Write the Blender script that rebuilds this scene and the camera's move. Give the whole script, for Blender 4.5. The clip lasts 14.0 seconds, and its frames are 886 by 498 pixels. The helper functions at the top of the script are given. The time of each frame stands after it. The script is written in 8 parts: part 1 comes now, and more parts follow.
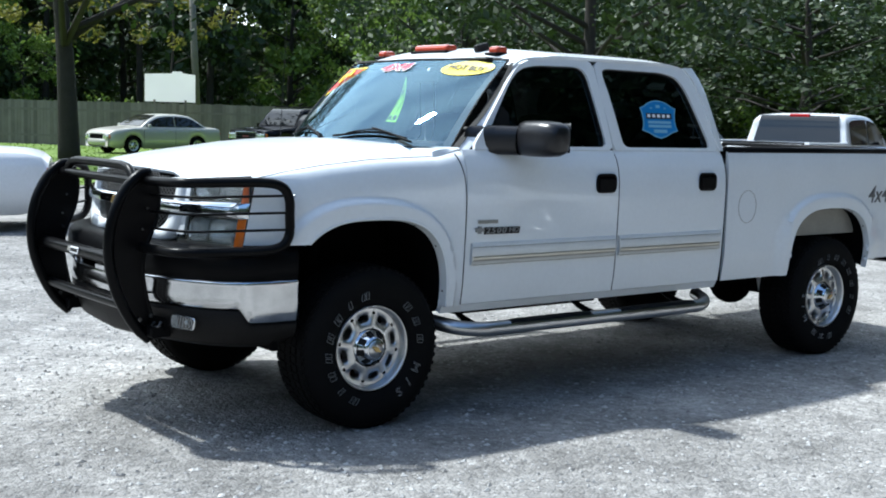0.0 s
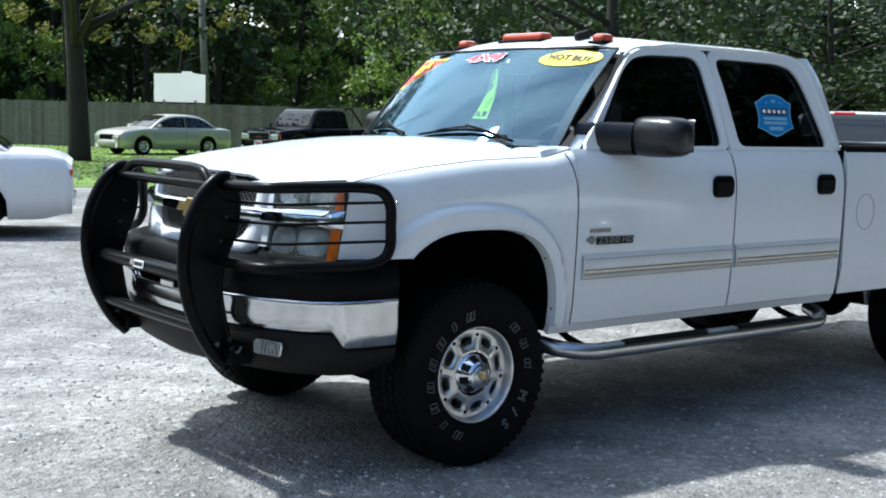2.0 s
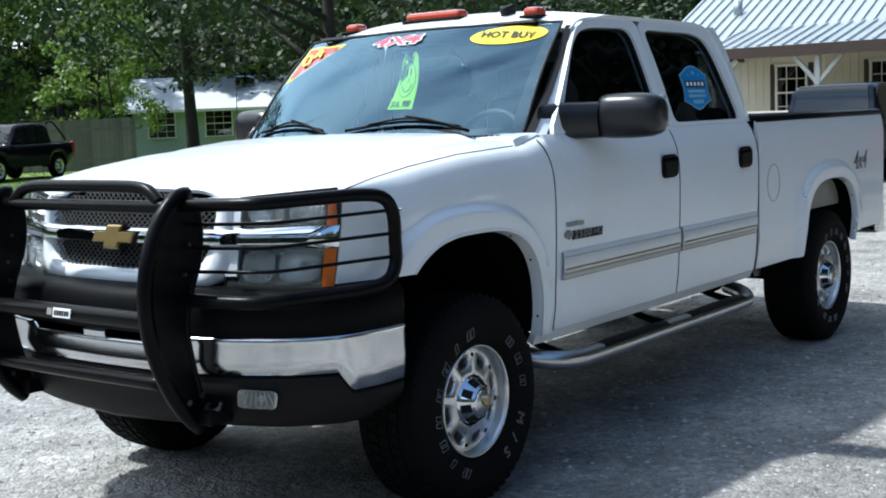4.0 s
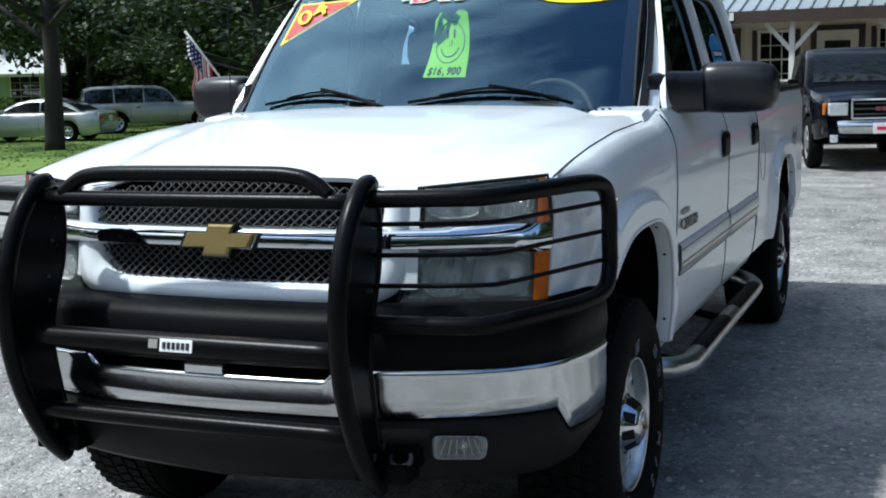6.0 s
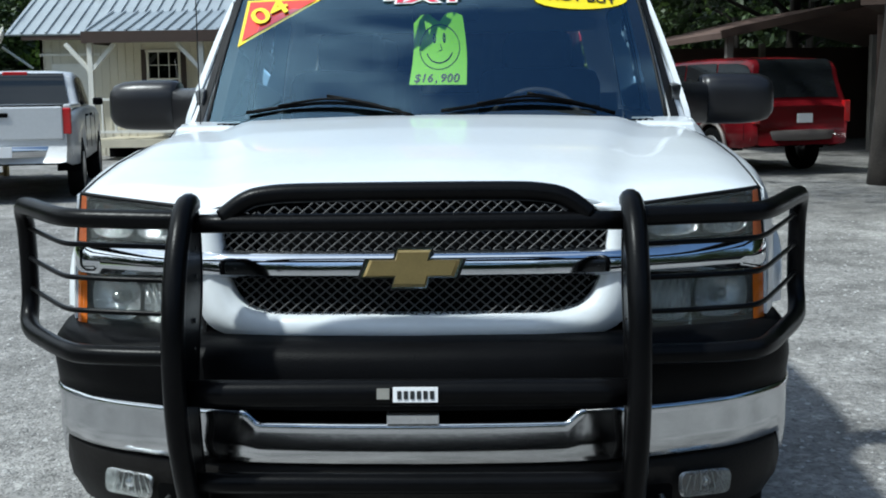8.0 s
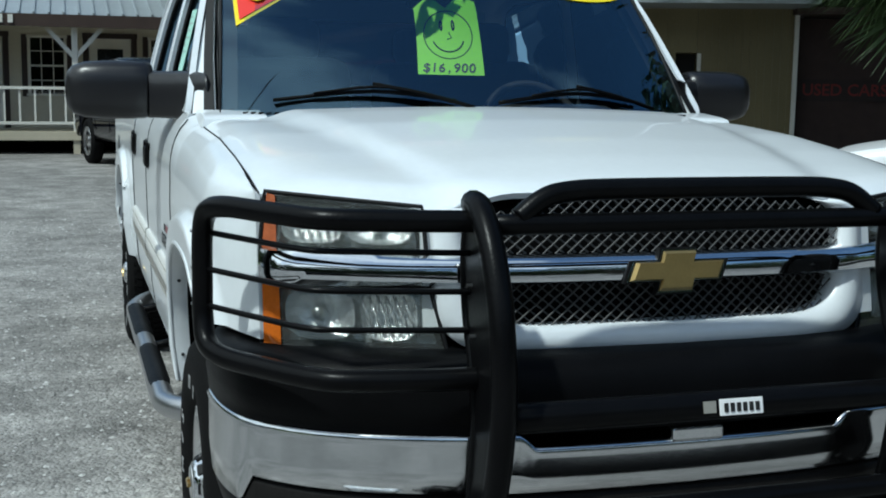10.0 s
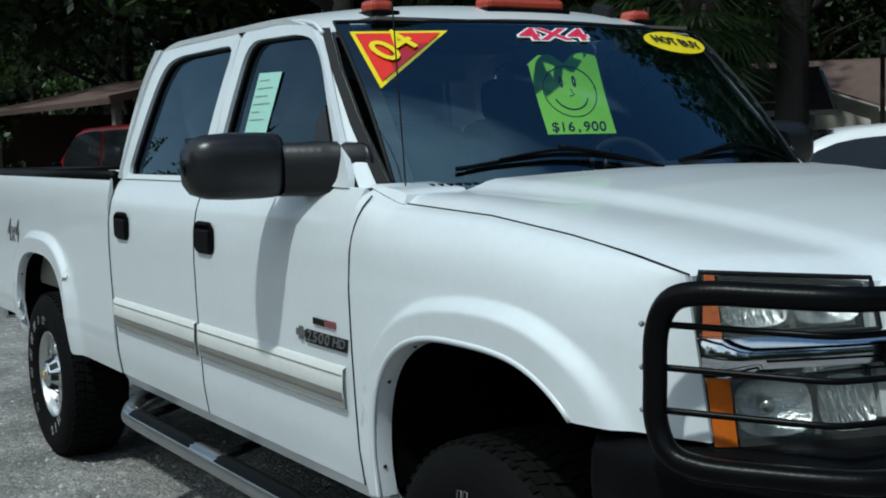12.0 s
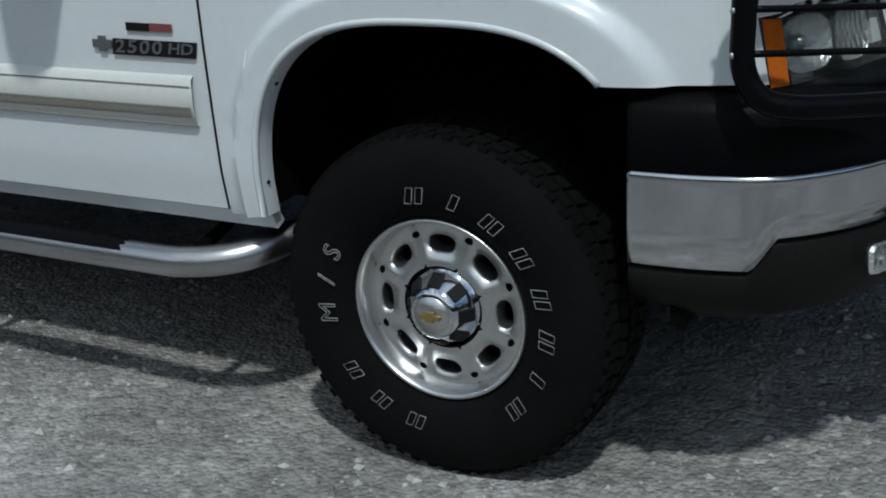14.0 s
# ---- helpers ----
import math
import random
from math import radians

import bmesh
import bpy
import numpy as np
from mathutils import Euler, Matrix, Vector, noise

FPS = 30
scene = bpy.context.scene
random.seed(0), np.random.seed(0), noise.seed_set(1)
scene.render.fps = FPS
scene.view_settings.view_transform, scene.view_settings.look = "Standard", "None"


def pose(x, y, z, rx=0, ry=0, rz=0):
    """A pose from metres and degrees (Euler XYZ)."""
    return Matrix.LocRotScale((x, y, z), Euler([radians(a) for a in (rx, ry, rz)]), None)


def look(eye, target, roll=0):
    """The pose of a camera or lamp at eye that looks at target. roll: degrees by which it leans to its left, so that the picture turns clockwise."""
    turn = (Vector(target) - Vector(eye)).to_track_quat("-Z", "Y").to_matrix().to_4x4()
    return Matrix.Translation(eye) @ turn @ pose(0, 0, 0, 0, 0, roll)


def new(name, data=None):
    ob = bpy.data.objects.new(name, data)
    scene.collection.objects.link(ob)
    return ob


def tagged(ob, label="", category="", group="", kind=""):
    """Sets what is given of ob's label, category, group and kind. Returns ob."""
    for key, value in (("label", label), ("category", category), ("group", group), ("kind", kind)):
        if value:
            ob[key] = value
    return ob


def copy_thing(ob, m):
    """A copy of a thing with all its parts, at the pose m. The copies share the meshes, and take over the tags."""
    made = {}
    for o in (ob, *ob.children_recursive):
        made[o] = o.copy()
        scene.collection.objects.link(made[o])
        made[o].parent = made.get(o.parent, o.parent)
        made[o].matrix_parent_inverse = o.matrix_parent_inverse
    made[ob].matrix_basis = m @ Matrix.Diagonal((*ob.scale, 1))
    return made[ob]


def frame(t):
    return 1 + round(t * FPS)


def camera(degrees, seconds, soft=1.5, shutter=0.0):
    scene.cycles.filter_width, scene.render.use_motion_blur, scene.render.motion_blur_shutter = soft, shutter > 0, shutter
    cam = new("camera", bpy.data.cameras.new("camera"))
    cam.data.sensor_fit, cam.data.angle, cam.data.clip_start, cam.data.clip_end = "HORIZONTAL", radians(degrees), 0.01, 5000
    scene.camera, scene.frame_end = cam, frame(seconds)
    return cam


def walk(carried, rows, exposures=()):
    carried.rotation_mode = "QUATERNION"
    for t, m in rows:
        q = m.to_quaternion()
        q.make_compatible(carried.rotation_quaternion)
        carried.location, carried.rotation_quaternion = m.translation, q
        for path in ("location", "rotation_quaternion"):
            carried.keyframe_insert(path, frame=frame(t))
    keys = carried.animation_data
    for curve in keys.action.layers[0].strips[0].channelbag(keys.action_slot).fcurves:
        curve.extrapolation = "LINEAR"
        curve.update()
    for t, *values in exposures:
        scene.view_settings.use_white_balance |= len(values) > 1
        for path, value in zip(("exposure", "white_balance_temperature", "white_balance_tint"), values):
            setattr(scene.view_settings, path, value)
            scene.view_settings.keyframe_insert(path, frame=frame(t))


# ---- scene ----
cam = camera(40.0, 14.0, soft=1.9)

PATH = [
    (0, (3.508, 5.933, 1.587), (2.273, 4.374, 1.373), 1.6),
    (0.5, (3.536, 5.898, 1.579), (2.306, 4.336, 1.365), 1.7),
    (1, (3.483, 5.669, 1.567), (2.261, 4.101, 1.357), 1.9),
    (1.5, (3.377, 5.327, 1.542), (2.159, 3.754, 1.339), 1.8),
    (2, (3.444, 5.043, 1.55), (2.211, 3.483, 1.337), 1.5),
    (2.5, (3.535, 4.709, 1.543), (2.236, 3.207, 1.312), 0.4),
    (3, (3.589, 4.406, 1.539), (2.195, 2.992, 1.292), -0.6),
    (3.2, (3.63, 4.289, 1.535), (2.196, 2.917, 1.288), -1.0),
    (5.3, (3.789, 2.403, 1.501), (2.022, 1.496, 1.263), -2.3),
    (5.5, (3.789, 2.228, 1.539), (2.002, 1.369, 1.276), -2.1),
    (6, (3.803, 1.852, 1.548), (1.97, 1.101, 1.272), -1.5),
    (6.5, (3.77, 1.349, 1.528), (1.873, 0.78, 1.25), -0.4),
    (7, (3.737, 0.943, 1.523), (1.802, 0.521, 1.243), -0.1),
    (7.5, (3.825, 0.562, 1.559), (1.859, 0.312, 1.288), -0.6),
    (10, (3.33, -1.295, 1.525), (1.438, -0.705, 1.256), 0.8),
    (10.5, (3.106, -1.632, 1.532), (1.263, -0.898, 1.272), 0.5),
    (11, (2.862, -1.937, 1.543), (1.062, -1.098, 1.303), -0.1),
    (11.5, (2.588, -2.233, 1.551), (0.833, -1.297, 1.342), -0.8),
    (12, (2.357, -2.528, 1.554), (0.675, -1.461, 1.373), -1.6),
    (12.5, (2.106, -2.713, 1.532), (0.531, -1.492, 1.354), -1.7),
    (13, (1.881, -2.957, 1.521), (0.491, -1.545, 1.251), -1.6),
    (13.5, (1.586, -3.153, 1.515), (0.45, -1.582, 1.025), -2.4),
    (14, (1.258, -3.179, 1.471), (0.343, -1.53, 0.803), -3.0),
]
walk(cam, [(t, look(eye, target, roll)) for t, eye, target, roll in PATH], exposures=[(0, 0.74, 5850, 4), (3.2, 0.67, 5850, 4), (5.3, 0.34, 5850, 3), (7.7, -0.01, 5850, 2), (9.8, -0.37, 5750, -4), (11, -0.54, 5750, -4), (12.5, -1.01, 5750, -4), (13.4, -1.36, 5800, -1), (14, -1.1, 5800, 1)])

# ---- world and sun ----
SUN_WAY = Vector((0.32, -0.54, 1.0)).normalized()
world = bpy.data.worlds.new("world")
scene.world = world
world.use_nodes = True
sky = world.node_tree.nodes.new("ShaderNodeTexSky")
sky.sky_type = "NISHITA"
sky.sun_disc = False
sky.sun_elevation = math.asin(SUN_WAY.z)
sky.sun_rotation = math.atan2(SUN_WAY.x, SUN_WAY.y)
sky.air_density, sky.dust_density, sky.ozone_density = 1.0, 0.4, 2.0
backg = world.node_tree.nodes["Background"]
backg.inputs[1].default_value = 0.14
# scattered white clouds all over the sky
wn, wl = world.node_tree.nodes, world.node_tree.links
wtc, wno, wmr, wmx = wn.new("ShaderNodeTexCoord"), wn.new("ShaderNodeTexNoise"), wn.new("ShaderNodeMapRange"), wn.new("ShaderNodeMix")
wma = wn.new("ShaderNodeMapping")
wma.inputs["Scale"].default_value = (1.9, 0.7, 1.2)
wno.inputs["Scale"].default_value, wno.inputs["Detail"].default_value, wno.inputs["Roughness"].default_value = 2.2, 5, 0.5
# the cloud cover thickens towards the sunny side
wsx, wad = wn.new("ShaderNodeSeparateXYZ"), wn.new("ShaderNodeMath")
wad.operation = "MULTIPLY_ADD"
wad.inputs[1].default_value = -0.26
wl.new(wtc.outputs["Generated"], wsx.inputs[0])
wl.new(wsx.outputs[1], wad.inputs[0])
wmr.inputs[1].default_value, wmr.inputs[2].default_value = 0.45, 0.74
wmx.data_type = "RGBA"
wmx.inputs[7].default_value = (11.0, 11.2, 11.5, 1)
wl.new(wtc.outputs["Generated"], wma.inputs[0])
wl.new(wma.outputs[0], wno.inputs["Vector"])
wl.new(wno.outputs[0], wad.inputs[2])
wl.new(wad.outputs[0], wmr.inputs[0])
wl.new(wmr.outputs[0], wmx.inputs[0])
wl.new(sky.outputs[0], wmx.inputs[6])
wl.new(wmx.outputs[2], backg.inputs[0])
sun = new("sun", bpy.data.lights.new("sun", "SUN"))
sun.data.energy, sun.data.angle, sun.data.color = 4.2, radians(2.2), (1.0, 0.96, 0.9)
sun.matrix_world = look(SUN_WAY * 60, (0, 0, 0))


# ---- materials ----
def mat(name, col, rough=0.5, metal=0.0, vary=0.12, scale=6.0, fine=60.0, bump=0.0, col2=None, coat=0.0, spec=0.5, island=0.0, obj=0.0):
    """Procedural surface: base colour varied at two scales, with fine relief."""
    m = bpy.data.materials.new(name)
    m.use_nodes = True
    nt = m.node_tree
    nd, lk = nt.nodes, nt.links
    p = nd["Principled BSDF"]
    p.inputs["Roughness"].default_value = rough
    p.inputs["Metallic"].default_value = metal
    p.inputs["Coat Weight"].default_value = coat
    p.inputs["Coat Roughness"].default_value = 0.04
    p.inputs["Specular IOR Level"].default_value = spec
    tc = nd.new("ShaderNodeTexCoord")
    n1, n2 = nd.new("ShaderNodeTexNoise"), nd.new("ShaderNodeTexNoise")
    n1.inputs["Scale"].default_value, n2.inputs["Scale"].default_value = scale, fine
    n1.inputs["Detail"].default_value, n2.inputs["Detail"].default_value = 5, 4
    lk.new(tc.outputs["Object"], n1.inputs["Vector"])
    lk.new(tc.outputs["Object"], n2.inputs["Vector"])
    add = nd.new("ShaderNodeMath")
    add.operation = "ADD"
    lk.new(n1.outputs[0], add.inputs[0])
    lk.new(n2.outputs[0], add.inputs[1])
    mr = nd.new("ShaderNodeMapRange")
    mr.inputs[1].default_value, mr.inputs[2].default_value = 0.65, 1.35
    lk.new(add.outputs[0], mr.inputs[0])
    mix = nd.new("ShaderNodeMix")
    mix.data_type = "RGBA"
    c = Vector(col)
    mix.inputs[6].default_value = (*(c * (1 - vary)), 1)
    mix.inputs[7].default_value = (*(Vector(col2) if col2 else c * (1 + vary)), 1)
    lk.new(mr.outputs[0], mix.inputs[0])
    out = mix.outputs[2]
    if island or obj:
        src = nd.new("ShaderNodeNewGeometry").outputs["Random Per Island"] if island else nd.new("ShaderNodeObjectInfo").outputs["Random"]
        hsv = nd.new("ShaderNodeHueSaturation")
        mv = nd.new("ShaderNodeMapRange")
        k = island or obj
        mv.inputs[3].default_value, mv.inputs[4].default_value = 1 - k, 1 + k
        lk.new(src, mv.inputs[0])
        lk.new(mv.outputs[0], hsv.inputs["Value"])
        lk.new(out, hsv.inputs["Color"])
        out = hsv.outputs[0]
    lk.new(out, p.inputs["Base Color"])
    if bump:
        b = nd.new("ShaderNodeBump")
        b.inputs["Strength"].default_value = min(1.0, bump)
        b.inputs["Distance"].default_value = 0.01
        lk.new(n2.outputs[0], b.inputs["Height"])
        lk.new(b.outputs[0], p.inputs["Normal"])
    return m


def glass_mat(name, tint, rough=0.0, mirror=1.0, ior=1.75, coat=(1, 1, 1), haze=0.0):
    """Thin tinted pane: sees through with a tint, with a surface gloss; coat colours its reflections."""
    m = bpy.data.materials.new(name)
    m.use_nodes = True
    nt = m.node_tree
    nd, lk = nt.nodes, nt.links
    nd.remove(nd["Principled BSDF"])
    tr, gl, mx, fr = nd.new("ShaderNodeBsdfTransparent"), nd.new("ShaderNodeBsdfGlossy"), nd.new("ShaderNodeMixShader"), nd.new("ShaderNodeFresnel")
    fr.inputs[0].default_value = ior
    tr.inputs[0].default_value = (*tint, 1)
    gl.inputs["Roughness"].default_value = rough
    gl.inputs[0].default_value = (mirror * coat[0], mirror * coat[1], mirror * coat[2], 1)
    lk.new(fr.outputs[0], mx.inputs[0])
    lk.new(tr.outputs[0], mx.inputs[1])
    lk.new(gl.outputs[0], mx.inputs[2])
    out = mx.outputs[0]
    if haze:
        # a weathered, milky skin on old plastic
        df, mh = nd.new("ShaderNodeBsdfDiffuse"), nd.new("ShaderNodeMixShader")
        df.inputs[0].default_value = (0.62, 0.66, 0.64, 1)
        mh.inputs[0].default_value = haze
        lk.new(out, mh.inputs[1])
        lk.new(df.outputs[0], mh.inputs[2])
        out = mh.outputs[0]
    lk.new(out, nd["Material Output"].inputs[0])
    return m


def ground_mat(name, cols, size, bump, rough=0.9, big=0.35, bigdark=0.75):
    """Loose stones: cell colours, larger worn patches, relief."""
    m = bpy.data.materials.new(name)
    m.use_nodes = True
    nt = m.node_tree
    nd, lk = nt.nodes, nt.links
    p = nd["Principled BSDF"]
    p.inputs["Roughness"].default_value = rough
    p.inputs["Specular IOR Level"].default_value = 0.25
    tc = nd.new("ShaderNodeTexCoord")
    vo = nd.new("ShaderNodeTexVoronoi")
    vo.inputs["Scale"].default_value = size
    vo2 = nd.new("ShaderNodeTexVoronoi")
    vo2.inputs["Scale"].default_value = size * 0.37
    ns = nd.new("ShaderNodeTexNoise")
    ns.inputs["Scale"].default_value, ns.inputs["Detail"].default_value = big, 8
    for n in (vo, vo2, ns):
        lk.new(tc.outputs["Object"], n.inputs["Vector"])
    sep = nd.new("ShaderNodeSeparateColor")
    lk.new(vo.outputs["Color"], sep.inputs[0])
    ramp = nd.new("ShaderNodeValToRGB")
    el = ramp.color_ramp.elements
    for i, c in enumerate(cols):
        e = el[i] if i < 2 else el.new(0.5)
        e.position, e.color = i / (len(cols) - 1), (*c, 1)
    lk.new(sep.outputs[0], ramp.inputs[0])
    value = None
    for sc, det, lo, hi, v0, v1 in ((big, 8, 0.35, 0.65, bigdark, 1.12), (2.3, 6, 0.34, 0.66, 0.70, 1.24), (17.0, 5, 0.34, 0.66, 0.80, 1.18)):
        q = nd.new("ShaderNodeTexNoise")
        q.inputs["Scale"].default_value, q.inputs["Detail"].default_value = sc, det
        lk.new(tc.outputs["Object"], q.inputs["Vector"])
        mr = nd.new("ShaderNodeMapRange")
        mr.inputs[1].default_value, mr.inputs[2].default_value, mr.inputs[3].default_value, mr.inputs[4].default_value = lo, hi, v0, v1
        lk.new(q.outputs[0], mr.inputs[0])
        if value is None:
            value = mr.outputs[0]
        else:
            mu = nd.new("ShaderNodeMath")
            mu.operation = "MULTIPLY"
            lk.new(value, mu.inputs[0])
            lk.new(mr.outputs[0], mu.inputs[1])
            value = mu.outputs[0]
    # pale stones standing out among the fines
    sp2 = nd.new("ShaderNodeSeparateColor")
    lk.new(vo2.outputs["Color"], sp2.inputs[0])
    ml = nd.new("ShaderNodeMapRange")
    ml.inputs[1].default_value, ml.inputs[2].default_value, ml.inputs[3].default_value, ml.inputs[4].default_value = 0.8, 0.95, 1.0, 1.3
    lk.new(sp2.outputs[1], ml.inputs[0])
    mu = nd.new("ShaderNodeMath")
    mu.operation = "MULTIPLY"
    lk.new(value, mu.inputs[0])
    lk.new(ml.outputs[0], mu.inputs[1])
    hs = nd.new("ShaderNodeHueSaturation")
    lk.new(ramp.outputs[0], hs.inputs["Color"])
    lk.new(mu.outputs[0], hs.inputs["Value"])
    lk.new(hs.outputs[0], p.inputs["Base Color"])
    ad = nd.new("ShaderNodeMath")
    ad.operation = "ADD"
    lk.new(vo.outputs["Distance"], ad.inputs[0])
    lk.new(vo2.outputs["Distance"], ad.inputs[1])
    rn = nd.new("ShaderNodeTexNoise")
    rn.inputs["Scale"].default_value, rn.inputs["Detail"].default_value = 11.0, 6
    lk.new(tc.outputs["Object"], rn.inputs["Vector"])
    ma = nd.new("ShaderNodeMath")
    ma.operation = "MULTIPLY_ADD"
    ma.inputs[1].default_value = 2.2
    lk.new(rn.outputs[0], ma.inputs[0])
    lk.new(ad.outputs[0], ma.inputs[2])
    b = nd.new("ShaderNodeBump")
    b.inputs["Strength"].default_value, b.inputs["Distance"].default_value = bump, 0.025
    b.invert = True
    lk.new(ma.outputs[0], b.inputs["Height"])
    lk.new(b.outputs[0], p.inputs["Normal"])
    return m


def leaf_mat(name, col, col2, thin=0.35):
    m = bpy.data.materials.new(name)
    m.use_nodes = True
    nt = m.node_tree
    nd, lk = nt.nodes, nt.links
    nd.remove(nd["Principled BSDF"])
    geo = nd.new("ShaderNodeNewGeometry")
    mix = nd.new("ShaderNodeMix")
    mix.data_type = "RGBA"
    mix.inputs[6].default_value, mix.inputs[7].default_value = (*col, 1), (*col2, 1)
    lk.new(geo.outputs["Random Per Island"], mix.inputs[0])
    df, tl, mx = nd.new("ShaderNodeBsdfPrincipled"), nd.new("ShaderNodeBsdfTranslucent"), nd.new("ShaderNodeMixShader")
    df.inputs["Roughness"].default_value = 0.55
    mx.inputs[0].default_value = thin
    lk.new(mix.outputs[2], df.inputs["Base Color"])
    lk.new(mix.outputs[2], tl.inputs[0])
    lk.new(df.outputs[0], mx.inputs[1])
    lk.new(tl.outputs[0], mx.inputs[2])
    lk.new(mx.outputs[0], nd["Material Output"].inputs[0])
    return m


WHITE = mat("white_paint", (0.74, 0.77, 0.79), 0.32, 0, 0.03, 3, 40, coat=0.6)
CREAM = mat("aged_white_trim", (0.66, 0.64, 0.56), 0.45, 0, 0.05, 8, 60)
GREYTRIM = mat("grey_vinyl", (0.27, 0.26, 0.23), 0.5, 0, 0.1, 8, 60)
BLACKP = mat("black_plastic", (0.0034, 0.0034, 0.0038), 0.42, 0, 0.25, 12, 220, bump=0.12, spec=0.06)
MIRRORP = mat("dark_grained_plastic", (0.012, 0.0115, 0.013), 0.3, 0, 0.2, 9, 320, bump=0.06, spec=0.45)
GUARD = mat("black_powder_coat", (0.003, 0.003, 0.0034), 0.3, 0, 0.3, 9, 160, bump=0.06, spec=0.10)
VALANCE = mat("dark_grey_valance", (0.0115, 0.0107, 0.0102), 0.5, 0, 0.25, 5, 120, bump=0.1, spec=0.09)
RUBBER = mat("tyre_rubber", (0.0046, 0.0045, 0.0045), 0.8, 0, 0.3, 7, 140, bump=0.2, spec=0.10)
SEAL = mat("rubber_seal", (0.007, 0.007, 0.0075), 0.6, 0, 0.2, spec=0.25)
# near-black: recess shade put into the colour; also serves hidden parts and black trim
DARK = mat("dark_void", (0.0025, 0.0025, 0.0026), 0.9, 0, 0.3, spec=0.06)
CHROME = mat("chrome", (0.7, 0.72, 0.75), 0.06, 1.0, 0.05, 6, 80)
ALLOY = mat("polished_alloy", (0.68, 0.68, 0.68), 0.33, 1.0, 0.08, 9, 120, bump=0.03)
DULLSTEEL = mat("brushed_steel", (0.5, 0.5, 0.51), 0.3, 1.0, 0.1, 8, 160, bump=0.04)
GOLD = mat("gold_emblem", (0.40, 0.29, 0.115), 0.3, 0.75, 0.1, 30, 200)
AMBER = mat("amber_lens", (0.55, 0.13, 0.012), 0.15, 0, 0.12, 60, 160, coat=0.8)
ORANGE = mat("orange_marker_lens", (0.42, 0.06, 0.03), 0.2, 0, 0.12, 40, 160, coat=0.6)
REDL = mat("red_lens", (0.5, 0.012, 0.015), 0.15, 0, 0.1, 40, 120, coat=0.8)
REFLECTOR = mat("lamp_reflector", (0.9, 0.92, 0.92), 0.18, 0.85, 0.2, 30, 120, bump=0.5)
LAMPBODY = mat("lamp_housing", (0.46, 0.48, 0.47), 0.22, 0.75, 0.25, 14, 70, bump=0.25)
CLEAR = glass_mat("clear_lens", (0.9, 0.92, 0.91), 0.03, haze=0.06)
# coat paints the reflections blue, standing in for clear blue sky in the panes
WSHIELD = glass_mat("windscreen_glass", (0.70, 0.78, 0.80), 0.0, 1.0, 2.3, (0.50, 0.78, 1.0))
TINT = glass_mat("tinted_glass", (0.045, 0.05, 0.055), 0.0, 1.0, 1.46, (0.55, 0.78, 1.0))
CLOTH = mat("grey_seat_cloth", (0.10, 0.098, 0.095), 0.9, 0, 0.15, 12, 160, bump=0.3)
DASH = mat("dark_dashboard", (0.02, 0.022, 0.025), 0.6, 0, 0.2, 9, 160, bump=0.2)
LIME = mat("lime_card", (0.34, 0.82, 0.04), 0.6, 0, 0.06, 4, 60)
YEL = mat("yellow_vinyl", (0.85, 0.68, 0.01), 0.4, 0, 0.03)
REDV = mat("red_vinyl", (0.72, 0.03, 0.02), 0.4, 0, 0.03)
MAGV = mat("crimson_vinyl", (0.68, 0.02, 0.07), 0.4, 0, 0.04)
WHV = mat("white_vinyl", (0.82, 0.82, 0.82), 0.4, 0, 0.02)
BLKV = mat("black_ink", (0.012, 0.012, 0.012), 0.5, 0, 0.05)
BLUEV = mat("blue_vinyl", (0.015, 0.2, 0.5), 0.4, 0, 0.05)
PALEBLUE = mat("pale_blue_vinyl", (0.22, 0.45, 0.62), 0.4, 0, 0.05)
PAPER = mat("pale_green_paper", (0.42, 0.7, 0.6), 0.7, 0, 0.05)


# ---- building helpers ----
def lerp_table(tab, v):
    if v <= tab[0][0]:
        return tab[0][1]
    for (a, p), (b, q) in zip(tab, tab[1:]):
        if v <= b:
            return p + (q - p) * (v - a) / (b - a)
    return tab[-1][1]


def mesh_of(name, verts, faces, material, smooth=True):
    me = bpy.data.meshes.new(name)
    me.from_pydata([tuple(v) for v in verts], [], faces)
    me.materials.append(material)
    if smooth:
        me.shade_smooth()
    me.update()
    return me


def thing(name, label, category, group="", kind="", m=None):
    ob = new(name)
    ob.empty_display_size = 0.2
    if m is not None:
        ob.matrix_world = m
    return tagged(ob, label, category, group, kind)


CLEAR_KINDS = {"clear_lens", "windscreen_glass", "tinted_glass"}


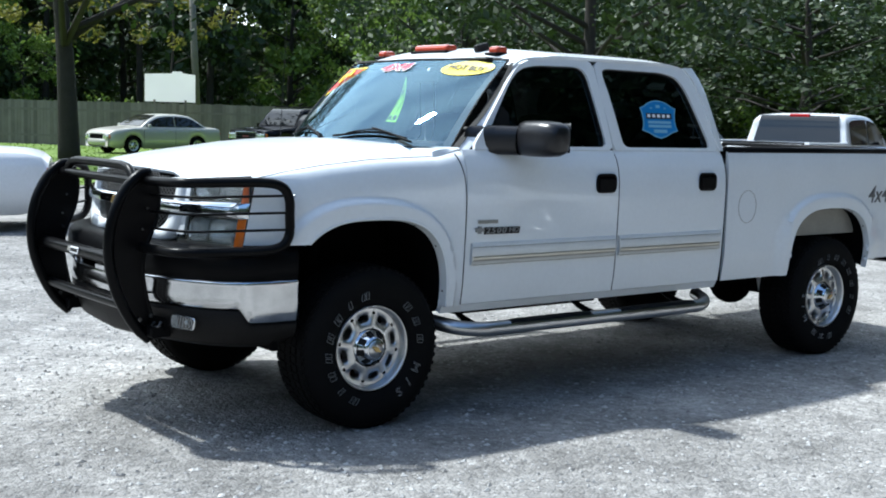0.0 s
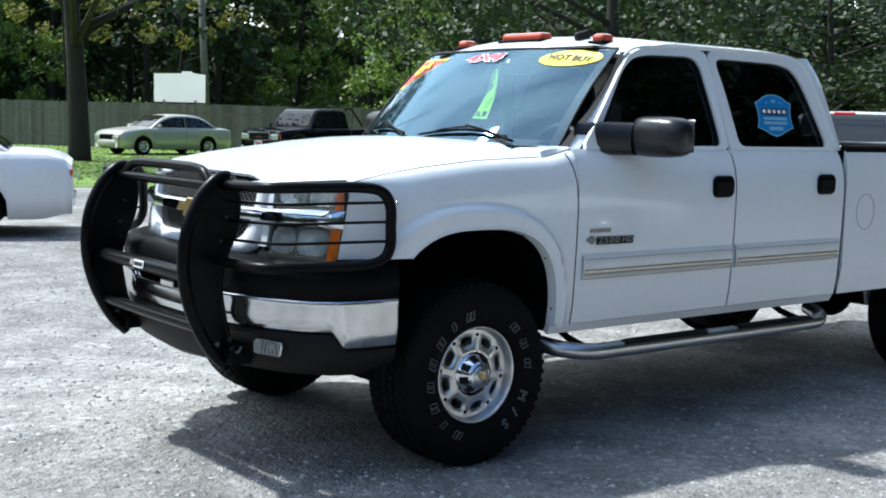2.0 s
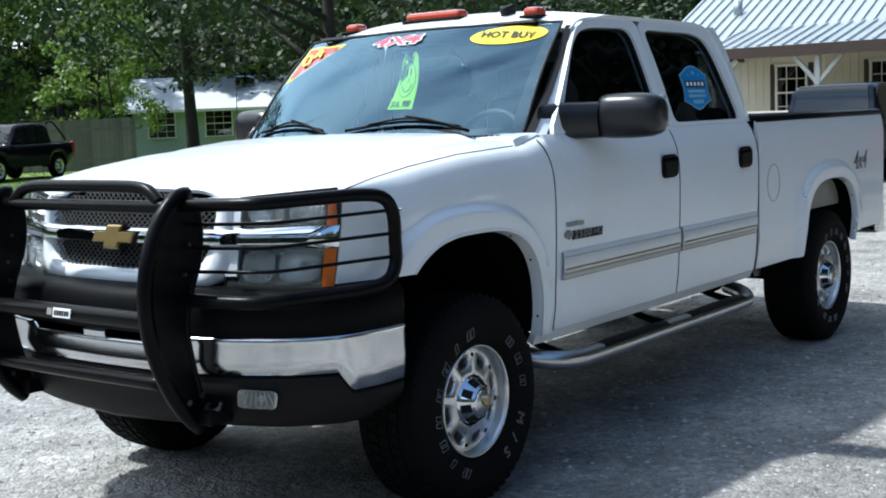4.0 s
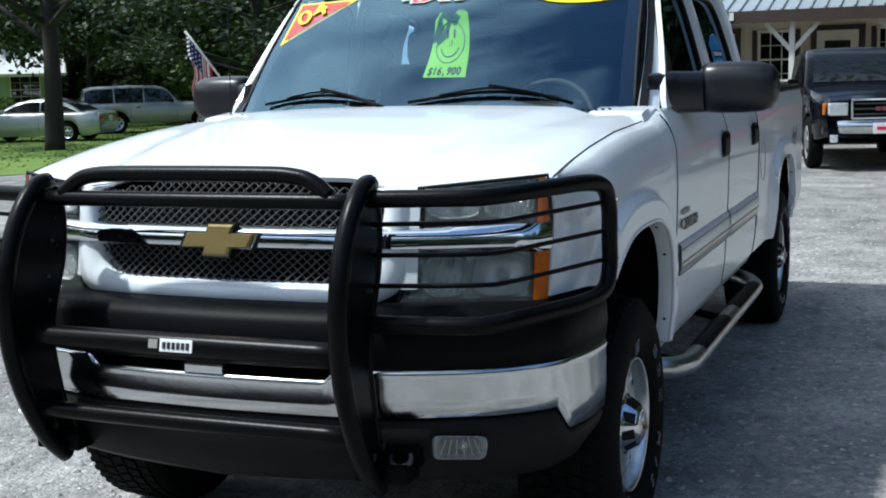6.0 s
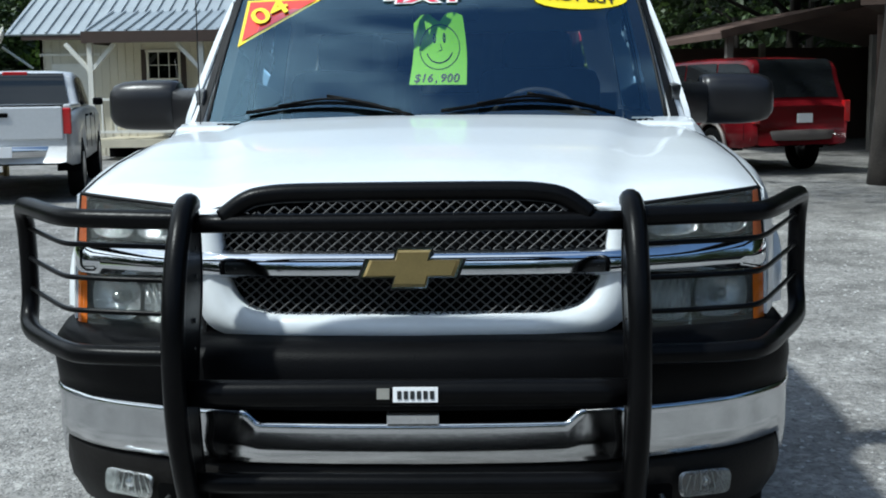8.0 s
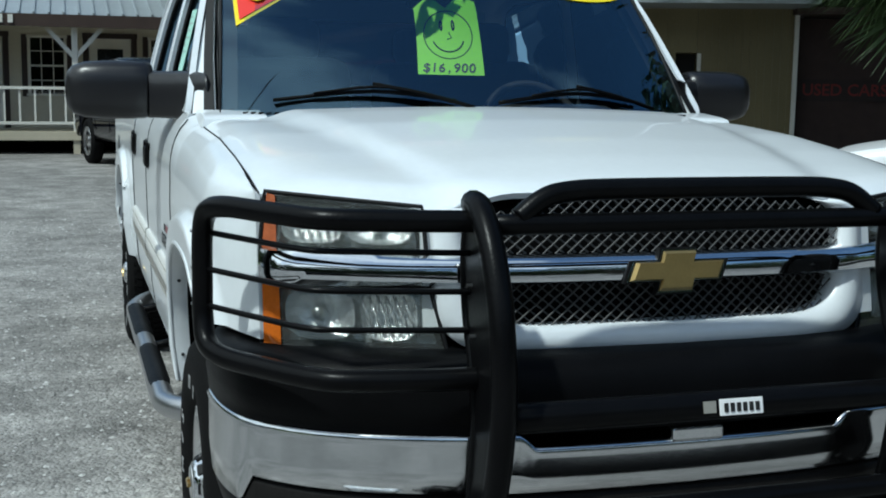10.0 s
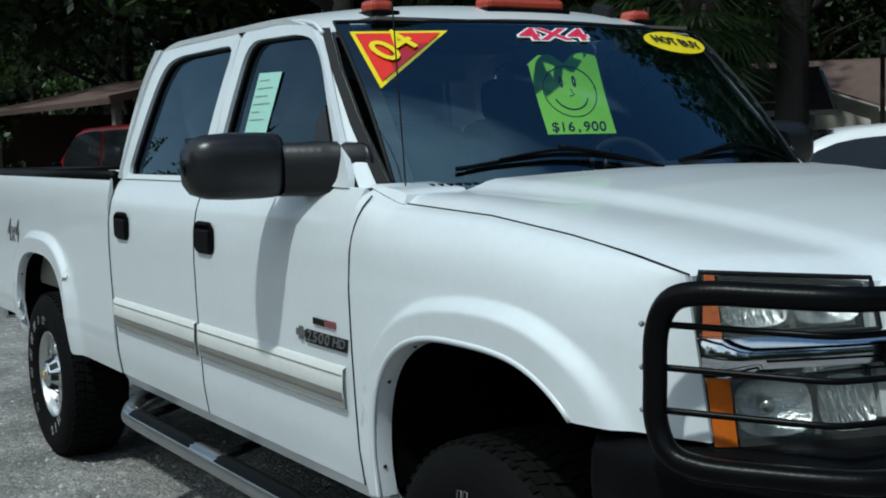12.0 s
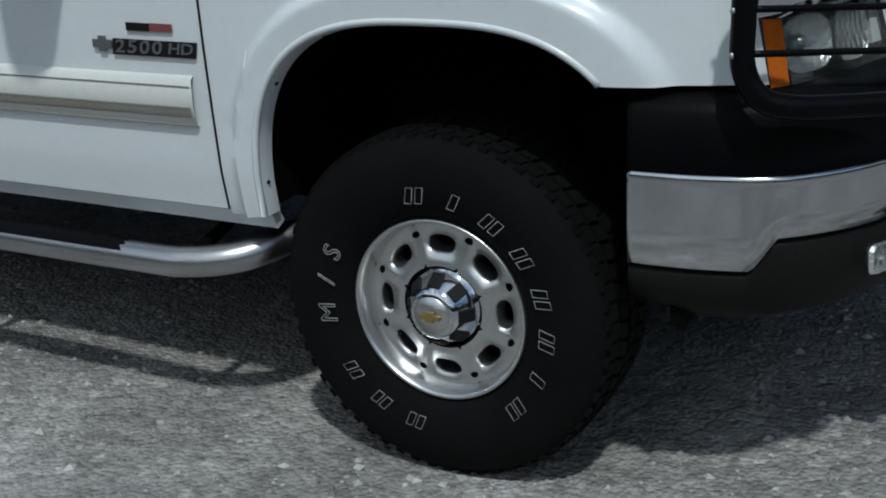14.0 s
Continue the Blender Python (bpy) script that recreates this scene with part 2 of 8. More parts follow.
def put(name, verts, faces, material, parent=None, label="", smooth=True, solid=0.0, bevel=0.0, offset=-1.0, flip_to=Vector((-1.2, 0, 1.1)), crisp=True, weld=0.0):
    """One mesh object; solid: thickness, bevel: rounded edges."""
    me = mesh_of(name, verts, faces, material, smooth)
    if material.name in CLEAR_KINDS and flip_to is not None:
        c = sum((v.co for v in me.vertices), Vector()) / len(me.vertices)
        if sum((p.normal.dot(c - flip_to) * p.area for p in me.polygons)) < 0:
            me.flip_normals()
    if weld:
        bm = bmesh.new()
        bm.from_mesh(me)
        bmesh.ops.remove_doubles(bm, verts=bm.verts, dist=weld)
        bm.to_mesh(me)
        bm.free()
    ob = new(name, me)
    if parent:
        ob.parent = parent
    if label:
        ob["label"] = label
    if solid:
        md = ob.modifiers.new("solid", "SOLIDIFY")
        md.thickness, md.offset = solid, offset
        if smooth and crisp:
            es = ob.modifiers.new("crisp_edges", "EDGE_SPLIT")
            es.split_angle = radians(40)
    if bevel:
        md = ob.modifiers.new("bevel", "BEVEL")
        md.width, md.segments, md.limit_method = bevel, 2, "ANGLE"
    return ob


def part(name, bm, material, parent=None, label="", smooth=False, bevel=0.0):
    me = bpy.data.meshes.new(name)
    bm.to_mesh(me)
    bm.free()
    me.materials.append(material)
    if smooth:
        me.shade_smooth()
    ob = new(name, me)
    if parent:
        ob.parent = parent
    if label:
        ob["label"] = label
    if bevel:
        md = ob.modifiers.new("bevel", "BEVEL")
        md.width, md.segments, md.limit_method = bevel, 2, "ANGLE"
    return ob


def boxes(*specs):
    """A bmesh of boxes: (centre, size) or (centre, size, (rx, ry, rz) degrees)."""
    bm = bmesh.new()
    for s in specs:
        c, d = s[0], s[1]
        r = s[2] if len(s) > 2 else (0, 0, 0)
        bmesh.ops.create_cube(bm, size=1, matrix=pose(*c, *r) @ Matrix.Diagonal((*d, 1)))
    return bm


def grid_faces(nu, nv, wrap=False, flip=False):
    """Faces of a grid of nu rows of nv points."""
    out = []
    for i in range(nu - 1):
        for j in range(nv if wrap else nv - 1):
            k = (j + 1) % nv
            f = (i * nv + j, i * nv + k, (i + 1) * nv + k, (i + 1) * nv + j)
            out.append(f[::-1] if flip else f)
    return out


def smooth_line(pts, n=6, closed=False):
    """Catmull-Rom through the points."""
    P = [Vector(p) for p in pts]
    m = len(P)
    out = []
    for i in range(m if closed else m - 1):
        if closed:
            a, b, c, d = P[i - 1], P[i], P[(i + 1) % m], P[(i + 2) % m]
        else:
            a, b, c, d = P[max(i - 1, 0)], P[i], P[i + 1], P[min(i + 2, m - 1)]
        for k in range(n):
            t = k / n
            out.append(0.5 * ((2 * b) + (c - a) * t + (2 * a - 5 * b + 4 * c - d) * t * t + (3 * b - a - 3 * c + d) * t ** 3))
    if not closed:
        out.append(P[-1])
    return out


def tube_data(line, r, seg=10, cap=True, r2=None):
    """Verts and faces of a round bar along a line; r may shrink to r2."""
    L = [Vector(p) for p in line]
    verts, n = [], len(L)
    up = None
    for i, p in enumerate(L):
        d = (L[min(i + 1, n - 1)] - L[max(i - 1, 0)]).normalized()
        if up is None:
            up = d.orthogonal().normalized()
        up = (up - d * up.dot(d)).normalized()
        side = d.cross(up)
        rr = r if r2 is None else r + (r2 - r) * i / (n - 1)
        for k in range(seg):
            a = 2 * math.pi * k / seg
            verts.append(p + (up * math.cos(a) + side * math.sin(a)) * rr)
    faces = grid_faces(n, seg, wrap=True)
    if cap:
        faces.append(tuple(range(seg))[::-1])
        faces.append(tuple(range((n - 1) * seg, n * seg)))
    return verts, faces


def tube(name, pts, r, material, parent=None, n=6, seg=10, label="", closed=False, r2=None):
    line = smooth_line(pts, n, closed) if n > 1 else [Vector(p) for p in pts]
    if closed:
        line.append(line[0])
    v, f = tube_data(line, r, seg, not closed, r2)
    return put(name, v, f, material, parent, label)


def lathe(prof, seg=32, axis="y"):
    """Verts and faces of a profile [(radius, along)] turned round the y axis."""
    verts = []
    for r, a in prof:
        for k in range(seg):
            t = 2 * math.pi * k / seg
            verts.append(Vector((r * math.cos(t), a, r * math.sin(t))) if axis == "y" else Vector((r * math.cos(t), r * math.sin(t), a)))
    return verts, grid_faces(len(prof), seg, wrap=True)


def merged(*sets):
    V, F = [], []
    for v, f in sets:
        o = len(V)
        V += list(v)
        F += [tuple(i + o for i in q) for q in f]
    return V, F


def moved(vf, m):
    return [m @ Vector(v) for v in vf[0]], vf[1]


def ring_patch(outer, inner):
    """Quads between two outlines with the same number of points."""
    n = len(outer)
    V = list(outer) + list(inner)
    return V, [(i, (i + 1) % n, n + (i + 1) % n, n + i) for i in range(n)]


def resample(pts, n, closed=True):
    """n points evenly along an outline."""
    P = [Vector(p) for p in pts]
    if closed:
        P = P + [P[0]]
    cum = [0.0]
    for a, b in zip(P, P[1:]):
        cum.append(cum[-1] + (b - a).length)
    out, j = [], 0
    for i in range(n):
        s = cum[-1] * i / (n if closed else n - 1)
        while j < len(cum) - 2 and cum[j + 1] < s:
            j += 1
        u = (s - cum[j]) / max(cum[j + 1] - cum[j], 1e-9)
        out.append(P[j].lerp(P[j + 1], min(u, 1)))
    return out


def rounded(pts, r, n=5):
    """A polygon (2D) with rounded corners."""
    P = [Vector(p) for p in pts]
    out = []
    for i, p in enumerate(P):
        a, b = P[i - 1], P[(i + 1) % len(P)]
        rr = r[i] if isinstance(r, (list, tuple)) else r
        da, db = (a - p), (b - p)
        la, lb = min(rr, da.length * 0.45), min(rr, db.length * 0.45)
        s, e = p + da.normalized() * la, p + db.normalized() * lb
        for k in range(n + 1):
            t = k / n
            out.append((1 - t) ** 2 * s + 2 * t * (1 - t) * p + t * t * e)
    return out


def fan(outline, centre=None):
    V = list(outline)
    c = centre if centre is not None else sum((Vector(v) for v in V), Vector((0,) * len(V[0]))) / len(V)
    n = len(V)
    return V + [c], [(i, (i + 1) % n, n) for i in range(n)]


def words(text, size, material, parent, m, name="lettering", label="", depth=0.001, outline=0.0, shear=0.0, grow=0.012):
    """Built-in font lettering as a mesh; m places its centre, facing its +z."""
    cu = bpy.data.curves.new(name, "FONT")
    cu.body, cu.size, cu.align_x, cu.align_y, cu.shear = text, size, "CENTER", "CENTER", shear
    cu.resolution_u = 3
    if outline:
        cu.fill_mode, cu.bevel_depth, cu.bevel_resolution = "NONE", outline, 0
    else:
        cu.extrude = depth
        cu.offset = size * grow
    tmp = bpy.data.objects.new(name, cu)
    scene.collection.objects.link(tmp)
    me = bpy.data.meshes.new_from_object(tmp.evaluated_get(bpy.context.evaluated_depsgraph_get()))
    bpy.data.objects.remove(tmp)
    bpy.data.curves.remove(cu)
    me.materials.clear()
    me.materials.append(material)
    if len(text) > 1 and not outline:
        return letters(me, material, parent, m, name, label)
    ob = new(name, me)
    ob.parent = parent
    ob.matrix_local = m
    if label:
        ob["label"] = label
    return ob


def letters(me, material, parent, m, name, label):
    """One object for each character of a lettering mesh; returns the first."""
    group = list(range(len(me.vertices)))
    def root(i):
        while group[i] != i:
            group[i] = group[group[i]]
            i = group[i]
        return i
    for e in me.edges:
        a, b = root(e.vertices[0]), root(e.vertices[1])
        group[a] = b
    sets = {}
    for p in me.polygons:
        sets.setdefault(root(p.vertices[0]), []).append(p)
    first_ob = None
    for ps in sets.values():
        idx = sorted({i for p in ps for i in p.vertices})
        at = {i: k for k, i in enumerate(idx)}
        ob = new(name, mesh_of(name, [me.vertices[i].co for i in idx], [[at[i] for i in p.vertices] for p in ps], material, False))
        ob.parent = parent
        ob.matrix_local = m
        if label:
            ob["label"] = label
        first_ob = first_ob or ob
    bpy.data.meshes.remove(me)
    return first_ob


def frame_m(o, x, n):
    """A matrix with origin o, x along x, z along n."""
    z = Vector(n).normalized()
    xx = Vector(x)
    xx = (xx - z * xx.dot(z)).normalized()
    y = z.cross(xx)
    return Matrix(((xx.x, y.x, z.x, o[0]), (xx.y, y.y, z.y, o[1]), (xx.z, y.z, z.z, o[2]), (0, 0, 0, 1)))


# ---- the white crew-cab pickup: nose to +x, front axle at x = 0 ----
WHEELBASE, HUB, TYRE_R = 3.88, 0.416, 0.412
SIDE = [(0.55, 0.925), (0.60, 0.95), (0.70, 0.965), (0.85, 0.973), (1.0, 0.979), (1.15, 0.982), (1.25, 0.979), (1.33, 0.965), (1.39, 0.94), (1.44, 0.905)]
GREEN_Z0, GREEN_Z1 = 1.42, 1.935


def green_y(z):
    """Half-width of the cab's upper part at height z."""
    t = (z - GREEN_Z0) / (GREEN_Z1 - GREEN_Z0)
    return 0.905 - 0.095 * t - 0.03 * t * t


def side_y(z):
    return lerp_table(SIDE, z)


def flare(x, z, cx, a, h, z0):
    """Bulge of the wheel lip round an arch."""
    p = 2.8
    dz = max(z - z0, 0)
    d = ((abs(x - cx) / a) ** p + (dz / h) ** p) ** (1 / p) - 1
    u = max(-1, min(1, (x - cx) / a)) if cx > -1 else 0
    w = d * (0.45 - 0.03 * u if u > 0 else 0.45 - 0.17 * u)
    if w < -0.03 or w > 0.105:
        return 0.0
    w = max(w, 0)
    if w < 0.07:
        return 0.028 + 0.004 * w / 0.07
    k = (w - 0.07) / 0.035
    return 0.032 * (1 - k * k * (3 - 2 * k))


def arch(x, cx, a, h, z0):
    u = min(abs(x - cx) / a, 1)
    return z0 + h * (1 - u ** 2.9) ** (1 / 2.9)


SEAM = [(-0.58, 1.425), (-0.40, 1.385), (0.0, 1.368), (0.3, 1.338), (0.5, 1.308), (0.66, 1.277), (0.75, 1.25)]
F_ARCH = (0.028, 0.472, 0.478, 0.60)
R_ARCH = (-3.85, 0.47, 0.445, 0.60)


def fender_y(x, z):
    ze = lerp_table(SEAM, x)
    y = side_y(min(z, 1.2))
    v = max(min((ze - z) / 0.17, 1), 0)
    top = 0.893 + (y - 0.893) * (1 - (1 - v) ** 2) ** 0.5
    y = min(y, top) + flare(x, z, *F_ARCH) * min(1, max(0, (0.64 - x) / 0.06))
    if x > 0.3:
        # the nose draws in to meet the lamps
        k = min(1, ((x - 0.3) / (0.415 - 0.21 * (z - 0.96))) ** 2)
        y += (0.896 - y) * k
    return y


def bed_y(x, z):
    y = 0.972 if z > 0.75 else side_y(z)
    y = y - (0.02 * ((z - 1.28) / 0.14) ** 2 if z > 1.28 else 0)
    return y + flare(x, z, *R_ARCH)


def column_patch(xs, zlow, zhigh, yf, rows, s):
    """A body side panel: columns in x from zlow to zhigh, on the skin y = yf(x, z); s: +1 left, -1 right."""
    V = []
    for x, lo, hi in xs:
        for j in range(rows):
            t = j / (rows - 1)
            t = t ** 0.9
            z = lo + (hi - lo) * t
            V.append(Vector((x, s * yf(x, z), z)))
    return V, grid_faces(len(xs), rows, flip=(s < 0))


def columns(x0, x1, n, zl, zh):
    return [(x0 + (x1 - x0) * i / (n - 1), zl(x0 + (x1 - x0) * i / (n - 1)), zh(x0 + (x1 - x0) * i / (n - 1))) for i in range(n)]


truck = thing("pickup_truck", "white crew-cab pickup with black grille guard on gravel", "pickup truck")

FACE = [(0.0, 0.912), (0.3, 0.902), (0.48, 0.878), (0.56, 0.853), (0.7, 0.802), (0.8, 0.758), (0.85, 0.736), (0.872, 0.722), (0.888, 0.705), (0.93, 0.60)]


def face_x(y, z):
    """The front of the lamps and grille: plan curve, leaning back upwards."""
    return lerp_table(FACE, abs(y)) - 0.17 * (z - 1.0)


def front_strip(name, ys, zl, zh, off, material, parent, rows=4, solid=0.02, label=""):
    V = []
    for y in ys:
        for j in range(rows):
            z = zl(y) + (zh(y) - zl(y)) * j / (rows - 1)
            V.append(Vector((face_x(y, z) + off, y, z)))
    return put(name, V, grid_faces(len(ys), rows), material, parent, label, solid=solid)


def lin(a, b, n):
    return [a + (b - a) * i / (n - 1) for i in range(n)]


DULLRED = mat("faded_red", (0.20, 0.055, 0.062), 0.4, 0, 0.15)
MOULD = mat("aged_moulding", (0.71, 0.71, 0.68), 0.4, 0, 0.05, 6, 60, coat=0.3)
BADGEM = mat("badge_grey", (0.17, 0.175, 0.18), 0.3, 0.5)
STRIPE = mat("satin_stripe", (0.50, 0.48, 0.43), 0.32, 0.85, 0.1, 9, 90)


def body_panels(s):
    # fender: strip behind the arch, the part over it, the nose in front of it
    cx, a, h, z0 = F_ARCH
    fr = lambda z: 0.715 - 0.21 * (z - 0.96)
    ze = lambda x: lerp_table(SEAM, x)
    sets = []
    xs = columns(-0.562, cx - a, 6, lambda x: 0.585 + (z0 - 0.585) * (x + 0.562) / (cx - a + 0.562), ze)
    sets.append(column_patch(xs, 0, 0, fender_y, 46, s))
    arc = lambda x: max(arch(x, *F_ARCH), 0.965 if x > 0.25 else 0.5)
    us = [cx - a * math.cos(math.pi * i / 60) for i in range(61)]
    xs = [(x, arc(x), ze(x)) for x in us if x <= 0.47]
    sets.append(column_patch(xs, 0, 0, fender_y, 46, s))
    V, rows = [], 46
    x0 = xs[-1][0]
    for i in range(16):
        t = i / 15
        for j in range(rows):
            z = 0.965 + (1.30 - 0.965) * (j / (rows - 1)) ** 0.9
            x1 = fr(z)
            x = x0 + (x1 - x0) * t
            zz = 0.965 + (ze(x) - 0.965) * (j / (rows - 1)) ** 0.9
            x = x0 + (fr(zz) - x0) * t
            V.append(Vector((x, s * fender_y(x, zz), zz)))
    sets.append((V, grid_faces(16, rows, flip=(s < 0))))
    put("fender", *merged(*sets), WHITE, truck, solid=0.012, weld=0.0003)
    # arch lip and dark liner
    line = [(x, s * (fender_y(x, arc(x)) - 0.004), arc(x) + 0.002) for x in us if x <= 0.412]
    tube("wheel_lip", [(cx - a, s * 0.975, 0.60)] + line, 0.009, WHITE, truck, n=1, seg=6)
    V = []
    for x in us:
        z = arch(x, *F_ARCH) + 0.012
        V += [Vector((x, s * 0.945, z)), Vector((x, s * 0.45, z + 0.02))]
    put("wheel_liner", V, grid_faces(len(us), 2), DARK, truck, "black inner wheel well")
    # doors, lower skins
    for nm, xa, xb in (("front_door", -0.570, -1.716), ("rear_door", -1.722, -2.690)):
        xs = columns(xb, xa, 14, lambda x: 0.60, lambda x: 1.425)
        yf = lambda x, z: side_y(z)
        door = put(nm, *column_patch(xs, 0, 0, yf, 36, s), WHITE, truck, solid=0.02)
        door_upper(door, nm, s)
        hx = -1.61 if nm == "front_door" else -2.51
        handle(door, hx, s)
        xa2, xb2 = (xa - 0.038, xb + 0.012) if nm == "front_door" else (xa - 0.012, xb + 0.03)
        V = []
        for x in lin(xb2, xa2, 8):
            for z, o in ((0.808, 0.0), (0.812, 0.012), (0.868, 0.016), (0.922, 0.012), (0.93, 0.0)):
                sl = 0.05 * (z - 0.812) / 0.118 if (nm == "front_door" and x == xa2) else 0
                V.append(Vector((x + sl, s * (side_y(z) + o), z)))
        put("side_moulding", V, grid_faces(8, 5, flip=(s < 0)), MOULD, door, "aged off-white side moulding")
        V = []
        for x in lin(xb2 + 0.01, xa2 - 0.01, 2):
            for z, o in ((0.829, 0.0125), (0.831, 0.0158), (0.855, 0.0172), (0.857, 0.0155)):
                V.append(Vector((x, s * (side_y(z) + o), z)))
        put("moulding_stripe", V, grid_faces(2, 4, flip=(s < 0)), STRIPE, door)
        for z, o in ((0.8115, 0.0125), (0.906, 0.0145)):
            put("moulding_line", *tube_data([Vector((xb2 + 0.006, s * (side_y(z) + o), z)), Vector((xa2 - 0.006, s * (side_y(z) + o), z))], 0.0016, 4), GREYTRIM, door)
    # rocker
    xs = columns(-2.69, -0.445, 6, lambda x: 0.555, lambda x: 0.596)
    put("rocker_panel", *column_patch(xs, 0, 0, lambda x, z: side_y(z) - 0.004, 5, s), WHITE, truck, solid=0.03)
    # bed side
    cx, a, h, z0 = R_ARCH
    sets = [column_patch(columns(cx + a, -2.725, 14, lambda x: 0.595, lambda x: 1.425), 0, 0, bed_y, 44, s)]
    us = [cx - a * math.cos(math.pi * i / 60) for i in range(61)]
    sets.append(column_patch([(x, max(arch(x, *R_ARCH), 0.595), 1.425) for x in us], 0, 0, bed_y, 44, s))
    sets.append(column_patch(columns(-4.92, cx - a, 10, lambda x: 0.66, lambda x: 1.425), 0, 0, bed_y, 44, s))
    put("bed_side", *merged(*sets), WHITE, truck, solid=0.03, weld=0.0003)
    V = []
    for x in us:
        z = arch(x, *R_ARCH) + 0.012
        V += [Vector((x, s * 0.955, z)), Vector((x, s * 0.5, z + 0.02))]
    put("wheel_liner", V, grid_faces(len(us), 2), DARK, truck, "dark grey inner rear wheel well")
    put("bed_rail_cap", *merged(tube_data([(-2.73, s * 0.93, 1.43), (-4.92, s * 0.93, 1.43)], 0.028, 8)), BLACKP, truck, "black plastic bed rail cap")
    # panel gaps
    def gap(name, line, r=0.0032):
        put(name, *tube_data(line, r, 4), SEAL, truck)
    for x in (-0.566, -1.719):
        gap("door_gap", [Vector((x + (0.05 * max(0, (z - 1.12) / 0.28) ** 2 if x > -1 else 0), s * ((fender_y(-0.55, z) if x > -1 and z > 1.12 else side_y(z)) + 0.0005), z)) for z in lin(0.60, 1.405, 30)], 0.0026)
    gap("door_gap", [Vector((-2.693, s * (side_y(z) + 0.0005), z)) for z in lin(0.60, 1.42, 24)], 0.004)
    gap("hood_gap", [Vector((x, s * (0.8925 - 0.005 * max(0, (x - 0.3) / 0.36)), lerp_table(SEAM, x) + 0.0015)) for x in lin(-0.405, 0.65, 40)], 0.0022)
    part("cab_bed_gap", boxes(((-2.708, s * 0.93, 1.01), (0.026, 0.03, 0.83))), DARK, truck)
    # flat inner return of the wheel flares, with screws
    for A, yf in ((F_ARCH, fender_y), (R_ARCH, bed_y)):
        cx, a, h, z0 = A
        V, st = [], []
        for i in range(49):
            x = cx - a * math.cos(math.pi * i / 48)
            z = arch(x, *A)
            if A is F_ARCH and x > 0.25 and z < 0.967:
                continue
            y = yf(x, z + 0.004)
            k = 0.055 if A is F_ARCH else 0.04
            n = Vector((x - cx, z - z0 - 0.1)).normalized() * 0.006
            V += [Vector((x, s * (y - 0.001), z)), Vector((x - n.x, s * (y - k * 0.5), z - n.y)), Vector((x - n.x, s * (y - k), z - n.y))]
            st.append((x, s * (y - k * 0.55), z))
        put("arch_return", V, grid_faces(len(st), 3, flip=(s < 0)), WHITE, truck, solid=0.004)
        for i in (1, 8, 15, 24, 33):
            if i < len(st):
                x, y, z = st[i]
                n = Vector((cx - x, 0, z0 + 0.1 - z)).normalized() * 0.009
                bm = bmesh.new()
                bmesh.ops.create_uvsphere(bm, u_segments=8, v_segments=6, radius=0.006, matrix=pose(x + n.x, y, z + n.z))
                part("arch_screw", bm, SEAL, truck)
    # fuel door outline only on the left
    if s > 0:
        ol = [Vector((-2.93 + 0.09 * math.cos(t), bed_y(-2.93, 1.07 + 0.105 * math.sin(t)) + 0.0005, 1.07 + 0.105 * math.sin(t))) for t in lin(0, 2 * math.pi, 33)]
        put("fuel_door_gap", *tube_data(ol, 0.0022, 4), GREYTRIM, truck)


FRONT_WIN = [(-0.715, 1.436), (-0.847, 1.63), (-0.968, 1.80), (-1.06, 1.872), (-1.19, 1.893), (-1.52, 1.90), (-1.575, 1.865), (-1.672, 1.436)]
FRONT_OUT = [(-0.634, 1.418), (-0.818, 1.64), (-0.95, 1.80), (-1.036, 1.885), (-1.17, 1.935), (-1.58, 1.945), (-1.635, 1.92), (-1.716, 1.418)]
REAR_WIN = [(-1.81, 1.436), (-1.725, 1.78), (-1.695, 1.875), (-1.73, 1.90), (-2.23, 1.897), (-2.36, 1.875), (-2.43, 1.80), (-2.605, 1.436)]
REAR_OUT = [(-1.722, 1.418), (-1.66, 1.75), (-1.642, 1.92), (-1.69, 1.945), (-2.29, 1.945), (-2.45, 1.922), (-2.52, 1.83), (-2.672, 1.418)]


